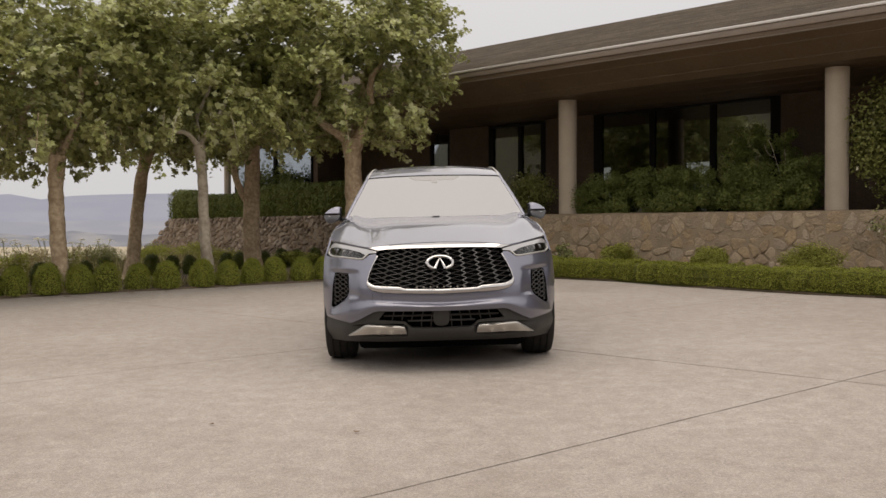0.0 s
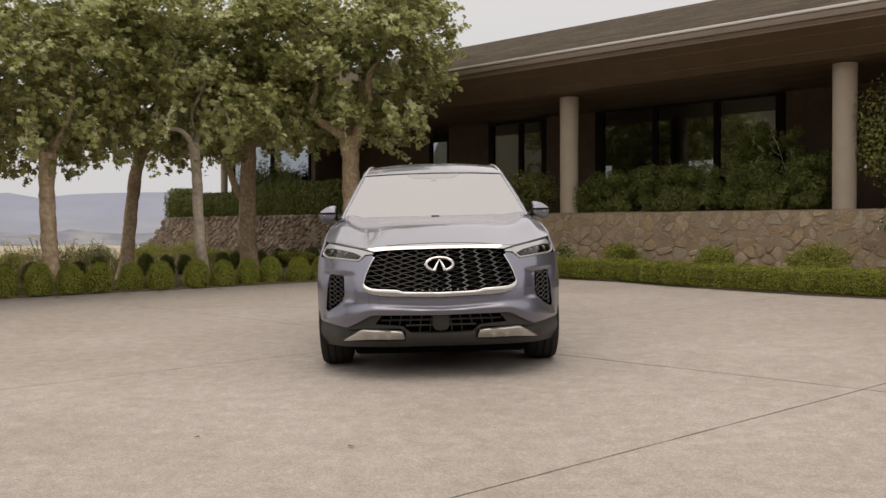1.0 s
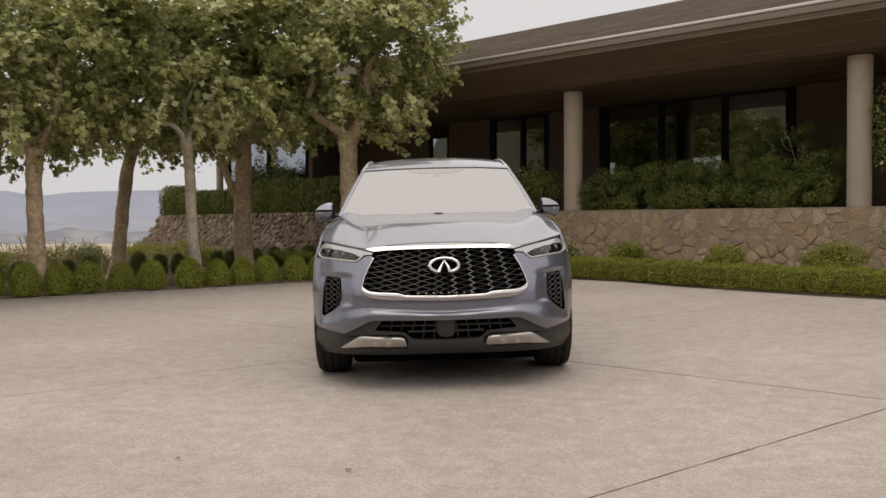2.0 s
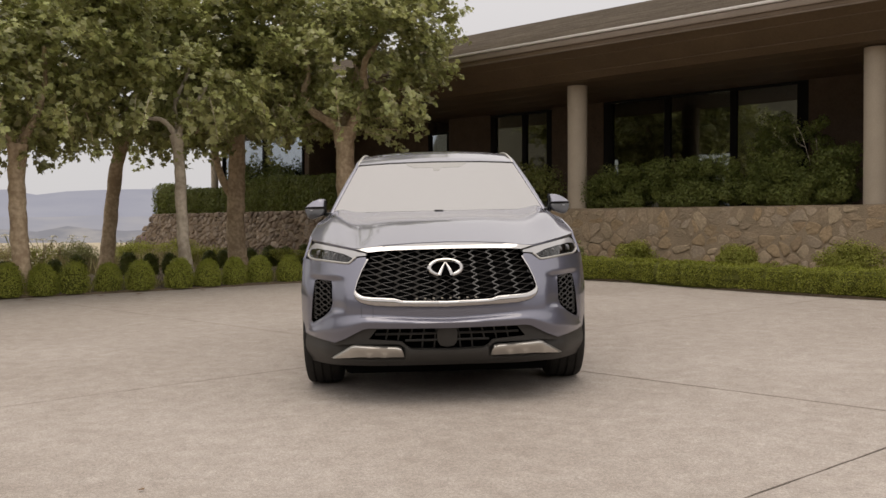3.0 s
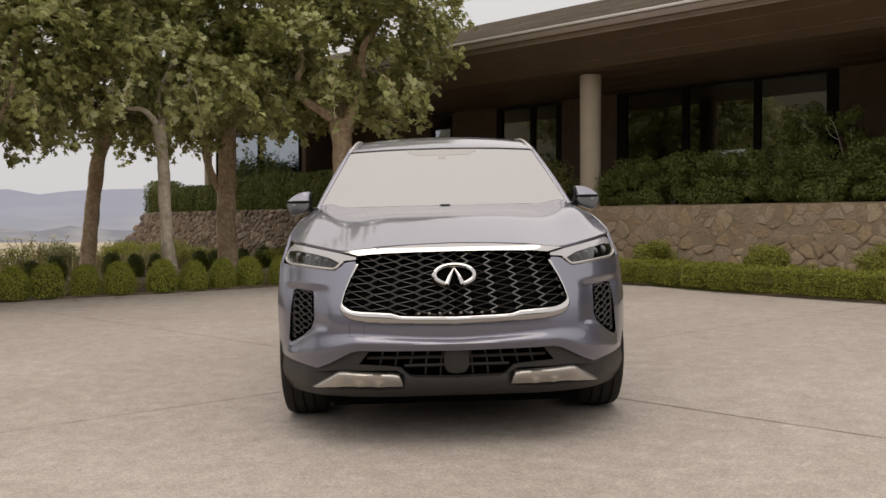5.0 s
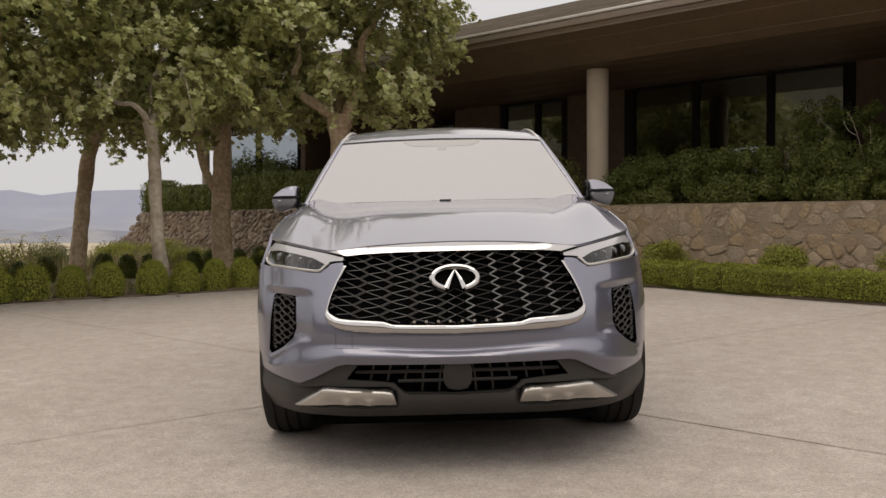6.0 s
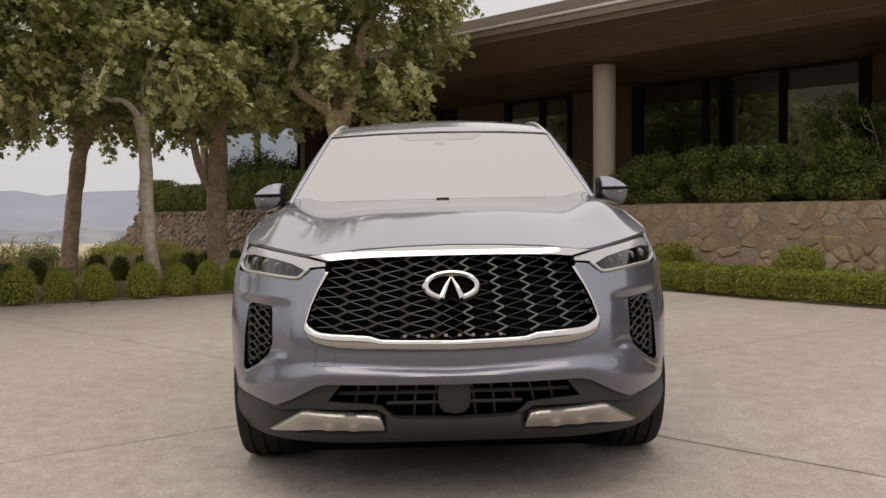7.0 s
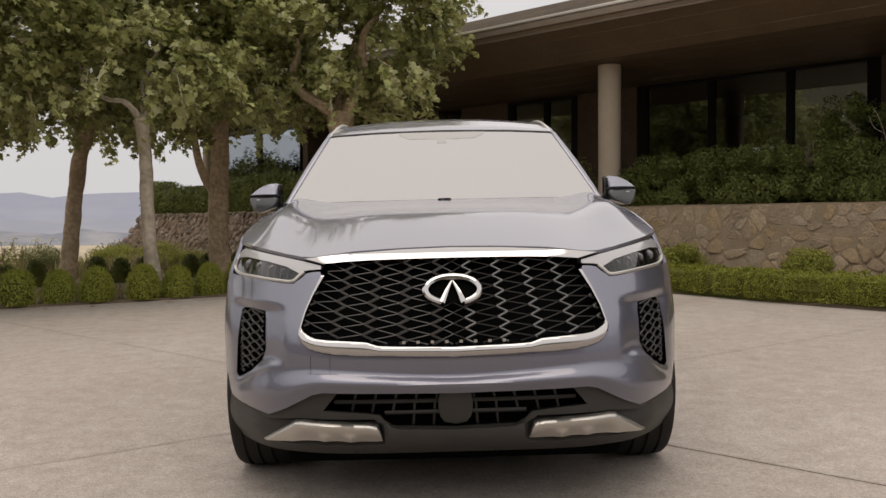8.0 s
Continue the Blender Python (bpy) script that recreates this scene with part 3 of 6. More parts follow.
def build_wall():
    wall = empty("wall_terrace", None, "long retaining wall of rough brown field stone", "stone wall", kind="structure")
    bm = panel([(-28.2, 0.0), (7.0, 0.0), (7.0, 1.43), (-16.9, 1.50), (-17.0, 1.40), (-26.7, 1.42)], lambda x, z: wall_face(x, z, 0.0), 0.8, 0.5, (0, 1, 0))
    part("core", bm, M_MORTAR, wall, "sandy mortar core")
    bm = bmesh.new()
    bm = panel([(-26.85, 15.71), (7.0, 15.71), (7.0, 16.32), (-26.85, 16.32)], lambda x, y: (x, y, WALL_TOP(x) - 0.005 - 0.05 * smooth(-15, -17, x) + 0.012 * noise.noise((x * 2.2, y * 3, 5))), 0.3, 0.09, (0, 0, -1))
    part("coping", bm, M_MORTAR, wall, "worn flat mortar coping")
    return wall


stone_wall = build_wall()


# ---- house ----
def build_house():
    h = empty("house", None, "low brown wood and stone house with a deep overhanging roof", "house")
    x0, x1 = -26.4, 8.0
    # roof: stepped shingle courses on both slopes
    e_y, e_z, r_y, r_z = 14.95, 4.61, 22.0, 6.95
    bm = bmesh.new()
    n = 44
    rng = random.Random(3)
    for side in (0, 1):
        for i in range(n):
            a, b = i / n, (i + 1.15) / n
            pts = []
            for t, lift in ((a, 0.035), (min(b, 1), 0.012)):
                y = e_y + (r_y - e_y) * t
                y = y if side == 0 else 2 * r_y - y
                pts.append((y, e_z + (r_z - e_z) * t + lift))
            k = 40 if side == 0 else 4
            for q in range(k):
                xa, xb = x0 + (x1 - x0) * q / k, x0 + (x1 - x0) * (q + 1) / k
                dz = rng.uniform(0, 0.006)
                quad = [(xa, pts[0][0], pts[0][1] + dz), (xb, pts[0][0], pts[0][1] + dz), (xb, pts[1][0], pts[1][1] + dz), (xa, pts[1][0], pts[1][1] + dz)]
                low = [(xa, pts[0][0], pts[0][1] - 0.03), (xb, pts[0][0], pts[0][1] - 0.03)]
                v = [bm.verts.new(p) for p in quad + low]
                bm.faces.new(v[:4] if side == 0 else v[3::-1])
                bm.faces.new((v[4], v[5], v[1], v[0]) if side == 0 else (v[0], v[1], v[5], v[4]))
    roof = part("roof", bm, M_SHINGLE, h, "weathered brown wood shingle roof")
    bm = bmesh.new()
    prof = [(e_y + 0.02, e_z - 0.05), (r_y, r_z - 0.02), (2 * r_y - e_y, e_z - 0.05), (2 * r_y - e_y, e_z - 0.3), (r_y, r_z - 0.35), (18.9, 4.0), (e_y + 0.02, e_z - 0.2)]
    va = [bm.verts.new((x0 + 0.03, y, z)) for y, z in prof]
    vb = [bm.verts.new((x1, y, z)) for y, z in prof]
    bm.faces.new(va[::-1])
    bm.faces.new(vb)
    for i in range(len(prof)):
        j = (i + 1) % len(prof)
        bm.faces.new((va[i], va[j], vb[j], vb[i]))
    bmesh.ops.recalc_face_normals(bm, faces=bm.faces)
    part("roof_deck", bm, M_SOFFIT, h)
    bm = add_box(box((x0, e_y - 0.035, e_z - 0.015), (x1, e_y + 0.05, e_z + 0.035), 0.008), (x0 - 0.03, e_y, e_z - 0.02), (x0 + 0.02, e_y + 0.3, e_z + 0.04))
    part("drip_edge", bm, M_DRIP, roof, "pale metal drip edge")
    bm = box((x0, e_y - 0.01, e_z - 0.13), (x1, e_y + 0.04, e_z - 0.02), 0.006)
    add_box(bm, (x0, e_y + 0.03, e_z - 0.225), (x1, e_y + 0.09, e_z - 0.135), 0.006)
    part("fascia", bm, M_FASCIA, h, "taupe two-step fascia board")
    # soffit: long boards, sloped behind the fascia, then flat back to the glass
    rows = [((15.02 + 0.70 * i / 4, 4.385 - 0.42 * i / 4), (15.02 + 0.70 * (i + 1) / 4, 4.385 - 0.42 * (i + 1) / 4)) for i in range(4)]
    rows += [((15.72 + 2.88 * i / 9, 3.965 - 0.035 * i / 9), (15.72 + 2.88 * (i + 1) / 9, 3.965 - 0.035 * (i + 1) / 9)) for i in range(9)]
    for i, ((ya, za), (yb, zb)) in enumerate(rows):
        drop = 0.004 * (i % 2)
        bm = bmesh.new()
        quad = [(ya - 0.002, za - drop), (yb + 0.002, zb - drop), (yb + 0.002, zb + 0.06 + drop), (ya - 0.002, za + 0.06 + drop)]
        ends = [[bm.verts.new((x, y, z)) for y, z in quad] for x in (x0, x1)]
        bm.faces.new(ends[0])
        bm.faces.new(ends[1][::-1])
        for j in range(4):
            k = (j + 1) % 4
            bm.faces.new((ends[0][j], ends[0][k], ends[1][k], ends[1][j]))
        bmesh.ops.recalc_face_normals(bm, faces=bm.faces)
        part("soffit_board", bm, M_SOFFIT, h, "dark brown soffit board", angle=10)
    # walls and piers
    fy = 18.55
    for a, b, lo, hi in ((-13.62, -12.2, 1.4, 3.93), (-16.9, -15.5, 1.4, 3.93), (-21.0, -17.65, 1.4, 3.93), (-7.64, 7.5, 1.4, 3.93)):
        part("pier", box((a, fy - 0.06, lo), (b, fy + 0.3, hi), 0.01), M_PIER, h, "dark brown stone-clad pier")
    part("pier", box((-21.1, 17.1, 1.4), (-20.9, fy, 3.93), 0.01), M_PIER, h)
    bm = box((x0 + 1.4, 28.6, 1.4), (-22.0, 28.9, 4.4))
    add_box(bm, (-12.0, 28.6, 1.4), (x1 - 0.3, 28.9, 4.4))
    add_box(bm, (-22.0, 28.6, 3.9), (-12.0, 28.9, 4.4))
    part("rear_wall", bm, M_PIER, h)
    part("end_wall", box((-25.3, 17.3, 1.4), (-25.1, 28.6, 4.0)), M_PIER, h)
    part("end_wall", box((x1 - 0.5, fy, 1.4), (x1 - 0.3, 28.6, 4.4)), M_PIER, h)
    # room behind the glass, with a far window to the sky
    part("room_floor", box((-20.9, fy + 0.3, 1.3), (x1 - 0.5, 25.2, 1.47)), M_ROOM, h)
    part("room_ceiling", box((-24.3, 17.1, 4.0), (x1 - 0.5, 28.6, 4.05)), M_ROOM, h)
    bm = box((-24.3, 25.0, 1.47), (-16.6, 25.2, 4.0))
    add_box(bm, (-12.3, 25.0, 1.47), (x1 - 0.5, 25.2, 4.0))
    add_box(bm, (-16.6, 25.0, 3.2), (-12.3, 25.2, 4.0))
    add_box(bm, (-15.9, 25.0, 1.47), (-13.35, 25.2, 3.2))
    part("room_wall", bm, M_ROOM, h)
    part("partition", box((-18.2, fy + 0.3, 1.47), (-18.05, 25.0, 4.0)), M_ROOM, h)
    return h


house = build_house()


def build_window(name, xa, xb, y, za, zb, divs, frame_w, pane_mat, label, bars=()):
    w = empty(name, pose((xa + xb) / 2, y, za), label, "window", kind="structure")
    inv = pose((xa + xb) / 2, y, za).inverted()
    bm = bmesh.new()
    for lo, hi in (((xa, y - 0.05, za), (xa + frame_w, y + 0.07, zb)), ((xb - frame_w, y - 0.05, za), (xb, y + 0.07, zb)), ((xa + frame_w, y - 0.05, zb - 0.05), (xb - frame_w, y + 0.07, zb)), ((xa + frame_w, y - 0.05, za), (xb - frame_w, y + 0.07, za + 0.06))):
        add_box(bm, lo, hi, 0.004, inv)
    part("window_frame", bm, M_FRAME, w, "black metal frame")
    for x in divs:
        part("mullion", box((x - 0.065, y - 0.045, za + 0.06), (x + 0.065, y + 0.065, zb - 0.05), 0.004, inv), M_FRAME, w)
    edges = [xa + frame_w, *divs, xb - frame_w]
    for i, (a, b) in enumerate(zip(edges, edges[1:])):
        l = a + (0.066 if i else 0.001)
        r = b - (0.066 if i < len(edges) - 2 else 0.001)
        part("pane", box((l, y, za + 0.061), (r, y + 0.012, zb - 0.051), 0, inv), pane_mat, w).visible_shadow = False


build_window("window_1", -12.2, -7.64, 18.55, 1.5, 3.925, [-10.63, -9.15], 0.22, M_PANE, "wide dark glazed wall with black mullions")
build_window("door_1", -15.5, -13.62, 18.55, 1.5, 3.9, [-14.45], 0.16, M_PANE, "tall dark glazed double door in black frame")
build_window("window_2", -17.65, -16.9, 18.55, 1.5, 3.62, [], 0.08, M_PANE_SKY, "narrow window with sky reflection")
build_window("window_3", -25.1, -21.1, 17.1, 1.5, 3.925, [-22.95], 0.06, M_PANE_SKY, "corner window reflecting pale sky")


def build_column(x, y, r=0.192):
    c = empty("column", pose(x, y, WALL_TOP(x)), "round smooth cast concrete column on the wall", "column", "porch columns")
    bm = bmesh.new()
    tube(bm, [(0, 0, 0.0), (0, 0, 0.02), (0, 0, 1.2), (0, 0, 2.38), (0, 0, 3.935 - WALL_TOP(x))], [r * 0.97, r * 0.99, r, r * 1.03, r * 1.03], 32)
    part("shaft", bm, M_COLUMN, c)


build_column(-11.33, 16.22)
build_column(-5.69, 16.22)
build_column(-25.35, 16.95, 0.11)


# ---- foliage ----
LEAF_PLANE = [(0, -0.45), (0.2, -0.36), (0.46, -0.42), (0.36, -0.16), (0.6, 0.14), (0.24, 0.06), (0.17, 0.3), (0.0, 0.6), (-0.17, 0.3), (-0.24, 0.06), (-0.6, 0.14), (-0.36, -0.16), (-0.46, -0.42), (-0.2, -0.36)]
LEAF_OVAL = [(0, -0.5), (0.27, -0.15), (0.22, 0.25), (0, 0.5), (-0.22, 0.25), (-0.27, -0.15)]
LEAF_TINY = [(0, -0.5), (0.33, 0), (0, 0.5), (-0.33, 0)]
BLADE = [(-0.04, -0.5), (0.04, -0.5), (0.025, 0.1), (0, 0.5), (-0.025, 0.1)]


def leaf_arrays(rng, co, nrm, size, shape, fold=0.12, along=None):
    """Vertices and faces of many leaves: places, facing directions and sizes, in one sweep."""
    n = len(co)
    nrm = nrm / np.maximum(np.linalg.norm(nrm, axis=1, keepdims=True), 1e-6)
    ref = rng.normal(size=(n, 3)) if along is None else along
    t = np.cross(nrm, ref)
    t /= np.maximum(np.linalg.norm(t, axis=1, keepdims=True), 1e-6)
    b = np.cross(t, nrm)
    s = np.array(shape)
    k = len(s)
    lift = -fold * (np.abs(s[:, 0]) * 1.6 + np.maximum(s[:, 1], 0))
    v = co[:, None, :] + size[:, None, None] * (s[None, :, 0, None] * t[:, None, :] + s[None, :, 1, None] * b[:, None, :] + lift[None, :, None] * nrm[:, None, :])
    faces = np.arange(n * k).reshape(n, k)
    return v.reshape(-1, 3), faces


def leaf_mesh(name, verts, faces, material):
    me = bpy.data.meshes.new(name)
    k = faces.shape[1]
    me.vertices.add(len(verts))
    me.vertices.foreach_set("co", verts.astype(np.float32).ravel())
    me.loops.add(faces.size)
    me.loops.foreach_set("vertex_index", faces.astype(np.int32).ravel())
    me.polygons.add(len(faces))
    me.polygons.foreach_set("loop_start", np.arange(0, faces.size, k, dtype=np.int32))
    me.polygons.foreach_set("loop_total", np.full(len(faces), k, dtype=np.int32))
    me.update(calc_edges=True)
    me.materials.append(material)
    return me


def foliage(name, rng, co, nrm, size, shape, material, parent, label="", fold=0.12, along=None):
    v, f = leaf_arrays(rng, np.asarray(co), np.asarray(nrm), np.asarray(size), shape, fold, along)
    ob = new(name, leaf_mesh(name, v, f, material))
    if parent:
        ob.parent = parent
    return tagged(ob, label) if label else ob


SIDE, DEEP = Vector((0.728, 0.685, 0)), Vector((-0.685, 0.728, 0))


def plane_tree(x, y, seed, lean, width, bark, crown, fork, sprays, label, limbs=(), twigs=(), stems=(), shown=1, fill=()):
    """Pollarded plane: mottled trunk, crooked limbs, and a crown of leafy shoots in clumps with gaps between them."""
    rng = np.random.default_rng(seed)
    rr = random.Random(seed)
    t = empty("plane_tree", pose(x, y, ground_z(x, y)), label, "tree", "plane trees along the forecourt")
    place = lambda u, d, z: SIDE * u + DEEP * d + Vector((0, 0, z))

    def knobbly(bm):
        for v in bm.verts:
            k = 0.07 * noise.noise((v.co.x * 9 + seed, v.co.y * 9, v.co.z * 3.2)) + 0.035 * noise.noise((v.co.x * 22, v.co.y * 22 + seed, v.co.z * 9))
            a = math.atan2(v.co.y, v.co.x)
            v.co.x += k * width * math.cos(a) * 1.6
            v.co.y += k * width * math.sin(a) * 1.6
        return bm

    pts, rad = [], []
    for i in range(25):
        u = i / 24
        z = fork * u
        pts.append(place(lean * z + 0.03 * math.sin(z * 2.1 + seed) + rr.uniform(-0.008, 0.008), rr.uniform(-0.01, 0.01), z - 0.03 * (i == 0)))
        flare = 0.34 * math.exp(-u * 11) + 0.25 * smooth(0.86, 1.0, u)
        rad.append(width * (1.04 - 0.1 * u + flare + rr.uniform(-0.05, 0.06)))
    trunk = part("trunk", knobbly(tube(bmesh.new(), pts, rad, 16)), bark, t)
    top = pts[-1]
    rx, rz, zc = crown
    base = Vector((top.x * 0.7, top.y * 0.7, 0))
    clumps = []
    # limbs given by their course, then two or three more at the back
    lines = [[top - Vector((0, 0, 0.1))] + [place(lean * fork + u, d, fork + z) for u, d, z in line] for line in limbs]
    for k in range(4):
        a = 2 * math.pi * (k + rr.uniform(-0.25, 0.25)) / 4 + seed
        reach = rx * rr.uniform(0.45, 0.75)
        tip = base + Vector((math.cos(a) * reach, math.sin(a) * reach, zc + rz * rr.uniform(0.1, 0.6)))
        mid = top.lerp(tip, 0.45) + Vector((math.cos(a) * 0.3, math.sin(a) * 0.3, -0.15))
        if not limbs or (tip - top).dot(DEEP) > 0.5:
            lines.append([top - Vector((0, 0, 0.12)), top.lerp(mid, 0.5) + Vector((rr.uniform(-0.1, 0.1), rr.uniform(-0.1, 0.1), -0.05)), mid, mid.lerp(tip, 0.5) + Vector((rr.uniform(-0.2, 0.2), rr.uniform(-0.2, 0.2), 0.1)), tip])
    for k, line in enumerate(lines):
        line = spline(line, 5)
        r0 = width * rr.uniform(0.52, 0.66)
        bm = tube(bmesh.new(), line, [r0 * (1 - 0.62 * i / len(line)) * (1 + 0.10 * math.sin(i * 1.7 + k) + 0.05 * math.sin(i * 3.9)) for i in range(len(line))], 9)
        part("limb", bm, bark, trunk)
        clumps += [p + Vector((rr.uniform(-0.3, 0.3), rr.uniform(-0.3, 0.3), rr.uniform(0.0, 0.5))) for p in line[len(line) * 2 // 3::3]]
    for line in stems:
        line = spline([place(u, d, z) for u, d, z in line], 5)
        part("limb", tube(bmesh.new(), line, [width * (0.52 - 0.2 * i / len(line)) for i in range(len(line))], 10), bark, trunk)
    # clumps over the crown, leaving windows through which limbs and sky show
    holes = [Vector((rr.gauss(0, 1), rr.gauss(0, 1), rr.uniform(-0.7, 0.1))).normalized() for _ in range(4)]
    bare = [place(lean * fork + u, d, fork + z) for line in limbs[:shown] for u, d, z in line[:4]]
    floor = zc - rz * 0.96
    for _ in range(int(100 * (rx * rz / 2.8) ** 1.2)):
        d = Vector((rr.gauss(0, 1), rr.gauss(0, 1), rr.gauss(0.1, 0.9))).normalized()
        if any(d.dot(q) > 0.965 for q in holes):
            continue
        f = rr.uniform(0.6, 1.0) ** 0.6
        f *= 1 + 0.14 * noise.noise((d.x * 2.2 + seed, d.y * 2.2, d.z * 2.2))
        p = base + Vector((d.x * rx * f, d.y * rx * f, zc + d.z * rz * f))
        p.z = max(p.z, floor + rr.uniform(0.0, 0.4))
        if any(abs((p - q).dot(SIDE)) < 0.27 and abs(p.z - q.z) < 0.26 and (p - q).dot(DEEP) < 0.0 for q in bare):
            continue
        clumps.append(p)
    for q in bare:
        clumps += [q + DEEP * rr.uniform(0.3, 1.2) + SIDE * rr.uniform(-0.3, 0.3) + Vector((0, 0, rr.uniform(-0.1, 0.3))) for _ in range(2)]
    clumps += [place(u, d, z) for u, d, z in fill]
    c = np.array([tuple(p) for p in clumps])
    heart = np.array([base.x, base.y, zc - 0.45 * rz])
    # shoots: short curved twigs that leave each clump outwards, with leaves set along them
    pick = rng.integers(0, len(c), sprays)
    start = c[pick] + rng.normal(size=(sprays, 3)) * np.array([0.15, 0.15, 0.11])
    way = start - heart
    way /= np.linalg.norm(way, axis=1, keepdims=True)
    way = way * 0.75 + rng.normal(size=(sprays, 3)) * 0.6 + np.array([0, 0, 0.22])
    way /= np.linalg.norm(way, axis=1, keepdims=True)
    long = rng.uniform(0.16, 0.46, sprays)
    # drooping shoots along the lower edge
    low = []
    for _ in range(26):
        a = rr.uniform(0, 2 * math.pi)
        r = rx * rr.uniform(0.35, 1.02)
        q = base + Vector((math.cos(a) * r, math.sin(a) * r, floor + 0.22))
        low.append((q, q + Vector((math.cos(a) * rr.uniform(0.05, 0.4), math.sin(a) * rr.uniform(0.05, 0.4), -rr.uniform(0.25, 0.75)))))
    low += [(place(lean * fork + u0, d0, z0), place(lean * fork + u1, d1, z1)) for (u0, d0, z0), (u1, d1, z1) in twigs]
    for q, e in low:
        ln = spline([q, q.lerp(e, 0.5) + Vector((0, 0, 0.06)), e], 4)
        part("twig", tube(bmesh.new(), ln, [0.008 - 0.0006 * i for i in range(len(ln))], 4), bark, trunk)
        k = 5
        d = np.tile(np.array(tuple((e - q).normalized())), (k, 1)) * 0.5 + rng.normal(size=(k, 3)) * 0.45
        start = np.concatenate([start, np.array([tuple(q.lerp(e, (i + 0.4) / k)) for i in range(k)])])
        way = np.concatenate([way, d / np.linalg.norm(d, axis=1, keepdims=True)])
        long = np.concatenate([long, rng.uniform(0.1, 0.26, k)])
    per = 8
    n = len(start) * per
    f = np.tile(np.linspace(0.1, 1.0, per), len(start))
    s0, w0, l0 = (np.repeat(q, per, axis=0) for q in (start, way, long))
    sag = np.zeros((n, 3))
    sag[:, 2] = -0.22 * l0 * f * f
    co = s0 + w0 * (l0 * f)[:, None] + sag + rng.normal(size=(n, 3)) * 0.035
    out = co - heart
    out /= np.linalg.norm(out, axis=1, keepdims=True)
    nrm = out * 0.55 + np.array([0, 0, 0.75]) + rng.normal(size=(n, 3)) * 0.5
    tip = w0 * 0.6 + out * 0.3 + np.array([0, 0, -0.45]) + rng.normal(size=(n, 3)) * 0.5
    size = rng.uniform(0.07, 0.165, n) * (1.12 - 0.35 * f)
    foliage("crown", rng, co, nrm, size, LEAF_PLANE, M_PLANE, t, "dense lobed green leaves with gaps", 0.22, np.cross(nrm, tip))


LBL = "mature plane tree with mottled {} trunk and dense green crown"
plane_tree(-15.68, 7.10, 1, 0.0, 0.135, M_BARK, (2.0, 1.45, 4.1), 2.42, 1450, LBL.format("tan"),
           limbs=[[(-0.12, 0, 0.1), (-0.48, -0.05, 0.32), (-0.56, -0.1, 0.6), (-0.42, -0.12, 0.92), (-0.27, -0.1, 1.25), (-0.1, 0, 1.9)], [(0.1, 0.1, 0.2), (0.22, 0.2, 0.5), (0.3, 0.3, 1.0), (0.3, 0.3, 1.6)]])
plane_tree(-14.82, 9.62, 3, -0.09, 0.098, M_BARK_P, (1.9, 1.45, 4.3), 2.62, 1750, LBL.format("pale"),
           limbs=[[(-0.06, -0.05, 0.12), (-0.22, -0.1, 0.26), (-0.42, -0.1, 0.28), (-0.75, 0, 0.5), (-1.0, 0.1, 1.0)], [(0.1, 0.2, 0.25), (0.3, 0.5, 0.7), (0.5, 0.7, 1.2)]])
plane_tree(-14.05, 12.45, 5, 0.02, 0.185, M_BARK, (2.12, 1.65, 4.65), 2.8, 2600, LBL.format("thick tan"),
           limbs=[[(-0.30, -0.1, 0.12), (-0.62, -0.15, 0.32), (-0.77, -0.2, 0.52), (-0.76, -0.2, 0.74), (-0.7, -0.1, 1.0), (-0.85, 0, 1.7)], [(0.18, -0.15, 0.2), (0.36, -0.25, 0.62), (0.36, -0.35, 0.98), (0.42, -0.4, 1.26), (0.6, -0.4, 1.52), (0.7, -0.3, 2.1)]],
           twigs=[((0.3, -0.3, 2.75), (1.5, -0.5, 2.62)), ((0.5, -0.2, 2.95), (1.45, -0.4, 3.0)), ((1.2, -0.3, 4.0), (1.85, -0.5, 3.55)), ((0.4, -0.4, 2.7), (1.1, -0.6, 2.4)), ((1.0, -0.3, 3.5), (1.6, -0.5, 3.35)), ((-0.5, -0.3, 2.9), (-1.3, -0.5, 2.45)), ((1.3, -0.2, 4.3), (1.9, -0.4, 3.85))], shown=2,
           fill=[(-0.5 + 0.17 * i, 0.5 - 0.3 * (i % 4), 4.1 + 0.29 * (i % 5)) for i in range(12)] + [(-0.15, 0, 4.4), (0.0, -0.3, 4.6), (0.1, 0.3, 4.5), (-0.3, -0.2, 4.7), (0.15, -0.2, 4.25), (-0.1, 0.2, 4.85), (0.05, -0.1, 4.95)])
plane_tree(-17.88, 9.56, 7, 0.15, 0.13, M_BARK_D, (2.05, 1.4, 4.15), 3.05, 1450, LBL.format("dark leaning"))
plane_tree(-16.85, 12.0, 9, -0.02, 0.178, M_BARK_D, (2.1, 1.55, 4.5), 3.0, 1450, LBL.format("dark thick"),
           limbs=[[(-0.25, -0.2, 0.06), (-0.5, -0.35, 0.0), (-0.72, -0.4, -0.12)], [(0.15, 0.3, 0.3), (0.4, 0.6, 0.8), (0.5, 0.7, 1.4)], [(-0.2, 0.3, 0.3), (-0.6, 0.5, 0.8), (-0.8, 0.5, 1.5)]],
           stems=[[(0.0, 0, 1.45), (-0.24, -0.02, 1.8), (-0.40, -0.05, 2.25), (-0.55, 0, 3.1)]])
plane_tree(-17.25, 6.2, 11, 0.02, 0.145, M_BARK_D, (2.0, 1.4, 3.85), 2.4, 1050, LBL.format("dark"))
plane_tree(-15.4, 4.0, 13, 0.0, 0.145, M_BARK, (2.0, 1.42, 3.9), 2.45, 1050, LBL.format("tan"))


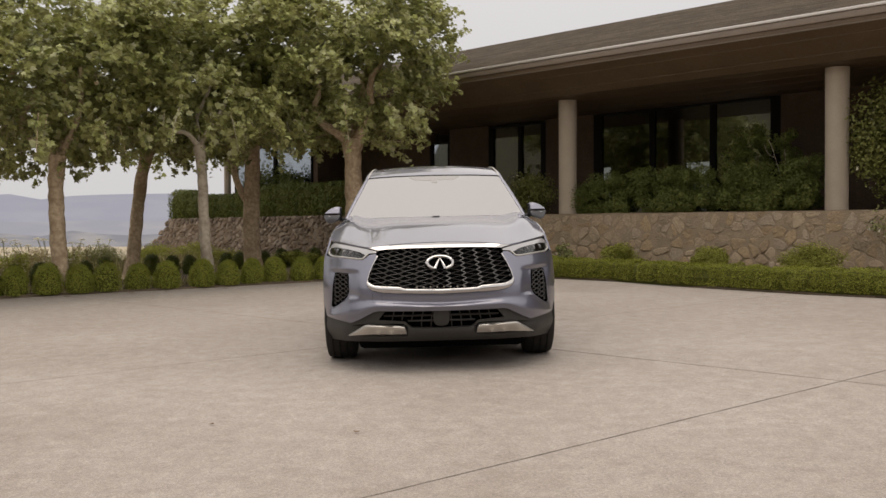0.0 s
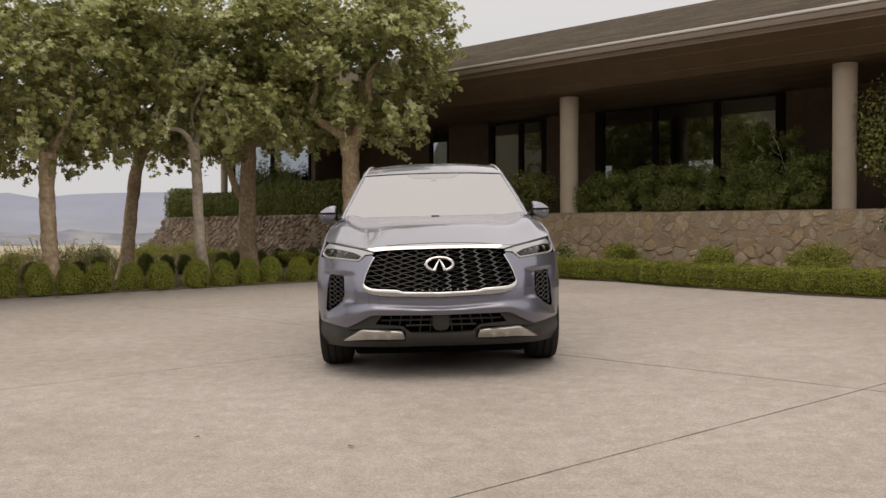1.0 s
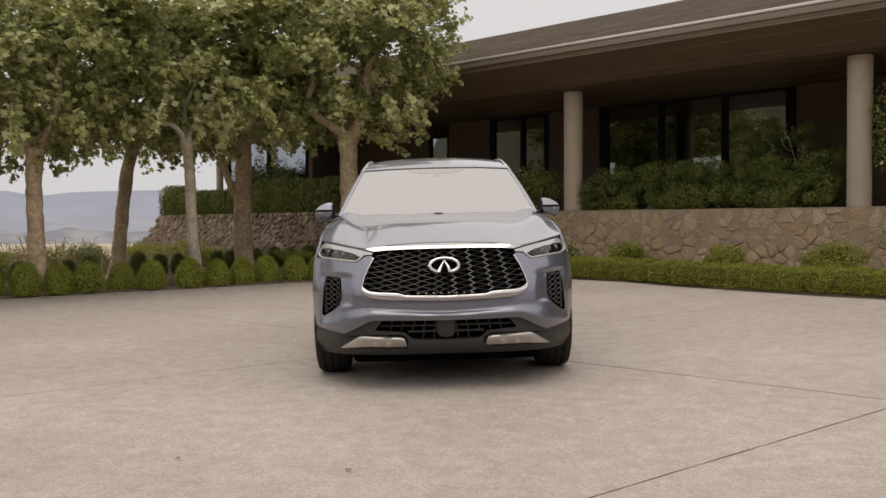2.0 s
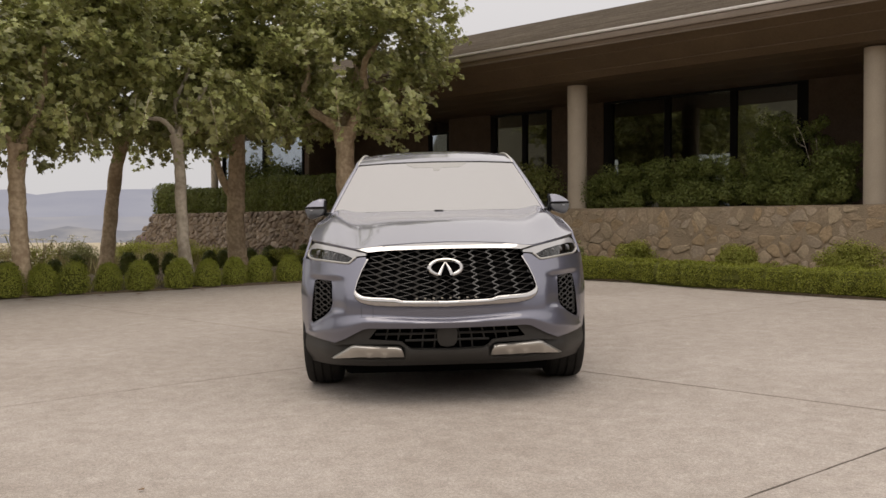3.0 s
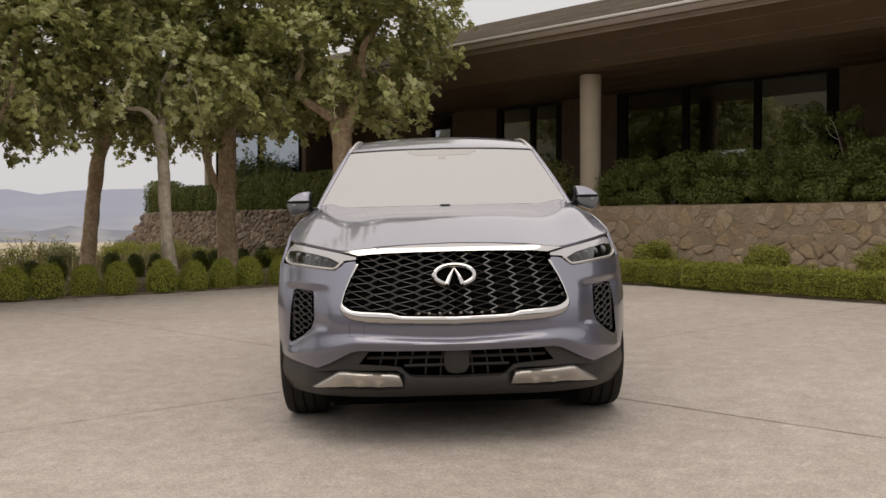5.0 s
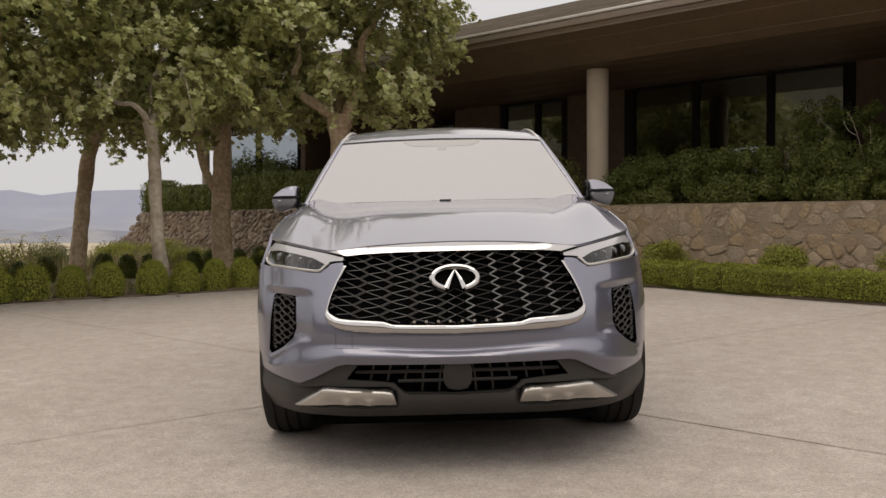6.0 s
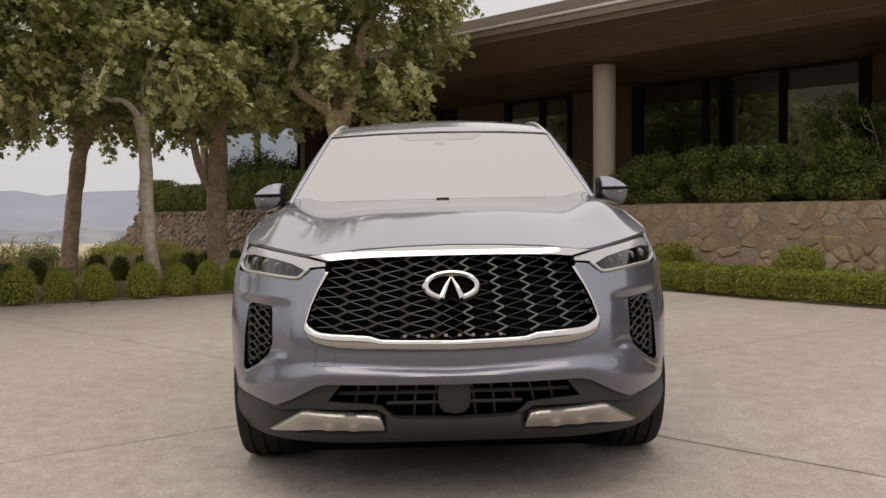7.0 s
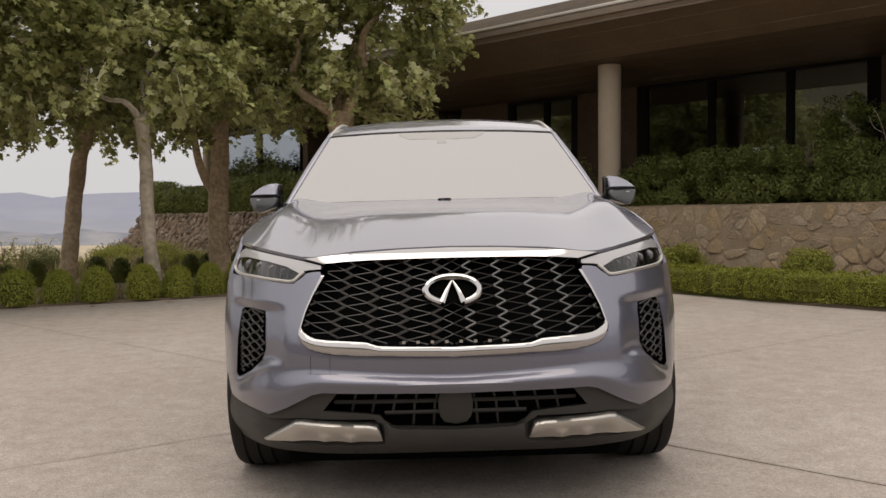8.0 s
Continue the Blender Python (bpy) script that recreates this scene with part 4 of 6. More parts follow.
def clipped_mesh(name, seed, w, h, n, leaf, material, shape=LEAF_TINY, jag=0.016, square=0.0, loose=0.0):
    """Clipped shrub: dark core painted as inner shade under a skin of small leaves; a beehive, or a squarish block."""
    rng = np.random.default_rng(seed)
    if square:
        d = rng.normal(size=(n, 3))
        d /= np.linalg.norm(d, axis=1, keepdims=True)
        d /= (np.abs(d) ** square).sum(axis=1, keepdims=True) ** (1 / square)
        skin = lambda q: np.array([q[0] * w / 2, q[1] * w / 2, q[2] * h * 0.54 + h * 0.46])
    else:
        # height spread so that leaves lie evenly over the dome
        v = rng.uniform(0, 1, n) ** 0.82
        ph = rng.uniform(0, 2 * math.pi, n)
        r = np.sqrt(np.maximum(0, 1 - v ** 2.5)) * (0.88 + 0.12 * np.clip(v / 0.3, 0, 1))
        d = np.stack([r * np.cos(ph), r * np.sin(ph), np.where(v > 0.97, 1.0, v ** 2.2)], 1)
        top = rng.uniform(0, 1, n) < 0.10
        rr2 = np.sqrt(rng.uniform(0, 0.36, n))
        d[top] = np.stack([rr2 * np.cos(ph), rr2 * np.sin(ph), np.ones(n)], 1)[top]
        v = np.where(top, (1 - rr2 ** 2) ** 0.4, v)
        r = np.where(top, rr2, r)
    lump = np.array([0.07 * noise.noise((q[0] * 2.3 + seed, q[1] * 2.3, q[2] * 2.3)) + 0.05 * noise.noise((q[0] * 6 + seed, q[1] * 6, q[2] * 6)) for q in d])
    # a few hollows where the clipped skin has thinned
    hollow = np.array([max(0.0, noise.noise((q[0] * 4.1, q[1] * 4.1 + seed, q[2] * 4.1)) - 0.35) for q in d])
    rad = 1 + lump - hollow * 0.5 + rng.normal(size=n) * jag / (w / 2) * (1 + loose)
    if square:
        co = d * rad[:, None] * np.array([w / 2, w / 2, h * 0.54]) + np.array([0, 0, h * 0.46])
    else:
        co = np.stack([r * np.cos(ph) * rad * w / 2, r * np.sin(ph) * rad * w / 2, v * h * (0.5 + 0.5 * rad)], 1)
    co[:, 2] = np.maximum(co[:, 2], 0.015)
    v0, f = leaf_arrays(rng, co, d + rng.normal(size=(n, 3)) * 0.6, rng.uniform(0.7, 1.3, n) * leaf, shape)
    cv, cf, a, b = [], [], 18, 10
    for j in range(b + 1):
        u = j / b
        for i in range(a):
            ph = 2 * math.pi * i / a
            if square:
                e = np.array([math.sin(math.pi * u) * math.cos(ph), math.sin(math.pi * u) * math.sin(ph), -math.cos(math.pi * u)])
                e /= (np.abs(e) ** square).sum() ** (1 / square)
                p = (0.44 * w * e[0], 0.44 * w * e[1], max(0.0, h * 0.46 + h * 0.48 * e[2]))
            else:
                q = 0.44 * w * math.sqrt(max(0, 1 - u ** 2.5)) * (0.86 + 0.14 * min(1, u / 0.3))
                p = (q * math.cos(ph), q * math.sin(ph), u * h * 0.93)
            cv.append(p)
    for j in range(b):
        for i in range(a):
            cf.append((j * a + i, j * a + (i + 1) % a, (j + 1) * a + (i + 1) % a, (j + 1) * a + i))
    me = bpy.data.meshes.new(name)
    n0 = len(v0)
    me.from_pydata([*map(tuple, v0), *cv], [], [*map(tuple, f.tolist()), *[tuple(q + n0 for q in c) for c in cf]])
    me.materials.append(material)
    me.materials.append(M_INNER_SHADE)
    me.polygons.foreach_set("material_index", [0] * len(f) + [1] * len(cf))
    return me


BALLS = [clipped_mesh("boxwood_ball", 20 + i, 0.47, 0.48, 6500, 0.0205, M_BALL) for i in range(4)]
BALL_LOOSE = clipped_mesh("boxwood_ball", 28, 0.48, 0.47, 4200, 0.024, M_BALL, loose=1.4)
BALLS_SHADE = [clipped_mesh("boxwood_ball", 30 + i, 0.38, 0.44, 2400, 0.025, M_BOX_SHADE) for i in range(3)]


def build_balls():
    rr = random.Random(5)
    row = [(-15.98, 6.02, 1.0), (-15.86, 6.42, 1.0), (-15.62, 6.90, 1.06), (-15.42, 7.35, 1.02), (-15.30, 7.80, 1.0), (-15.12, 8.30, 0.97), (-14.86, 8.72, 1.02), (-14.58, 9.28, 1.02), (-14.44, 9.74, 0.95), (-14.30, 10.18, 0.93), (-14.22, 10.64, 1.0), (-13.98, 11.12, 0.97), (-13.84, 11.56, 0.93), (-13.62, 12.02, 0.95), (-13.36, 12.5, 0.95), (-12.98, 13.0, 0.95)]
    for k, (x, y, s) in enumerate(row):
        loose = k == 4
        ob = new("boxwood_ball", BALL_LOOSE if loose else BALLS[k % 4])
        ob.matrix_world = pose(x, y, ground_z(x, y) + 0.02, 0, 0, rr.uniform(0, 360)) @ Matrix.Diagonal((s, s, s * rr.uniform(0.97, 1.05), 1))
        tagged(ob, "loosely grown round boxwood shrub edging the forecourt" if loose else "clipped beehive-shaped boxwood shrub edging the forecourt", "shrub", "clipped boxwood row")
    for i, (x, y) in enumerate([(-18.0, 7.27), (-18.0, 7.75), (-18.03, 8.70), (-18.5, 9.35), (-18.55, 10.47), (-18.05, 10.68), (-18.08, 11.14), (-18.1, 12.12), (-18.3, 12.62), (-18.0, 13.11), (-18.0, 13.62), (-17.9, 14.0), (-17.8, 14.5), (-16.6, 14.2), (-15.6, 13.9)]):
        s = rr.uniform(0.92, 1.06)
        ob = new("boxwood_ball", BALLS_SHADE[i % 3])
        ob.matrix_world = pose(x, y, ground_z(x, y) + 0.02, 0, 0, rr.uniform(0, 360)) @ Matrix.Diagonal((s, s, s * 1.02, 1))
        tagged(ob, "dark clipped round boxwood with tree shade put into its leaf colour", "shrub", "shaded boxwood row")


build_balls()


def build_hedge(name, line, half, h, base, leaf, n, material, label, lump=0.048, seed=1, shape=LEAF_TINY):
    """Clipped hedge along a line: slightly rounded block of small leaves over a darker core painted as inner shade."""
    hed = empty(name, pose(*line[0], base(*line[0])), label, "hedge")
    inv = hed.matrix_world.inverted()
    rng = np.random.default_rng(seed)
    pts = spline(line, 10)
    cum = [0.0]
    for a, b in zip(pts, pts[1:]):
        cum.append(cum[-1] + (b - a).length)
    L = cum[-1]
    prof = [(-half * 0.97, 0.05), (-half * 1.03, h * 0.5), (-half * 0.94, h * 0.9), (-half * 0.72, h), (half * 0.72, h), (half * 0.94, h * 0.9), (half * 0.97, 0.05)]
    seg = [math.dist(a, b) for a, b in zip(prof, prof[1:])]
    tot = sum(seg)

    def at(s, q):
        i = min(max(int(np.searchsorted(cum, s)) - 1, 0), len(pts) - 2)
        f = (s - cum[i]) / max(cum[i + 1] - cum[i], 1e-6)
        p, d = pts[i].lerp(pts[i + 1], f), (pts[i + 1] - pts[i]).normalized()
        nx, ny = -d.y, d.x
        for (a, b), g in zip(zip(prof, prof[1:]), seg):
            if q <= g:
                u = q / g
                o, z = a[0] + (b[0] - a[0]) * u, a[1] + (b[1] - a[1]) * u
                ex, ez = b[0] - a[0], b[1] - a[1]
                no, nz = -ez / g, ex / g
                break
            q -= g
        return p, (nx, ny), o, z, no, nz

    co, nr = np.zeros((n, 3)), np.zeros((n, 3))
    for i in range(n):
        s, q = rng.uniform(0, L), rng.uniform(0, tot * 0.9999)
        p, (nx, ny), o, z, no, nz = at(s, q)
        # single plants grown together: a soft seam about every half metre
        seam = max(0.0, abs(math.sin(s * 6.4 + 1.3 * math.sin(s * 0.9))) - 0.86) / 0.14
        w = lump * (noise.noise((s * 1.7, q * 1.5, seed)) + 0.9 * noise.noise((s * 5.0, q * 5.0, seed)) - 0.9 * seam * seam) + rng.normal() * 0.012
        ragged = 0.075 * max(0.0, noise.noise((s * 4.3, seed, 0)) + 0.5 * noise.noise((s * 13.0, seed, 3)) + 0.25 + 0.5 * seam)
        o2, z2 = o + no * w, max(0.02 + ragged, z + nz * w)
        x, y = p.x + nx * o2, p.y + ny * o2
        co[i] = (x, y, base(x, y) + z2)
        nr[i] = (nx * no, ny * no, nz)
    m = np.array(inv)
    co = co @ m[:3, :3].T + m[:3, 3]
    foliage("leaves", rng, co, nr + rng.normal(size=(n, 3)) * 0.55, rng.uniform(0.7, 1.3, n) * leaf, shape, material, hed)
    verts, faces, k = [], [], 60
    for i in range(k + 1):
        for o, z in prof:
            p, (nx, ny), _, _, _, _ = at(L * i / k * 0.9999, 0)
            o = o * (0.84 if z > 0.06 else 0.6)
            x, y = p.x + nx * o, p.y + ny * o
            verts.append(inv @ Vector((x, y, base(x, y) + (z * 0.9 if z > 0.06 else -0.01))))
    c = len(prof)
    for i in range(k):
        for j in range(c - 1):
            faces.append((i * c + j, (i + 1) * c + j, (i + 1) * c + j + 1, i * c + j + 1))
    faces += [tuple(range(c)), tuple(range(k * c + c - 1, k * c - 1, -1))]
    raw("core", verts, faces, M_INNER_SHADE, hed, "dark core painted as shade inside the hedge")
    return hed


build_hedge("low_hedge", [(-12.3, 14.15), (-9.7, 14.05), (-8.5, 13.95), (-7.1, 13.55), (-5.1, 13.22), (-3.8, 13.15), (-1.0, 13.05), (3.0, 13.0)], 0.24, 0.36, lambda x, y: ground_z(x, y) + 0.0, 0.0225, 105000, M_BOX, "long low clipped boxwood hedge beside the forecourt")


def bush(name, x, y, z, w, d, h, n, leaf, material, label, seed, category="shrub", flowers=0, petal=None, stems=0, clumps=16, group="", boxy=False, puffs=False):
    """Loose shrub: leaf clumps of uneven outline round a few stems."""
    rng = np.random.default_rng(seed)
    b = empty(name, pose(x, y, z), label, category, group)
    q = rng.normal(size=(clumps, 3))
    q /= np.linalg.norm(q, axis=1, keepdims=True)
    q *= rng.uniform(0.3, 0.74, (clumps, 1))
    if boxy:
        q = rng.uniform(-0.62, 0.62, (clumps, 3))
        q[: clumps // 3, 2] = -0.72
    cen = q * np.array([w / 2, d / 2, h / 2]) + np.array([0, 0, h * 0.5])
    pick = rng.integers(0, clumps, n)
    r = rng.normal(size=(n, 3))
    r /= np.linalg.norm(r, axis=1, keepdims=True)
    size = rng.uniform(0.6, 1.35, (clumps, 1))[pick]
    if puffs:
        # cloud-like puffs: leaves on the skin of each, lumpy
        rag = np.array([0.16 * noise.noise((q[0] * 3 + seed, q[1] * 3, q[2] * 3 + p)) for q, p in zip(r, pick.tolist())])[:, None]
        co = cen[pick] + r * size * 0.165 * (0.9 + rag + rng.normal(size=(n, 1)) * 0.09)
    else:
        co = cen[pick] + r * size * np.array([w, d, h]) * 0.21 * rng.uniform(0.6, 1.12, (n, 1))
    co[:, 2] = np.maximum(co[:, 2], 0.02)
    nr = r + rng.normal(size=(n, 3)) * 0.5 + np.array([0, 0, 0.3])
    foliage("leaves", rng, co, nr, rng.uniform(0.7, 1.3, n) * leaf, LEAF_OVAL, material, b)
    for i in range(stems):
        bm = bmesh.new()
        a = rng.uniform(0, 6.28)
        tube(bm, spline([(0.05 * i, 0, 0), (0.1 * math.cos(a), 0.1 * math.sin(a), h * 0.35), (w * 0.22 * math.cos(a), d * 0.22 * math.sin(a), h * 0.85)], 5), [0.017 - 0.0011 * k for k in range(11)], 6)
        part("stem", bm, M_BARK, b)
    if flowers:
        pk = rng.integers(0, n, flowers)
        fc = np.repeat(co[pk] + r[pk] * 0.03, 5, axis=0) + rng.normal(size=(flowers * 5, 3)) * 0.012
        foliage("flowers", rng, fc, np.repeat(r[pk], 5, axis=0) + rng.normal(size=(flowers * 5, 3)) * 0.5, rng.uniform(0.025, 0.05, flowers * 5), LEAF_OVAL, petal or M_PETAL, b, "small pale flowers")["kind"] = "stuff"
    return b


BLOCKS = [clipped_mesh("clipped_shrub", 140 + i, 1.2, 1.0, 7000, 0.055, M_BLOCK, LEAF_OVAL, 0.03, 5.0) for i in range(4)]
for i, (x, w, h) in enumerate([(-27.0, 0.85, 1.08), (-26.2, 0.8, 0.84), (-25.3, 0.85, 0.9), (-24.35, 0.9, 0.88), (-23.35, 0.9, 0.95), (-22.3, 0.95, 1.04), (-21.2, 0.95, 1.1), (-20.1, 1.0, 1.08), (-19.0, 1.0, 1.06), (-17.95, 0.95, 1.0)]):
    ob = new("clipped_shrub", BLOCKS[i % 4])
    ob.matrix_world = pose(x, 16.5, 1.42, 0, 0, (i % 2) * 180 + 4 * (i % 3)) @ Matrix.Diagonal((w, 0.85, h, 1))
    tagged(ob, "dark clipped evergreen shrub on top of the stone wall", "shrub", "clipped shrubs on the wall")
# shrubs on the terrace, before the glass
for i, (x, w, h) in enumerate([(-10.9, 0.95, 0.96), (-10.2, 1.15, 1.08), (-9.3, 1.2, 1.12), (-8.9, 0.9, 1.04), (-8.45, 1.05, 1.18), (-7.55, 1.25, 1.12), (-6.9, 0.65, 0.74), (-6.38, 0.6, 1.2)]):
    bush("terrace_shrub", x, 16.60, 1.50, w, 1.1, h - 0.09, 15000, 0.036, M_SHRUB, "dense dark green shrub on the wall before the windows", 40 + i, group="terrace shrubs", clumps=44, boxy=True, puffs=True)
tall = bush("tall_shrub", -7.55, 17.45, 1.46, 2.0, 0.9, 2.05, 11000, 0.046, M_SHRUB, "tall open evergreen shrub with pale bare stems", 51, clumps=58, boxy=True, puffs=True)
for line in ([(0.64, -0.5, 0.0), (0.62, -0.5, 0.45), (0.53, -0.52, 0.85), (0.42, -0.55, 1.25), (0.33, -0.55, 1.42)], [(0.6, -0.5, 0.6), (0.68, -0.55, 0.9), (0.66, -0.55, 1.2)], [(0.47, -0.55, 1.05), (0.34, -0.56, 1.15), (0.28, -0.56, 1.3)]):
    part("stem", tube(bmesh.new(), spline(line, 5), 0.0042, 6), M_BARK_P, tall, "pale bare stem")
for x, w, h in ((-24.1, 1.5, 1.75), (-22.9, 1.6, 1.9), (-21.8, 1.4, 1.8)):
    bush("tall_evergreen", x, 16.95, 1.44, w, 0.6, h, 5200, 0.06, M_SHRUB, "tall dark evergreen shrub before the corner window", 150 + int(-x), group="corner evergreens", clumps=26, boxy=True)
bush("flowering_shrub", -4.85, 16.55, 1.46, 1.75, 1.2, 2.45, 11000, 0.062, M_LIMEDARK, "tall shrub with cream flowers beside a column", 52, flowers=60, clumps=34)
bush("flowering_shrub", -3.1, 16.6, 1.46, 1.8, 1.2, 2.3, 5600, 0.075, M_LIMEDARK, "tall shrub with cream flowers on the terrace", 53, flowers=40, clumps=30)
bush("rose_shrub", -12.6, 16.6, 1.46, 1.6, 0.9, 1.1, 6500, 0.05, M_LIMEDARK, "low rose shrub with white flowers behind the wall", 54, flowers=34, clumps=22)
bush("rose_shrub", -14.2, 16.9, 1.46, 1.7, 0.9, 0.85, 2200, 0.07, M_LIMEDARK, "low green rose shrub behind the wall", 55, flowers=10)
# shrubs in the bed below the wall
for i, (x, w, h) in enumerate([(-9.2, 0.78, 0.62), (-7.33, 0.85, 0.6), (-5.6, 1.15, 0.62), (-3.7, 0.9, 0.6)]):
    bush("bed_shrub", x, 14.85, ground_z(x, 14.85) + 0.05, w, 0.7, h, 11000, 0.027, M_LIME, "rounded yellow-green shrub at the foot of the wall", 60 + i, group="bed shrubs", clumps=22)
bush("bed_shrub", -10.55, 14.9, ground_z(-10.5, 14.9) + 0.05, 0.7, 0.55, 0.62, 1100, 0.05, M_GREYG, "thin grey-green shrub with white flowers by the wall", 66, flowers=8, clumps=10)
bush("trailing_plant", -4.55, 15.35, 0.85, 1.0, 0.25, 0.75, 500, 0.05, M_GREYG, "straggly plant with white flowers hanging over the wall", 67, flowers=16, clumps=10)
# shrubs and wild flowers beyond the plane trees
bush("grey_shrub", -20.6, 10.4, 0.05, 2.2, 1.4, 0.8, 12000, 0.026, M_GREYG, "loose grey-green shrub beyond the plane trees", 70, clumps=60, puffs=True)
for i, (x, y, w, h) in enumerate([(-19.6, 12.9, 2.3, 0.48), (-18.0, 13.9, 2.0, 0.45), (-16.3, 14.3, 1.8, 0.42), (-21.6, 13.4, 1.9, 0.62), (-23.4, 13.2, 2.0, 0.55), (-21.2, 11.9, 1.8, 0.5), (-22.4, 9.2, 2.2, 0.5), (-24.5, 7.6, 2.4, 0.55), (-25.5, 5.6, 2.4, 0.55)]):
    bush("mound_plant", x, y, ground_z(x, y) + 0.05, w, 1.0, h, 5200, 0.032, M_LIME, "spreading yellow-green mound plant before the wall", 72 + i, group="mound plants")
bush("lavender", -24.6, 13.9, 0.3, 1.6, 0.9, 0.55, 900, 0.05, M_GREYG, "grey lavender with purple flower spikes", 78, flowers=120, petal=M_PURPLE)
for i, (x, y, w) in enumerate([(-19.2, 6.9, 1.4), (-19.6, 7.8, 1.4), (-20.0, 8.6, 1.3), (-20.3, 9.3, 1.2), (-20.9, 10.1, 1.0)]):
    bush("wild_flowers", x, y, ground_z(x, y) - 0.05, w, 1.0, 0.86, 2200, 0.035, M_LIME if i % 2 else M_STRAW, "tall pale wild flowers and dry stalks at the lawn edge", 80 + i, flowers=70, stems=5, group="wild flowers")


def build_umbel(x, y, h, heads, seed):
    """Tall wild carrot: thin stalks that carry flat heads of tiny white flowers."""
    rng = np.random.default_rng(seed)
    b = empty("wild_carrot", pose(x, y, ground_z(x, y) - 0.05), "tall wild carrot with flat white flower heads at the slope edge", "wild flower", "wild carrots")
    for i in range(heads):
        a, r = rng.uniform(0, 6.28), rng.uniform(0.05, 0.32)
        top = Vector((r * math.cos(a), r * math.sin(a), h * rng.uniform(0.82, 1.02)))
        part("stalk", tube(bmesh.new(), spline([(0, 0, 0), (top.x * 0.3, top.y * 0.3, h * 0.5), tuple(top)], 4), 0.006, 5), M_LIME, b)
        n = 70
        q = rng.normal(size=(n, 2)) * 0.045
        co = np.stack([top.x + q[:, 0], top.y + q[:, 1], top.z + 0.03 - 3.0 * (q ** 2).sum(axis=1) + rng.normal(size=n) * 0.008], 1)
        foliage("flower_head", rng, co, np.tile([0.0, 0.0, 1.0], (n, 1)) + rng.normal(size=(n, 3)) * 0.5, rng.uniform(0.018, 0.034, n), LEAF_OVAL, M_PETAL, b, "flat white flower head")["kind"] = "stuff"


for i, (x, y, h, heads) in enumerate([(-20.3, 7.98, 0.95, 4), (-20.3, 8.45, 0.9, 5), (-20.4, 8.95, 0.92, 4), (-20.3, 9.5, 0.9, 5), (-20.5, 9.95, 0.86, 3), (-20.2, 7.5, 0.95, 3), (-20.6, 10.3, 0.85, 3)]):
    build_umbel(x, y, h, heads, 300 + i)


def build_leaf(x, y, s, turn):
    bm = bmesh.new()
    q = [bm.verts.new((px * s, py * s, 0.012 + 0.25 * s * (abs(px) - 0.2 * py))) for px, py in LEAF_PLANE]
    f = bm.faces.new(q)
    ex = bmesh.ops.extrude_face_region(bm, geom=[f])
    for v in ex["geom"]:
        if isinstance(v, bmesh.types.BMVert):
            v.co.z -= 0.003
    bmesh.ops.recalc_face_normals(bm, faces=bm.faces)
    ob = part("dry_leaf", bm, M_DEADLEAF)
    ob.matrix_world = pose(x, y, ground_z(x, y), 0, 0, turn)
    tagged(ob, "curled dry brown leaf fallen on the forecourt", "leaf", "fallen leaves")


for x, y, s, turn in ((-3.87, 3.63, 0.03, 20), (-4.73, 3.21, 0.025, 140), (-14.6, 7.9, 0.09, 60), (-14.3, 8.4, 0.08, 200), (-13.9, 9.3, 0.08, 310), (-14.9, 6.9, 0.09, 100)):
    build_leaf(x, y, s, turn)


def build_grass(name, area, n, h, material, label, seed):
    rng = np.random.default_rng(seed)
    (x0, y0), (x1, y1), width = area
    s = rng.uniform(0, 1, n)
    o = rng.uniform(-0.5, 0.5, n) * width
    L = math.dist((x0, y0), (x1, y1))
    nx, ny = -(y1 - y0) / L, (x1 - x0) / L
    x, y = x0 + (x1 - x0) * s + nx * o, y0 + (y1 - y0) * s + ny * o
    hh = rng.uniform(0.5, 1.2, n) * h
    co = np.stack([x, y, -0.153 + 0.0011 * x + 0.0299 * y + hh * 0.42], 1)
    up = np.tile(np.array([0.0, 0.0, 1.0]), (n, 1)) + rng.normal(size=(n, 3)) * 0.25
    nrm = rng.normal(size=(n, 3)) * np.array([1, 1, 0.15])
    along = up
    ob = foliage(name, rng, co, nrm, hh, BLADE, material, None, fold=0.25, along=along)
    tagged(ob, label, "grass", kind="stuff")


build_grass("grass_tufts", ((-17.1, 3.5), (-13.9, 12.6), 0.7), 900, 0.24, M_STRAW, "dry straw-coloured grass between the clipped shrubs", 90)
build_grass("meadow_grass", ((-20.8, 2.0), (-20.8, 14.0), 3.0), 5000, 0.42, M_STRAW, "tall dry grass at the edge of the slope", 91)
build_grass("green_grass_tufts", ((-17.0, 5.0), (-14.6, 13.6), 1.6), 2600, 0.11, M_LIME, "green grass under the plane trees", 92)


# ---- the parked car: x across, y from nose to tail, z up from the ground it stands on ----
up = Vector((-0.0011, -0.0299, 1)).normalized()
lat = Vector((math.cos(radians(44.7)), math.sin(radians(44.7)), 0))
lat = (lat - up * lat.dot(up)).normalized()
aft = up.cross(lat)
CAR_AT = Vector((-5.466, 6.026, ground_z(-5.466, 6.026)))
CAR_M = Matrix.Translation(CAR_AT) @ Matrix((lat, aft, up)).transposed().to_4x4()


def interp(x, xs, ys):
    return float(np.interp(x, xs, ys))


def nose(z):
    q = [interp(z + d, [0.15, 0.22, 0.30, 0.42, 0.55, 0.64, 0.72, 0.98, 1.05, 1.12], [-0.74, -0.80, -0.85, -0.875, -0.885, -0.885, -0.865, -0.70, -0.62, -0.50]) for d in (-0.04, -0.02, 0, 0.02, 0.04)]
    return sum(q) / 5


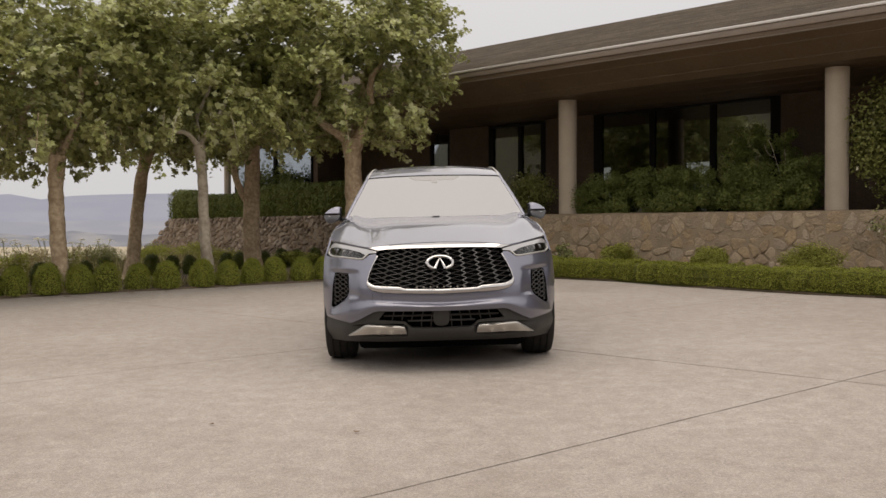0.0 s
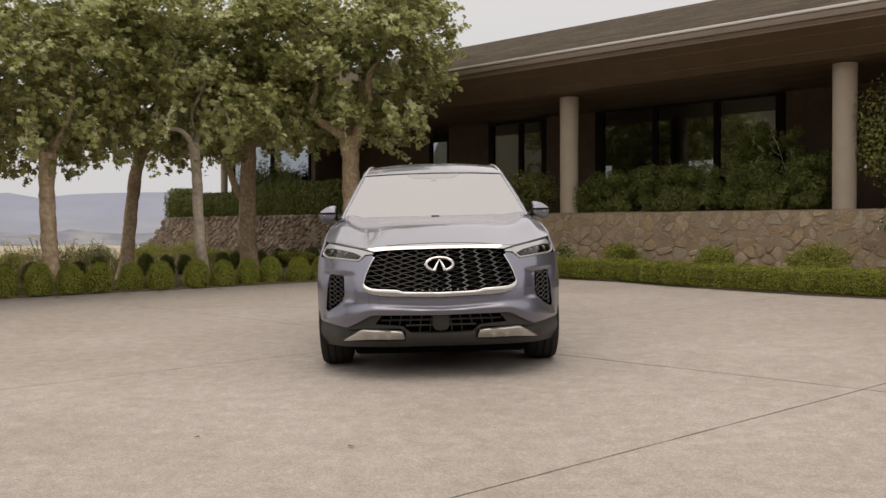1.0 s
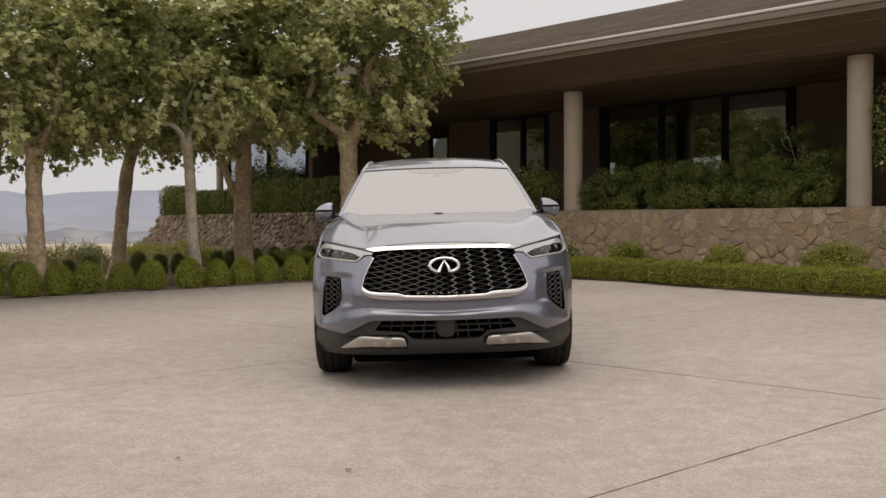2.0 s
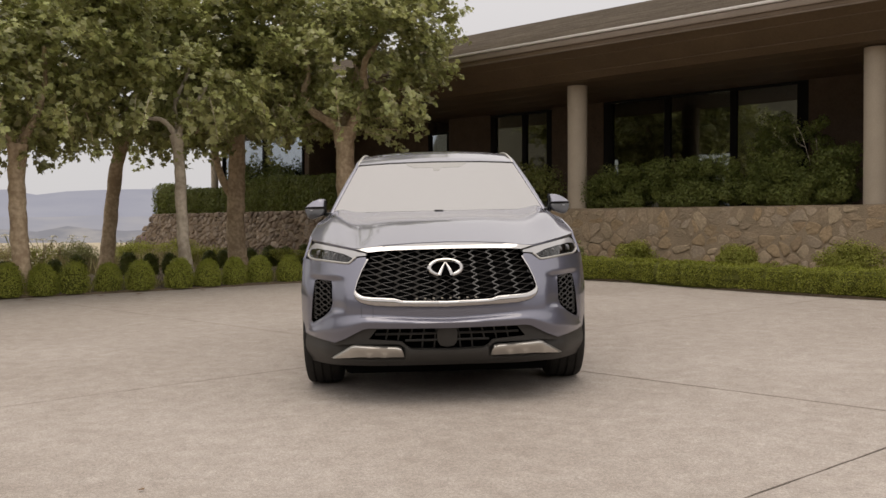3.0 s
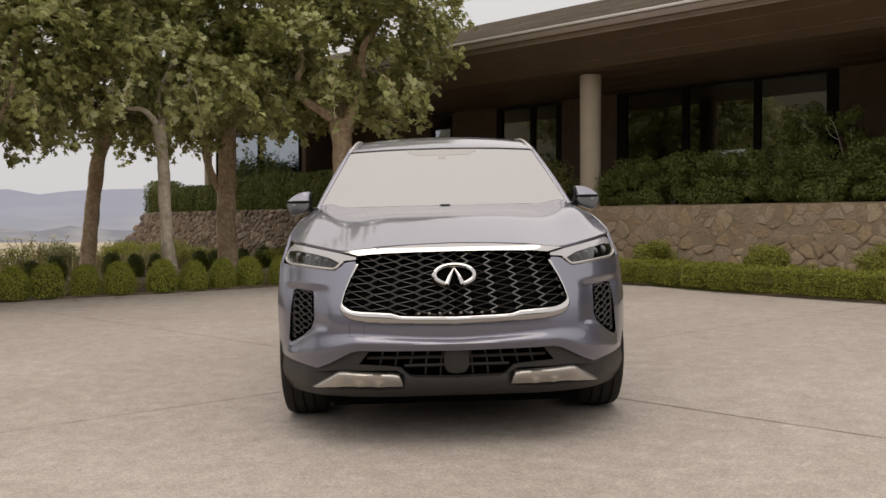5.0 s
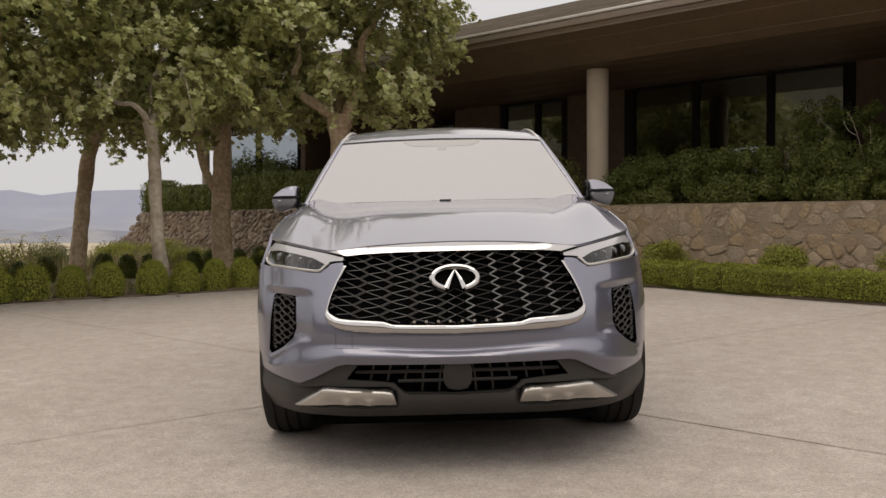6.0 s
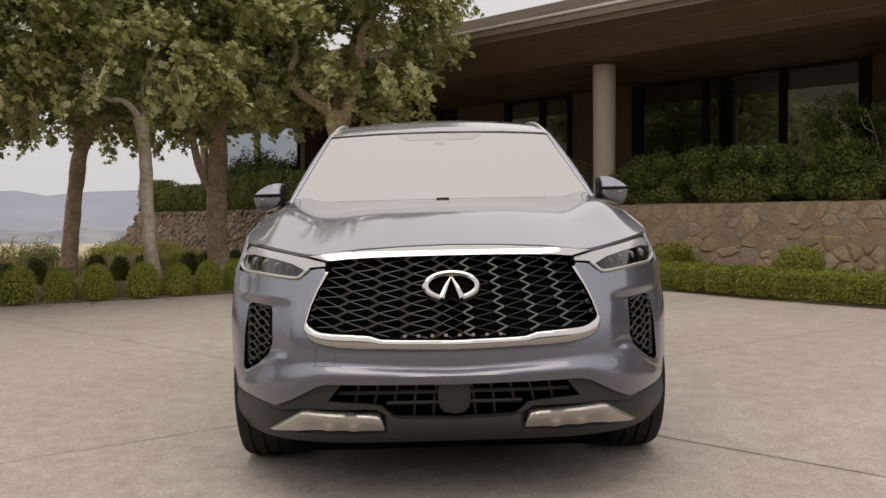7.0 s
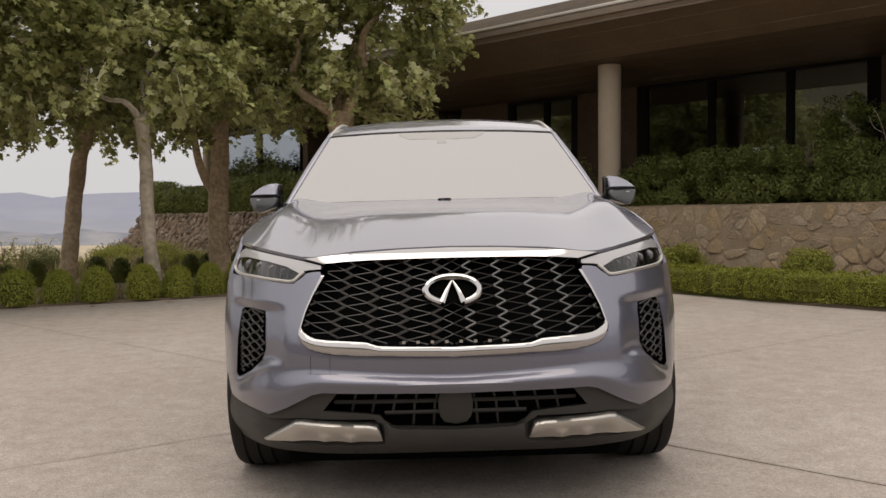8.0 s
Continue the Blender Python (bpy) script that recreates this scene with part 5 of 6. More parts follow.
def front(x, z):
    """Depth of the smooth front end."""
    return nose(z) + interp(z, [0.6, 0.9, 1.1], [0.70, 0.64, 0.56]) * (abs(x) / 1.006) ** 4.7


def wide(x):
    """The body swells out towards the wheel arches."""
    return x + math.copysign(0.014 * smooth(0.84, 0.98, abs(x)), x)


def crease_top(x):
    return 0.562 + 0.032 * smooth(0, 0.62, abs(x)) - 0.155 * smooth(0.70, 1.0, abs(x))


def crease_low(x):
    return 0.528 + 0.012 * smooth(0, 0.5, abs(x)) - 0.072 * smooth(0.50, 0.76, abs(x)) - 0.05 * smooth(0.72, 1.0, abs(x))


def paint_low(x):
    return interp(abs(x), [0, 0.5, 0.54, 0.66, 0.73, 0.985], [0.495, 0.502, 0.493, 0.428, 0.396, 0.42])


def bumper(x, z):
    """Front end with the sculpted ledges of the painted bumper."""
    y = front(x, z)
    zt, zb = crease_top(x), crease_low(x)
    if z < zt:
        y -= 0.037 * smooth(0, 1, (zt - z) / max(zt - zb, 0.01)) if z > zb else 0.037 - 0.026 * min(1.0, (zb - z) / 0.055)
    y = y + (front(x, z) - y) * smooth(0.86, 0.97, abs(x))
    side = smooth(0.63, 0.74, abs(x)) * (1 - smooth(0.86, 0.94, abs(x)))
    y += 0.045 * side * smooth(zt - 0.005, zt + 0.03, z) * (1 - smooth(0.790, 0.832, z))
    return (wide(x), y, z)


def hood_front(x):
    return interp(abs(x), [0, 0.2, 0.39, 0.52, 0.58, 0.67, 0.74, 0.823, 0.885, 0.94], [1.034, 1.030, 1.021, 1.004, 1.0, 1.015, 1.028, 1.042, 1.052, 1.064])


HOOD_S = [i / 40 for i in range(41)]
HOOD_G = np.convolve(np.interp([i / 40 for i in range(-6, 47)], [-0.15, 0, 0.52, 0.72, 1, 1.15], [-0.215, 0, 0.745, 0.79, 1, 1.11]), np.ones(13) / 13, "valid")


def hood(x, y):
    ax = abs(x)
    zf = hood_front(x)
    yf = front(x, zf)
    yb = 0.55 + 0.25 * (x / 0.86) ** 2
    s = min(1, max(0, (y - yf) / (yb - yf)))
    zb = 1.237 - 0.3 * max(0, ax - 0.82)
    # steep nose, a flatter shelf, then a rise to the cowl; a ridge runs from each pillar along the fender
    shelf = 0.12 * (1.30 * s - 0.30 * s * s) + 0.88 * interp(s, HOOD_S, HOOD_G)
    z = zf + (zb - zf) * shelf
    mid = math.sin(math.pi * min(1, s * 1.02))
    z += mid * (0.006 * (1 - smooth(0.30, 0.55, ax)) - 0.010 * math.exp(-((ax - 0.62) / 0.09) ** 2))
    z += 0.028 * smooth(0.02, 0.62, s) * math.exp(-((ax - 0.80) / (0.10 if ax < 0.8 else 0.075)) ** 2)
    return (x, y, z)


def hood_side(y):
    return interp(y, [-0.2, 0.1, 0.35, 0.6, 0.8], [0.935, 0.93, 0.92, 0.89, 0.872])


def belt(y):
    return hood(hood_side(y), y)[2] if y < 0.78 else interp(y, [0.78, 1.2, 3.6, 4.1], [hood(0.872, 0.78)[2], 1.20, 1.21, 1.19])


def flank(y, z):
    """Half width of the body side."""
    zt = belt(y)
    xt = hood_side(y) if y < 0.8 else 0.872 - 0.01 * (y - 0.8)
    if z > 0.92:
        x = 0.974 + (xt - 0.974) * smooth(0, 1, min(1, (z - 0.92) / max(zt - 0.92, 0.05))) ** 0.9
    else:
        x = interp(z, [0.22, 0.32, 0.5, 0.72, 0.92], [0.945, 0.965, 0.978, 0.986, 0.974])
    x += 0.013 - 0.006 * max(0, (0.12 - y) / 0.34) ** 2 + 0.16 * max(0, (y - 3.55) / 0.55) ** 2
    return x


def screen(x, z):
    s = (z - 1.235) / 0.42
    yb, yt = 0.56 + 0.23 * (x / 0.857) ** 2, 1.20 + 0.085 * (x / 0.665) ** 2
    return (x, yb + (yt - yb) * s, z)


def roof(x, y):
    z = interp(y, [1.15, 1.3, 1.5, 1.75, 2.1, 2.5, 3.0, 3.4, 3.75], [1.640, 1.692, 1.743, 1.780, 1.797, 1.796, 1.778, 1.75, 1.71])
    return (x, y, z - 0.042 * (abs(x) / 0.665) ** 2.2)


def build_car():
    car = empty("car", CAR_M, "slate blue-grey metallic SUV parked on the forecourt", "car")
    lampline = [(0.970, 0.930), (0.91, 0.921), (0.84, 0.919), (0.75, 0.911), (0.66, 0.902), (0.625, 0.902), (0.592, 0.925), (0.574, 0.941), (0.551, 0.946), (0.518, 0.948)]
    chrome_out = [(0.512, 0.935), (0.548, 0.862), (0.574, 0.80), (0.594, 0.722), (0.590, 0.702), (0.575, 0.682), (0.545, 0.662), (0.50, 0.650), (0.44, 0.642), (0.20, 0.631), (0.0, 0.625)]
    chrome_in = [(0.499, 0.935), (0.541, 0.862), (0.568, 0.80), (0.583, 0.746), (0.578, 0.732), (0.565, 0.724), (0.545, 0.713), (0.52, 0.705), (0.49, 0.701), (0.42, 0.697), (0.35, 0.693), (0.325, 0.690), (0.285, 0.677), (0.20, 0.673), (0.0, 0.668)]
    vent = [(0.878, 0.782), (0.862, 0.793), (0.825, 0.795), (0.752, 0.790), (0.748, 0.765), (0.744, 0.645), (0.764, 0.598), (0.818, 0.550), (0.894, 0.500), (0.906, 0.512), (0.894, 0.66)]
    low = [(x, paint_low(x)) for x in (0.0, 0.15, 0.3, 0.42, 0.5, 0.54, 0.58, 0.62, 0.66, 0.73, 0.80, 0.88, 0.94, 0.982)]
    half = low + [(0.984, 0.55), (0.985, 0.70), (0.978, 0.85)] + lampline + chrome_out
    # the painted bumper, one skin from side to side
    outline = half + [(-x, z) for x, z in reversed(half) if x > 1e-6]
    bm = panel(outline, bumper, 0.0078, 0.014, (0, 1, 0), [vent, [(-x, z) for x, z in vent]])
    part("bumper", bm, M_PAINT, car, angle=50)
    for pts in ([(-0.545, 0.640), (-0.545, 0.572)], [(-0.470, 0.634), (-0.470, 0.572)], [(-0.556, 0.573), (-0.44, 0.573)]):
        (xa, za), (xb, zb) = pts
        seam = [Vector(bumper(xa + (xb - xa) * i / 8, za + (zb - za) * i / 8)) for i in range(9)]
        part("cover_seam", tube(bmesh.new(), seam, 0.0011, 5), M_CLAD, car)
    # grille surround, top trim
    ring = chrome_out[:-1] + [(-x, z) for x, z in reversed(chrome_out)]
    ring += [(-x, z) for x, z in chrome_in] + [(x, z) for x, z in reversed(chrome_in[:-1])]

    lo_x, lo_z = zip(*reversed(chrome_out[3:]))
    hi_x, hi_z = zip(*reversed(chrome_in[4:]))

    def trim(x, z):
        ax = abs(x)
        y = front(x, z) - 0.006
        if z < 0.75:
            a, b = interp(ax, lo_x, lo_z), interp(ax, hi_x, hi_z)
            s = min(1, max(0, (z - a) / max(b - a, 0.004)))
            y -= smooth(0.75, 0.69, z) * (0.006 + 0.016 * math.sin(math.pi * min(1, s * 0.8)) ** 0.8)
        return (x, y, z)

    part("grille_surround", panel(ring, trim, 0.0065, 0.018, (0, 1, 0)), M_CHROME, car, "bright chrome grille surround", 60)
    top = [(0.585, 0.998), (0.48, 1.009), (0.385, 1.016), (0.205, 1.026), (0.0, 1.030)]
    bot = [(0.0, 0.992), (0.2, 0.991), (0.315, 0.989), (0.42, 0.985), (0.502, 0.978)]
    strip = top + [(-x, z) for x, z in reversed(top[:-1])] + [(-x, z) for x, z in reversed(bot)][0:4] + bot
    part("hood_trim", panel(strip, lambda x, z: (x, front(x, z) - 0.012 + 0.6 * max(0, z - 1.012) + 9 * max(0, 1.004 - z) ** 2 * (1 - 0.7 * smooth(0.30, 0.52, abs(x))), z), 0.008, 0.03, (0, 1, 0)), M_CHROME, car, "bright chrome strip under the hood")
    # grille: dark cavity and lattice
    gp = [(x, z) for x, z in bot] + [(0.497, 0.958)] + [(x - 0.004, z + 0.003) for x, z in chrome_in]
    gfull = gp + [(-x, z) for x, z in reversed(gp) if x > 1e-6]
    part("grille_cavity", panel(gfull, lambda x, z: (x, front(x, z) + 0.10, z), 0.06, 0.01, (0, 1, 0)), M_VOID, car)
    bm = bmesh.new()
    for a, b in zip(gfull, gfull[1:] + gfull[:1]):
        q = [bm.verts.new((p[0], front(*p) + d, p[1])) for p, d in ((a, 0.0), (b, 0.0), (b, 0.1), (a, 0.1))]
        bm.faces.new(q)
    part("grille_wall", bm, M_BLACK, car)
    step, gap, kink = 0.1205, 0.038, 0.0195
    wires, columns = [], []

    def clip(p):
        return inside(gfull, *p)

    def stroke(bm, a, b, r, d, parts=4):
        pts = [(a[0] + (b[0] - a[0]) * i / parts, a[1] + (b[1] - a[1]) * i / parts) for i in range(parts + 1)]
        run = []
        for p in pts + [None]:
            if p and clip(p):
                run.append((p[0], front(*p) + d, p[1]))
            else:
                if len(run) > 1:
                    tube(bm, run, r, 5)
                run = []

    def fan(x, z):
        """Columns spread towards the foot of the grille."""
        return (x * (1 + 0.55 * (0.86 - z)), z)

    # thick zigzag columns; fine wires join their points and make flat diamonds
    for sgn in (-1, 1):
        for i in range(5):
            xi = step * (i + 0.5)
            bars, thin = bmesh.new(), bmesh.new()
            columns.append(bars)
            wires.append(thin)
            for k in range(-1, 11):
                z = 0.652 + k * gap + 0.013 * (xi / 0.42) ** 3
                near = fan(sgn * (xi - kink), z)
                for half in (-0.5, 0.5):
                    off = fan(sgn * (xi + kink), z + half * gap)
                    stroke(bars, near, off, 0.0048 if half * sgn < 0 else 0.0058, 0.016, 6)
                    ahead = fan(sgn * (xi - step + kink), z + half * gap - 0.013 * ((xi / 0.42) ** 3 - ((xi - step) / 0.42) ** 3)) if i else (0.0, z + half * gap)
                    stroke(thin, near, ahead, 0.0023, 0.022, 8)
    gl = tagged(empty("grille_lattice"), "dark chrome diamond lattice grille")
    gl.parent = car
    for thin in wires:
        part("lattice_wire", thin, M_GRILLE_D, gl)["kind"] = "stuff"
    for bars in columns:
        part("lattice_column", bars, M_GRILLE, gl)["kind"] = "stuff"
    # dark name strip with eight small plain marks
    for i in range(8):
        x = -0.19 + i * 0.054
        part("strip_mark", box((x - 0.006, front(x, 0.685) - 0.001, 0.680), (x + 0.006, front(x, 0.685) + 0.006, 0.690)), M_SATIN, gl)
    # badge: plain oval ring with two slanting bars
    bm = bmesh.new()
    ringpts = [(0.104 * math.sin(a), front(0.1 * math.sin(a), 0.87 - 0.048 * math.cos(a)) - 0.006, 0.870 - 0.048 * math.cos(a)) for a in [radians(24 + i * 312 / 48) for i in range(49)]]
    tube(bm, ringpts, [0.0118 + 0.0045 * math.sin(math.pi * i / 48) for i in range(49)], 10)
    for sgn in (-1, 1):
        tube(bm, [(sgn * 0.043, front(0.04, 0.825) - 0.008, 0.824), (sgn * 0.024, front(0, 0.86) - 0.008, 0.866), (sgn * 0.002, front(0, 0.9) - 0.008, 0.905)], [0.015, 0.010, 0.003], 8)
    badge = part("badge", bm, M_CHROME, car, "plain chrome oval badge")
    oval = [(0.10 * math.cos(a), 0.87 + 0.046 * math.sin(a)) for a in [2 * math.pi * i / 36 for i in range(36)]]
    part("badge_plate", panel(oval, lambda x, z: (x, front(x, z) + 0.006, z), 0.02, 0.012), M_VOID, badge)
    # hood
    xs = [0, 0.15, 0.3, 0.45, 0.54, 0.6, 0.67, 0.74, 0.80, 0.85, 0.89, 0.92]
    hf = [(x, front(x, hood_front(x)) + 0.006) for x in xs] + [(0.934, -0.10)]
    hb = [(hood_side(y), y) for y in (0.1, 0.35, 0.6, 0.72)] + [(0.862, 0.79), (0.75, 0.745), (0.6, 0.68), (0.4, 0.61), (0.2, 0.567), (0.0, 0.555)]
    part("hood", panel(both(hf + hb), hood, 0.026, 0.012, (0, 0, -1)), M_PAINT, car, angle=50)
    # headlamps
    lamp = [(0.505, 0.955), (0.552, 0.951), (0.578, 0.946), (0.597, 0.930), (0.628, 0.907), (0.66, 0.907), (0.75, 0.916), (0.84, 0.924), (0.91, 0.926), (0.955, 0.935), (0.95, 0.97), (0.925, 1.015), (0.89, 1.043), (0.823, 1.034), (0.74, 1.020), (0.669, 1.007), (0.585, 0.990), (0.508, 0.972)]
    inner = [(0.603, 0.941), (0.634, 0.9155), (0.70, 0.9185), (0.82, 0.928), (0.90, 0.932), (0.931, 0.952), (0.916, 0.993), (0.862, 1.000), (0.75, 0.986), (0.66, 0.967)]
    hl = [part("headlamp", panel(lamp, lambda x, z: (x, front(x, z) + 0.030, z), 0.03, 0.012), M_LAMP, car, "slim headlamp with white light guide")]
    hl.append(part("headlamp", panel([(-x, z) for x, z in lamp], lambda x, z: (x, front(x, z) + 0.030, z), 0.03, 0.012), M_LAMP, car, "slim headlamp with white light guide"))
    guide = [((lamp[i][0] - 0.73) * 0.955 + 0.732, (lamp[i][1] - 0.972) * 0.87 + 0.9725) for i in range(len(lamp))]
    guide[0], guide[-1] = (0.515, 0.957), (0.515, 0.970)
    for sgn, ob in zip((1, -1), hl):
        g = [(sgn * x, z) for x, z in guide]
        h = [(sgn * x, z) for x, z in inner]
        part("light_guide", panel(g, lambda x, z: (x, front(x, z) + 0.002 + 0.25 * max(0, 0.945 - z), z), 0.010, 0.014, (0, 1, 0), [h]), M_DRL, ob, "white light guide")
        for cx, cz, r in ((0.845, 0.968, 0.022), (0.785, 0.962, 0.020), (0.725, 0.954, 0.018), (0.672, 0.946, 0.014)):
            y = front(cx, cz) + 0.034
            bm = tube(bmesh.new(), [(sgn * cx, y, cz), (sgn * cx, y - 0.014, cz), (sgn * cx, y - 0.018, cz)], [r, r, r * 0.7], 14)
            part("projector", bm, M_RIM, ob, "small projector lens")
        for k in range(9):
            x = 0.655 + k * 0.030
            zt, zb = interp(x, [0.66, 0.75, 0.862, 0.916], [0.964, 0.982, 0.996, 0.990]), interp(x, [0.634, 0.70, 0.82, 0.90], [0.919, 0.922, 0.931, 0.935])
            part("lamp_fin", tube(bmesh.new(), [(sgn * x, front(x, zt) + 0.022, zt), (sgn * (x + 0.004), front(x, zb) + 0.020, zb)], 0.0028, 5), M_RIM, ob)
        rim = [(0.583, 0.9475), (0.603, 0.932), (0.632, 0.9105), (0.70, 0.9135), (0.82, 0.9235), (0.905, 0.928), (0.938, 0.948), (0.932, 0.985)]
        part("lamp_rim", tube(bmesh.new(), [(sgn * x, front(x, z) + 0.002, z) for x, z in (tuple(p) for p in spline(rim, 4))], 0.0072, 8), M_SATIN, ob, "thin silver lamp rim")
        part("lamp_cover", panel(h, lambda x, z: (x, front(x, z) + 0.006, z), 0.03, 0.003), M_LENS, ob).visible_shadow = False
    # side vents with small lattice
    for sgn in (1, -1):
        v = [(sgn * x, z) for x, z in vent]
        vc = part("side_vent", panel(v, lambda x, z: (x, front(x, z) + 0.075, z), 0.04, 0.01), M_VOID, car, "tall black bumper vent with small lattice")
        bm = bmesh.new()
        for a, b in zip(v, v[1:] + v[:1]):
            q = [bm.verts.new((p[0], bumper(*p)[1] + d, p[1])) for p, d in ((a, 0.004), (b, 0.004), (b, 0.09), (a, 0.09))]
            bm.faces.new(q)
        part("vent_frame", bm, M_BLACK, vc)
        bm = bmesh.new()
        for k in range(9):
            z = 0.505 + k * 0.036
            for ph in (0, 1):
                run = []
                for i in range(13):
                    x = 0.745 + i * 0.0135
                    zz = z + 0.018 * math.cos(math.pi * (i / 4 + ph))
                    if inside(vent, x, zz):
                        run.append((sgn * x, front(x, zz) + 0.045, zz))
                if len(run) > 2:
                    tube(bm, run, 0.004, 5)
        part("vent_lattice", bm, M_GRILLE_D, vc)
        bm = bmesh.new()
        for k in range(8):
            z = 0.53 + k * 0.034
            tube(bm, [(sgn * 0.875, front(0.875, z) + 0.045, z), (sgn * 0.872, front(0.875, z) + 0.03, z + 0.004)], [0.007, 0.005], 6)
        part("vent_studs", bm, M_GRILLE, vc)["kind"] = "stuff"
        part("side_marker", panel([(sgn * x, z) for x, z in ((0.970, 0.63), (0.981, 0.63), (0.981, 0.74), (0.971, 0.74))], lambda x, z: (x, bumper(x, z)[1] - 0.001, z), 0.02, 0.004), M_AMBER, car, "amber side marker")
    # lower grille and grey plastic
    open_r = [(0.0, 0.490), (0.2, 0.493), (0.448, 0.494), (0.476, 0.46), (0.503, 0.427), (0.35, 0.418), (0.288, 0.410), (0.268, 0.388), (0.235, 0.366), (0.0, 0.358)]
    openf = open_r + [(-x, z) for x, z in reversed(open_r) if x > 1e-6]
    sur = [(x, z + 0.004) for x, z in low] + [(0.982, 0.375), (0.73, 0.378), (0.60, 0.395), (0.31, 0.395), (0.27, 0.37), (0.23, 0.352), (0.0, 0.345)]
    part("lower_surround", panel(sur + [(-x, z) for x, z in reversed(sur) if x > 1e-6], lambda x, z: (wide(x), front(x, z) + 0.012 - 0.01 * smooth(0.47, 0.36, z), z), 0.03, 0.02, (0, 1, 0), [openf]), M_CLAD, car, "dark grey lower grille surround")
    part("lower_cavity", panel(openf, lambda x, z: (x, front(x, z) + 0.11, z), 0.06, 0.01), M_VOID, car)
    bm = bmesh.new()
    for a, b in zip(openf, openf[1:] + openf[:1]):
        bm.faces.new([bm.verts.new((p[0], front(*p) + d, p[1])) for p, d in ((a, 0.02), (b, 0.02), (b, 0.11), (a, 0.11))])
    part("lower_wall", bm, M_BLACK, car)
    lg = empty("lower_grille")
    lg.parent = car
    for z, w in ((0.456, 0.462), (0.412, 0.27)):
        bm = bmesh.new()
        pts = [(x, front(x, z) + 0.045, z) for x in np.linspace(-w, w, 15)]
        tube(bm, pts, 0.0085, 6)
        part("slat", bm, M_CLAD, lg)
    for k in range(-5, 6):
        if k == 0:
            continue
        x = k * 0.078
        zlo = 0.362 if abs(x) < 0.22 else 0.415
        bm = bmesh.new()
        tube(bm, [(x - 0.012 * (1 if k > 0 else -1), front(x, 0.49) + 0.05, 0.492), (x, front(x, 0.44) + 0.05, 0.44), (x + 0.006 * (1 if k > 0 else -1), front(x, zlo) + 0.05, zlo)], 0.0055, 6)
        part("rib", bm, M_CLAD, lg)
    rad = [(0.058, 0.492), (0.065, 0.46), (0.065, 0.425), (0.058, 0.395), (0.043, 0.376), (0.0, 0.368)]
    part("sensor_cover", panel([(0.0, 0.493)] + rad + [(-x, z) for x, z in reversed(rad) if x > 1e-6], lambda x, z: (x, front(x, z) + 0.012 + 3 * (x * x), z), 0.02, 0.02), M_CLAD, car, "round grey radar cover")
    lip = [(0.0, 0.352), (0.22, 0.358), (0.25, 0.369), (0.272, 0.389), (0.30, 0.402), (0.60, 0.404), (0.73, 0.388), (0.88, 0.396), (0.983, 0.402), (0.984, 0.36), (0.970, 0.27), (0.93, 0.213), (0.79, 0.226), (0.60, 0.240), (0.3, 0.242), (0.0, 0.242)]

    skid = [(0.762, 0.289), (0.69, 0.338), (0.612, 0.388), (0.585, 0.392), (0.33, 0.383), (0.296, 0.376), (0.286, 0.350), (0.278, 0.310), (0.40, 0.311), (0.52, 0.312), (0.66, 0.304)]

    def lip_fn(x, z):
        return (wide(x), 0.05 * smooth(0.262, 0.29, abs(x)) * (1 - smooth(0.66, 0.80, abs(x))) * smooth(0.298, 0.318, z) * (1 - smooth(0.385, 0.400, z)) + front(x, z) - 0.022 * smooth(0.25, 0.33, z) + 0.03 * smooth(0.33, 0.42, z) + 0.05 * (1 - smooth(0.215, 0.29, z)), z)

    part("lower_lip", panel(lip + [(-x, z) for x, z in reversed(lip) if x > 1e-6], lip_fn, 0.022, 0.03), M_CLAD, car, "dark grey plastic bumper lip", 40)
    for sgn in (1, -1):
        def skid_fn(x, z, sgn=sgn):
            ax = abs(x)
            zt = interp(ax, [0.28, 0.296, 0.33, 0.585, 0.612, 0.69, 0.762], [0.36, 0.376, 0.383, 0.392, 0.388, 0.338, 0.289])
            d = max(0, zt - z)
            dent = 0.017 * (math.exp(-((ax - 0.40) / 0.022) ** 2) + math.exp(-((ax - 0.50) / 0.022) ** 2)) * smooth(0.352, 0.325, z)
            y = front(x, z) - 0.042 + 0.018 * max(0, 1 - d / 0.014) ** 2 + 0.032 * smooth(0.016, 0.085, d) * (1 - 0.75 * smooth(0.57, 0.64, ax))
            return (x, y - dent + 0.012 * (1 - smooth(0.278, 0.30, ax)), z)
        part("skid_plate", panel([(sgn * x, z) for x, z in skid], skid_fn, 0.007, 0.03), M_SATIN, car, "satin silver skid trim", 45)
    # body sides
    fa, ra, rr = 0.045, 2.95, 0.425

    def arch(c, a0, a1, n=14):
        return [(c + rr * math.cos(radians(a0 + (a1 - a0) * i / n)), 0.375 + rr * math.sin(radians(a0 + (a1 - a0) * i / n))) for i in range(n + 1)]

    fy = lambda y: (y, belt(y) - 0.004)
    fender = [(-0.205, 0.655)] + [p for p in arch(fa, 137, 4)] + [(0.525, 0.30), (0.63, 0.30), fy(0.63), fy(0.45), fy(0.3), fy(0.15), fy(0.0), fy(-0.10), (-0.19, 0.93)]
    door1 = [(0.642, 0.30), (1.72, 0.30), fy(1.72), fy(1.2), fy(0.9), fy(0.78), fy(0.642)]
    door2 = [(1.732, 0.30), (2.5, 0.30)] + [p for p in arch(ra, 178, 116, 7)] + [(2.84, 0.9), fy(2.84), fy(2.3), fy(1.732)]
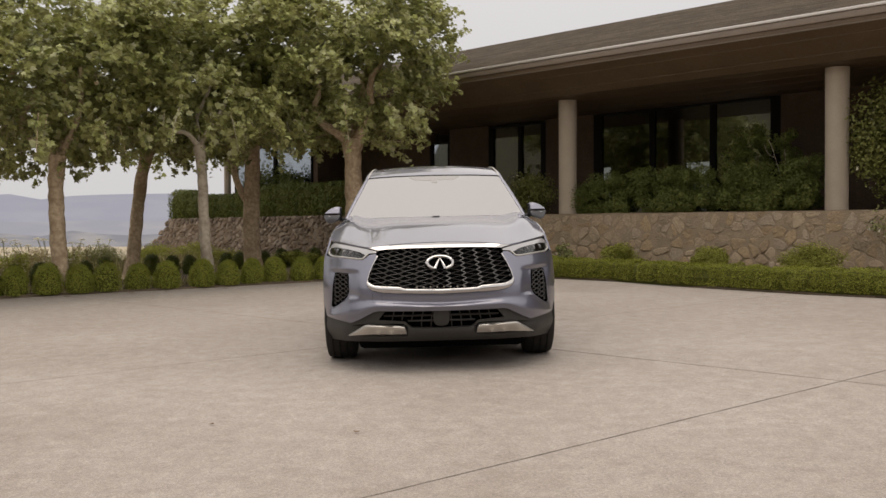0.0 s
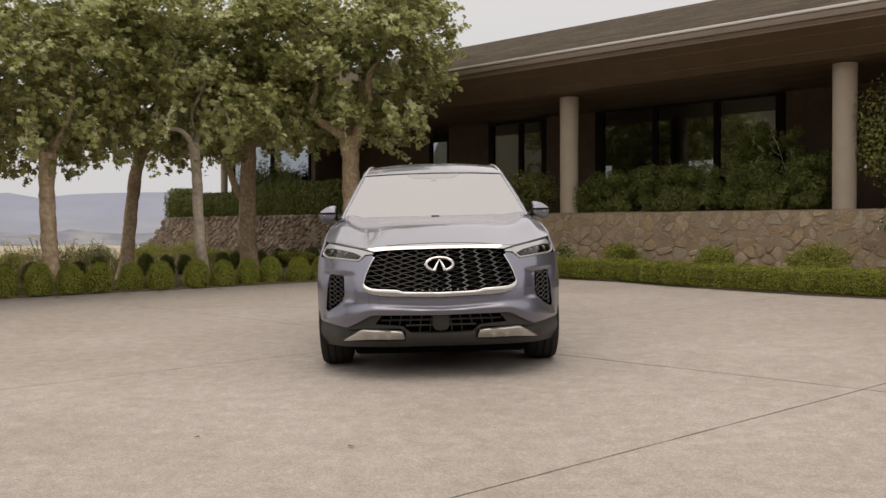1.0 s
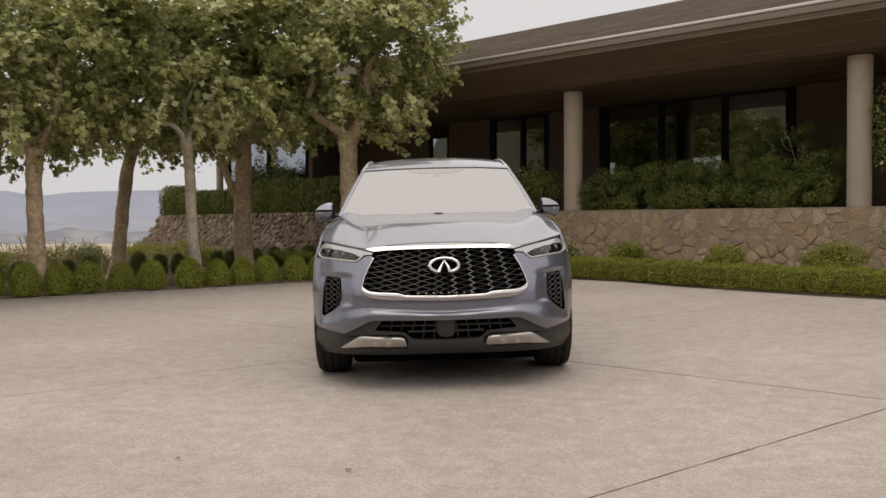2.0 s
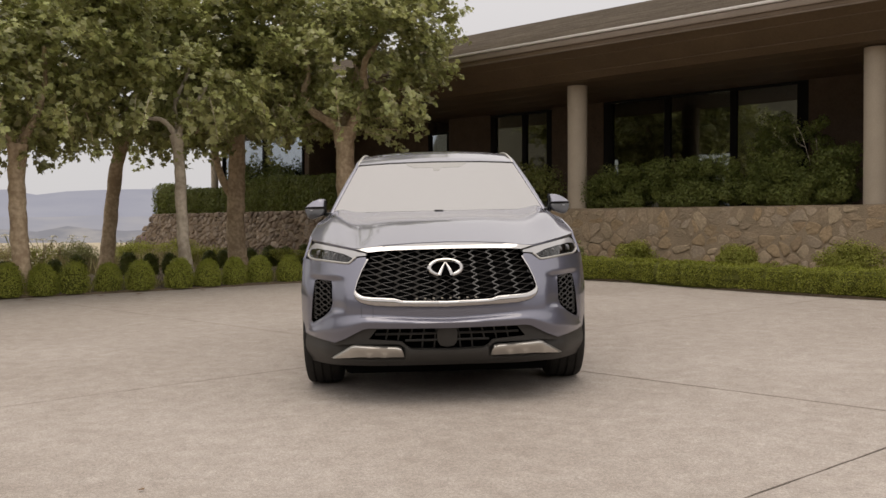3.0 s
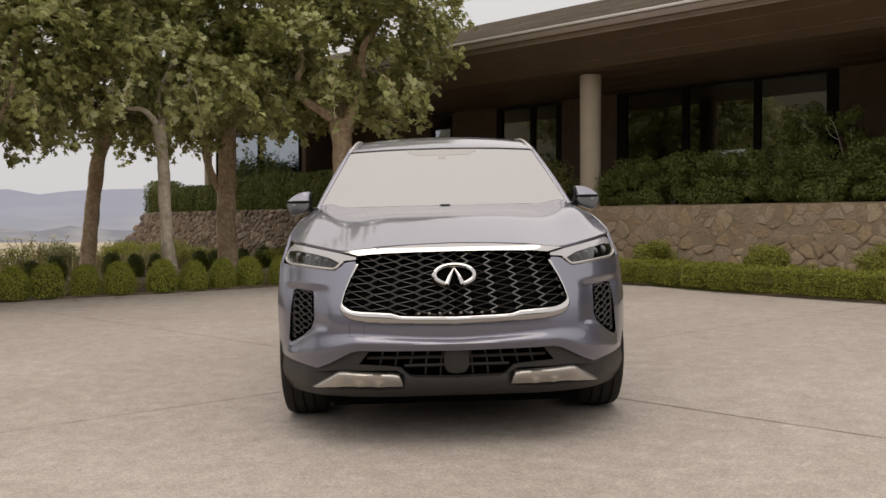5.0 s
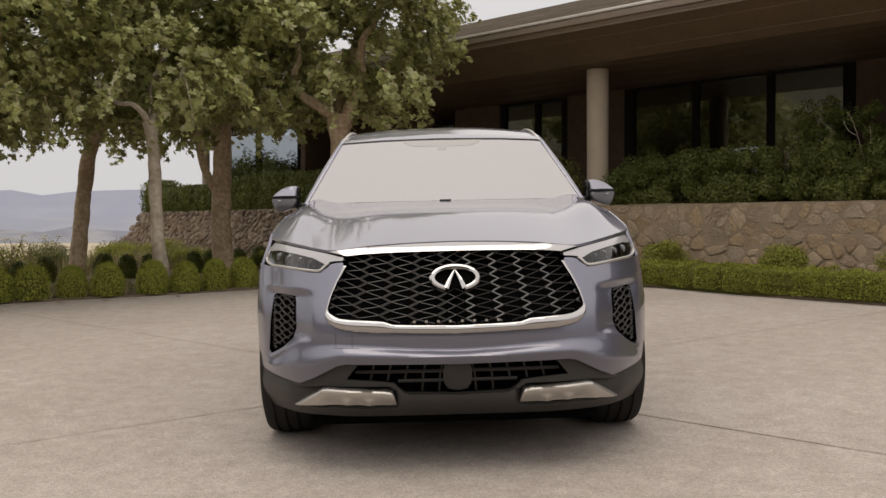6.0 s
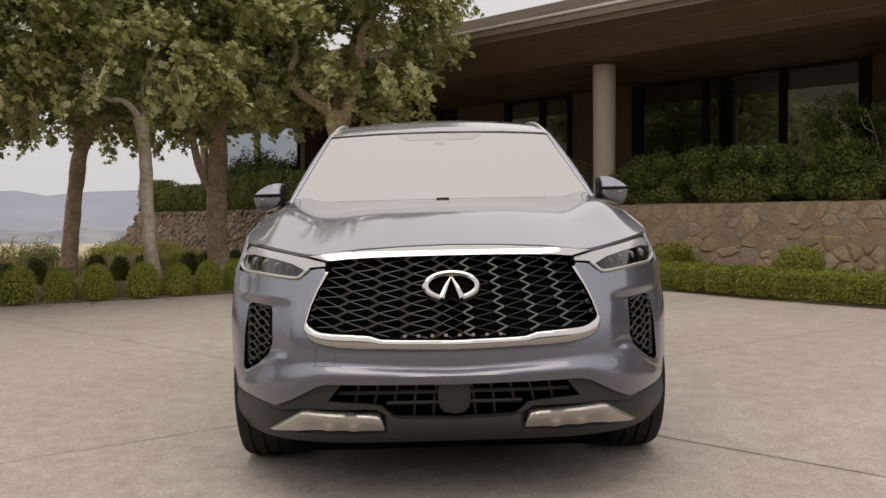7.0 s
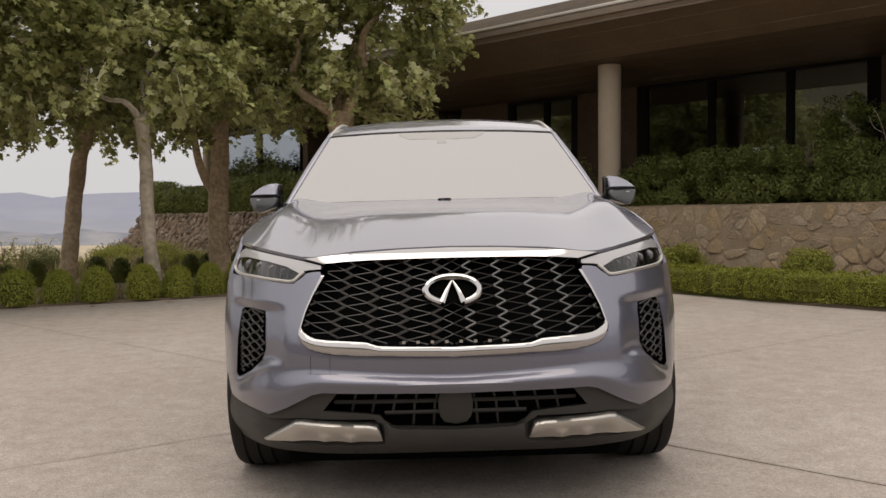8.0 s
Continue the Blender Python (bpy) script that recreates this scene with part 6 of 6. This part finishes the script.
    quarter = [(2.85, 0.9)] + [p for p in arch(ra, 112, 4)] + [(3.45, 0.36), (3.95, 0.42), (4.0, 0.8), fy(3.98), fy(3.4), fy(2.85)]
    for sgn in (1, -1):
        for nm, ol in (("fender", fender), ("front_door", door1), ("rear_door", door2), ("rear_quarter", quarter)):
            part(nm, panel(ol, lambda y, z: (sgn * flank(y, z), y, z), 0.05, 0.014, (-sgn, 0, 0)), M_PAINT, car, angle=40)
        for c in (fa, ra):
            bm = bmesh.new()
            pts = [(sgn * (flank(y, z) - 0.006), y, z) for y, z in arch(c, 116 if c == fa else 178, 2)]
            tube(bm, pts, 0.016, 8)
            part("arch_trim", bm, M_CLAD, car, "dark grey wheel arch trim")
        part("sill", box((min(sgn * 0.90, sgn * 0.97), 0.53, 0.21), (max(sgn * 0.90, sgn * 0.97), 2.57, 0.31), 0.02), M_CLAD, car)
        glassline = [(0.93, belt(0.93) + 0.02), (1.40, 1.628), (1.8, 1.672), (2.6, 1.688), (3.2, 1.66), (3.62, 1.56), (3.78, belt(3.7) + 0.03)]
        side_x = lambda y, z: sgn * (0.870 - (z - 1.22) * 0.47 - 0.012)
        part("side_window", panel(glassline, lambda y, z: (side_x(y, z), y, z), 0.12, 0.006, (-sgn, 0, 0)), M_TINT, car, "dark tinted side glass")
        gx = lambda z: 0.857 - 0.181 * (z - 1.245) / 0.383
        rings = []
        for k in range(25):
            z = 1.238 + 0.402 * k / 24
            w = 0.024 + 0.008 * math.sin(math.pi * k / 24)
            ring = []
            for u, d in ((-0.004, 0.012), (-0.004, -0.004), (0.001, -0.009), (0.3 * w, -0.014), (0.6 * w, -0.014), (0.85 * w, -0.008), (w, 0.006), (w, 0.035), (0.4 * w, 0.045)):
                x = gx(z) + u
                ring.append((sgn * x, screen(x, z)[1] + d, z))
            rings.append(ring)
        part("pillar", loft(bmesh.new(), rings), M_PAINT, car, angle=50)
        bm = bmesh.new()
        rail = spline([(sgn * 0.690, 1.315, 1.622), (sgn * 0.672, 1.45, 1.668), (sgn * 0.660, 1.65, 1.700), (sgn * 0.655, 2.2, 1.725), (sgn * 0.645, 3.0, 1.705), (sgn * 0.63, 3.65, 1.63)], 6)
        tube(bm, rail, [0.016, 0.018, 0.02] + [0.022] * (len(rail) - 3), 10)
        part("roof_side", bm, M_PAINT, car)
        bm = bmesh.new()
        rl = spline([(sgn * 0.676, 1.32, 1.638), (sgn * 0.660, 1.43, 1.684), (sgn * 0.645, 1.56, 1.722), (sgn * 0.632, 1.70, 1.744), (sgn * 0.618, 1.9, 1.752), (sgn * 0.61, 2.3, 1.750), (sgn * 0.605, 3.0, 1.735), (sgn * 0.61, 3.4, 1.70), (sgn * 0.61, 3.5, 1.67)], 6)
        tube(bm, rl, [0.005, 0.006, 0.007, 0.008, 0.009, 0.010] + [0.011] * (len(rl) - 6), 8)
        part("roof_rail", bm, M_SATIN, car, "satin silver roof rail")
        # door mirror
        def shell(view, rings_at, tilt):
            loop = spline([(x, 0, z) for x, z in view], 3, True)
            mx = sum(p.x for p in loop) / len(loop)
            mz = sum(p.z for p in loop) / len(loop)
            bm, rings = bmesh.new(), []
            for y, k in rings_at:
                rings.append([bm.verts.new((sgn * (mx + (p.x - mx) * k), y + tilt * (p.z - 1.285) + 0.35 * max(0, p.x - 1.0), mz + (p.z - mz) * k)) for p in loop])
            for a, b in zip(rings, rings[1:]):
                for i in range(len(a)):
                    bm.faces.new((a[i], b[i], b[(i + 1) % len(a)], a[(i + 1) % len(a)]))
            bm.faces.new(rings[0])
            bm.faces.new(rings[-1][::-1])
            bmesh.ops.recalc_face_normals(bm, faces=bm.faces)
            return bm

        depth = ((0.848, 0.80), (0.852, 0.92), (0.862, 0.98), (0.88, 1.0), (1.0, 1.0))
        cap = [(0.938, 1.350), (0.965, 1.356), (1.0, 1.351), (1.04, 1.335), (1.073, 1.310), (1.089, 1.293), (1.090, 1.288), (1.0, 1.287), (0.942, 1.287), (0.936, 1.30)]
        low_case = [(0.938, 1.274), (1.0, 1.275), (1.088, 1.276), (1.092, 1.25), (1.078, 1.215), (1.055, 1.195), (1.03, 1.190), (0.99, 1.204), (0.945, 1.226)]
        band = [(0.932, 1.288), (1.0, 1.289), (1.086, 1.289), (1.088, 1.275), (1.0, 1.273), (0.934, 1.272)]
        dm = part("door_mirror", shell(cap, depth, 1.3), M_PAINT, car, "painted door mirror with black band", 50)
        part("mirror_case", shell(low_case, ((0.856, 0.80), (0.860, 0.93), (0.87, 1.0), (0.99, 1.0)), 0.3), M_SMOKE, dm, "dark smoked lower case", 50)
        part("mirror_band", shell(band, ((0.868, 0.97), (0.872, 1.0), (0.99, 1.0)), 0.0), M_BLACK, dm)
        bm = tube(bmesh.new(), [(sgn * (x + 0.012), 0.866 + 0.5 * max(0, x - 1.02), 1.262 - 0.0 * x) for x in (1.02, 1.05, 1.066)], 0.004, 6)
        part("turn_lamp", bm, M_DRL, dm)
        part("mirror_edge", box((min(sgn * 0.924, sgn * 0.938), 0.90, 1.228), (max(sgn * 0.924, sgn * 0.938), 1.0, 1.345), 0.005), M_BLACK, dm)
        part("mirror_arm", box((min(sgn * 0.86, sgn * 0.95), 0.93, 1.205), (max(sgn * 0.86, sgn * 0.95), 1.0, 1.245), 0.012), M_BLACK, dm)
    # glasshouse and roof
    ws = [(0.0, 1.238), (0.3, 1.238), (0.6, 1.238), (0.82, 1.238), (0.857, 1.245), (0.7845, 1.40), (0.676, 1.628), (0.662, 1.640), (0.4, 1.651), (0.0, 1.656)]
    part("windscreen", panel(both(ws), screen, 0.035, 0.006, (0, 1, 0)), M_SCREEN, car, "steep windscreen reflecting white sky", 15)
    part("sensor_shade", panel([(-0.26, 1.648), (0.26, 1.648), (0.25, 1.63), (0.19, 1.604), (0.03, 1.602), (0.028, 1.575), (-0.028, 1.575), (-0.03, 1.602), (-0.19, 1.604), (-0.25, 1.63)], lambda x, z: (x, screen(x, z)[1] - 0.0014, z), 0.035, 0.0006, (0, 1, 0)), M_FRIT, car, "dark printed sensor area", 15)
    seal = [screen(x, interp(abs(x), [0, 0.4, 0.662, 0.672], [1.656, 1.651, 1.640, 1.636])) for x in np.linspace(-0.668, 0.668, 41)]
    part("windscreen_seal", tube(bmesh.new(), [(x, y - 0.003, z + 0.002) for x, y, z in seal], 0.003, 6), M_CLAD, car)
    def glass_top(x):
        return screen(x, interp(abs(x), [0, 0.4, 0.662, 0.672], [1.656, 1.651, 1.640, 1.636]))

    def roof_lip(x, y):
        _, y0, z0 = glass_top(x)
        y0 += 0.004
        return (x, y, roof(x, y)[2] + (z0 + 0.006 - roof(x, y0)[2]) * (1 - smooth(0, 0.22, y - y0)))

    rf = [(x, glass_top(x)[1] + 0.004) for x in np.linspace(0, 0.662, 16)] + [(0.66, 1.70), (0.0, 1.70)]
    part("roof_front", panel(both(rf), roof_lip, 0.04, 0.012, (0, 0, -1)), M_PAINT, car, angle=50)
    rt = [(0.0, 1.708), (0.655, 1.708), (0.655, 2.2), (0.645, 3.0), (0.63, 3.7), (0.0, 3.76)]
    part("roof_panel", panel(both(rt), roof, 0.09, 0.012, (0, 0, -1)), M_BLACK, car, "black glass roof", angle=50)
    part("cowl", panel(both([(0.0, 0.545), (0.5, 0.62), (0.84, 0.77), (0.84, 0.83), (0.5, 0.69), (0.0, 0.62)]), lambda x, y: (x, y, 1.222), 0.1, 0.02, (0, 0, -1)), M_BLACK, car)
    part("washer_cap", box((-0.035, 0.545, 1.236), (0.035, 0.57, 1.245), 0.003), M_BLACK, car)
    # cabin, seen faintly through the glass
    part("dashboard", box((-0.74, 0.9, 0.9), (0.74, 1.25, 1.17), 0.06), M_SEAT, car)
    part("rear_view_mirror", box((-0.115, 1.10, 1.535), (0.115, 1.14, 1.595), 0.018), M_SEAT, car)
    for x in (-0.38, 0.38):
        bm = box((x - 0.25, 1.75, 0.55), (x + 0.25, 1.98, 1.22), 0.07)
        add_box(bm, (x - 0.13, 1.80, 1.24), (x + 0.13, 1.93, 1.45), 0.05)
        part("front_seat", bm, M_SEAT, car)
    # tail
    def tail(x, z):
        return (x, 4.10 - 0.55 * (abs(x) / 0.95) ** 6 - 0.12 * smooth(0.75, 0.45, z) - 0.25 * max(0, z - 0.9), z)
    part("tailgate", panel(both([(0, 0.62), (0.80, 0.62), (0.86, 0.75), (0.86, 1.0), (0.84, 1.19), (0, 1.2)]), tail, 0.06, 0.014, (0, -1, 0)), M_PAINT, car, angle=40)
    part("rear_bumper", panel(both([(0, 0.27), (0.82, 0.27), (0.93, 0.34), (0.94, 0.55), (0.80, 0.61), (0, 0.61)]), tail, 0.06, 0.014, (0, -1, 0)), M_CLAD, car, angle=40)
    part("rear_window", panel(both([(0, 1.21), (0.78, 1.21), (0.62, 1.64), (0, 1.66)]), lambda x, z: (x, 3.99 - 0.12 * (x / 0.8) ** 2 - (z - 1.21) * 0.52, z), 0.1, 0.006, (0, -1, 0)), M_TINT, car)
    for sgn in (1, -1):
        part("tail_lamp", panel([(sgn * x, z) for x, z in ((0.40, 0.96), (0.88, 0.97), (0.915, 1.06), (0.40, 1.01))], lambda x, z: (x, tail(x, z)[1] + 0.012, z), 0.04, 0.012, (0, -1, 0)), M_RED, car, "slim red tail lamp")
    bm = box((-0.68, -0.62, 0.165), (0.68, 3.85, 0.62), 0.04)
    add_box(bm, (-0.86, 0.60, 0.24), (0.86, 2.50, 0.75), 0.04)
    add_box(bm, (-0.62, -0.52, 0.6), (0.62, 0.75, 0.93), 0.03)
    part("underbody", bm, M_VOID, car)
    # wheels
    def wheel(x, y):
        w = empty("wheel")
        w.parent = car
        w.matrix_basis = pose(x, y, 0.378, 0, 0, 0 if x > 0 else 180)
        prof = [(-0.112, 0.255), (-0.126, 0.285), (-0.127, 0.33), (-0.118, 0.36), (-0.100, 0.373), (-0.066, 0.377), (-0.064, 0.369), (-0.052, 0.369), (-0.050, 0.378), (-0.008, 0.379), (-0.006, 0.370), (0.006, 0.370), (0.008, 0.379), (0.050, 0.378), (0.052, 0.369), (0.064, 0.369), (0.066, 0.377), (0.100, 0.373), (0.118, 0.36), (0.127, 0.33), (0.126, 0.285), (0.112, 0.255)]
        bm, n = bmesh.new(), 56
        rings = [[bm.verts.new((px, pr * math.cos(2 * math.pi * i / n), pr * math.sin(2 * math.pi * i / n))) for px, pr in prof] for i in range(n)]
        for i in range(n):
            a, b = rings[i], rings[(i + 1) % n]
            for j in range(len(prof) - 1):
                bm.faces.new((a[j], a[j + 1], b[j + 1], b[j]))
        bmesh.ops.recalc_face_normals(bm, faces=bm.faces)
        part("tyre", bm, M_TYRE, w, "black road tyre")
        bm = bmesh.new()
        rp = [(-0.112, 0.256), (-0.09, 0.235), (0.07, 0.235), (0.108, 0.25), (0.114, 0.258)]
        rings = [[bm.verts.new((px, pr * math.cos(2 * math.pi * i / n), pr * math.sin(2 * math.pi * i / n))) for px, pr in rp] for i in range(n)]
        for i in range(n):
            a, b = rings[i], rings[(i + 1) % n]
            for j in range(len(rp) - 1):
                bm.faces.new((a[j], a[j + 1], b[j + 1], b[j]))
        rim = part("rim", bm, M_RIM, w, "dark alloy rim")
        for k in range(10):
            a = 2 * math.pi * k / 10
            bm = tube(bmesh.new(), [(0.095, 0.05 * math.cos(a), 0.05 * math.sin(a)), (0.10, 0.15 * math.cos(a + 0.05), 0.15 * math.sin(a + 0.05)), (0.09, 0.245 * math.cos(a + 0.1), 0.245 * math.sin(a + 0.1))], [0.026, 0.017, 0.02], 6)
            part("spoke", bm, M_RIM, rim)
        bm = tube(bmesh.new(), [(0.04, 0, 0), (0.105, 0, 0), (0.11, 0, 0)], [0.07, 0.065, 0.04], 18)
        part("hub", bm, M_RIM, rim)
    for x in (0.864, -0.864):
        wheel(x, fa)
        wheel(x, ra)
    return car


build_car()


# ---- stones of the retaining wall, last because they are many ----
def build_stones():
    rr = random.Random(11)
    rows = []
    for u0, u1, du, dv, gap, proud, material in ((-28.3, -17.0, 0.215, 0.118, 0.005, 0.036, M_STONE_D), (-13.0, -2.0, 0.33, 0.165, 0.004, 0.0125, M_STONE)):
        for poly in voronoi_cells(u0, u1, 0.2, 1.585 if u0 < -20 else 1.475, du, dv, rr):
            cx = sum(p[0] for p in poly) / len(poly)
            cz = sum(p[1] for p in poly) / len(poly)
            if cx < -26.9 - (1.5 - cz) * 1.05:
                continue
            out = proud * rr.uniform(0.3, 1.7) if cx < -15 else proud * rr.uniform(-0.1, 1.6) * (1 - 0.55 * smooth(1.1, 1.4, cz))
            rows.append((cx, poly, gap, out, material))
    seen = [0, 0]
    joined = {M_STONE.name: M_STONE_R, M_STONE_D.name: M_STONE_DR}
    rest = {}
    for cx, poly, gap, proud, material in rows:
        v, f = stone_geo(poly, wall_face, gap, proud, rr)
        side = cx > -15
        if seen[side] < (130, 170)[side] and (cx > -12.2 or cx < -18.3):
            seen[side] += 1
            ob = raw("stone", v, f, material, stone_wall)
            ob.data.polygons.foreach_set("use_smooth", [True] * len(f))
        else:
            vs, fs = rest.setdefault(joined[material.name].name, ([], []))
            n0 = len(vs)
            vs += v
            fs += [tuple(i + n0 for i in q) for q in f]
    for key, (vs, fs) in rest.items():
        tagged(raw("stones_rest", vs, fs, bpy.data.materials[key], stone_wall), kind="stuff")


build_stones()
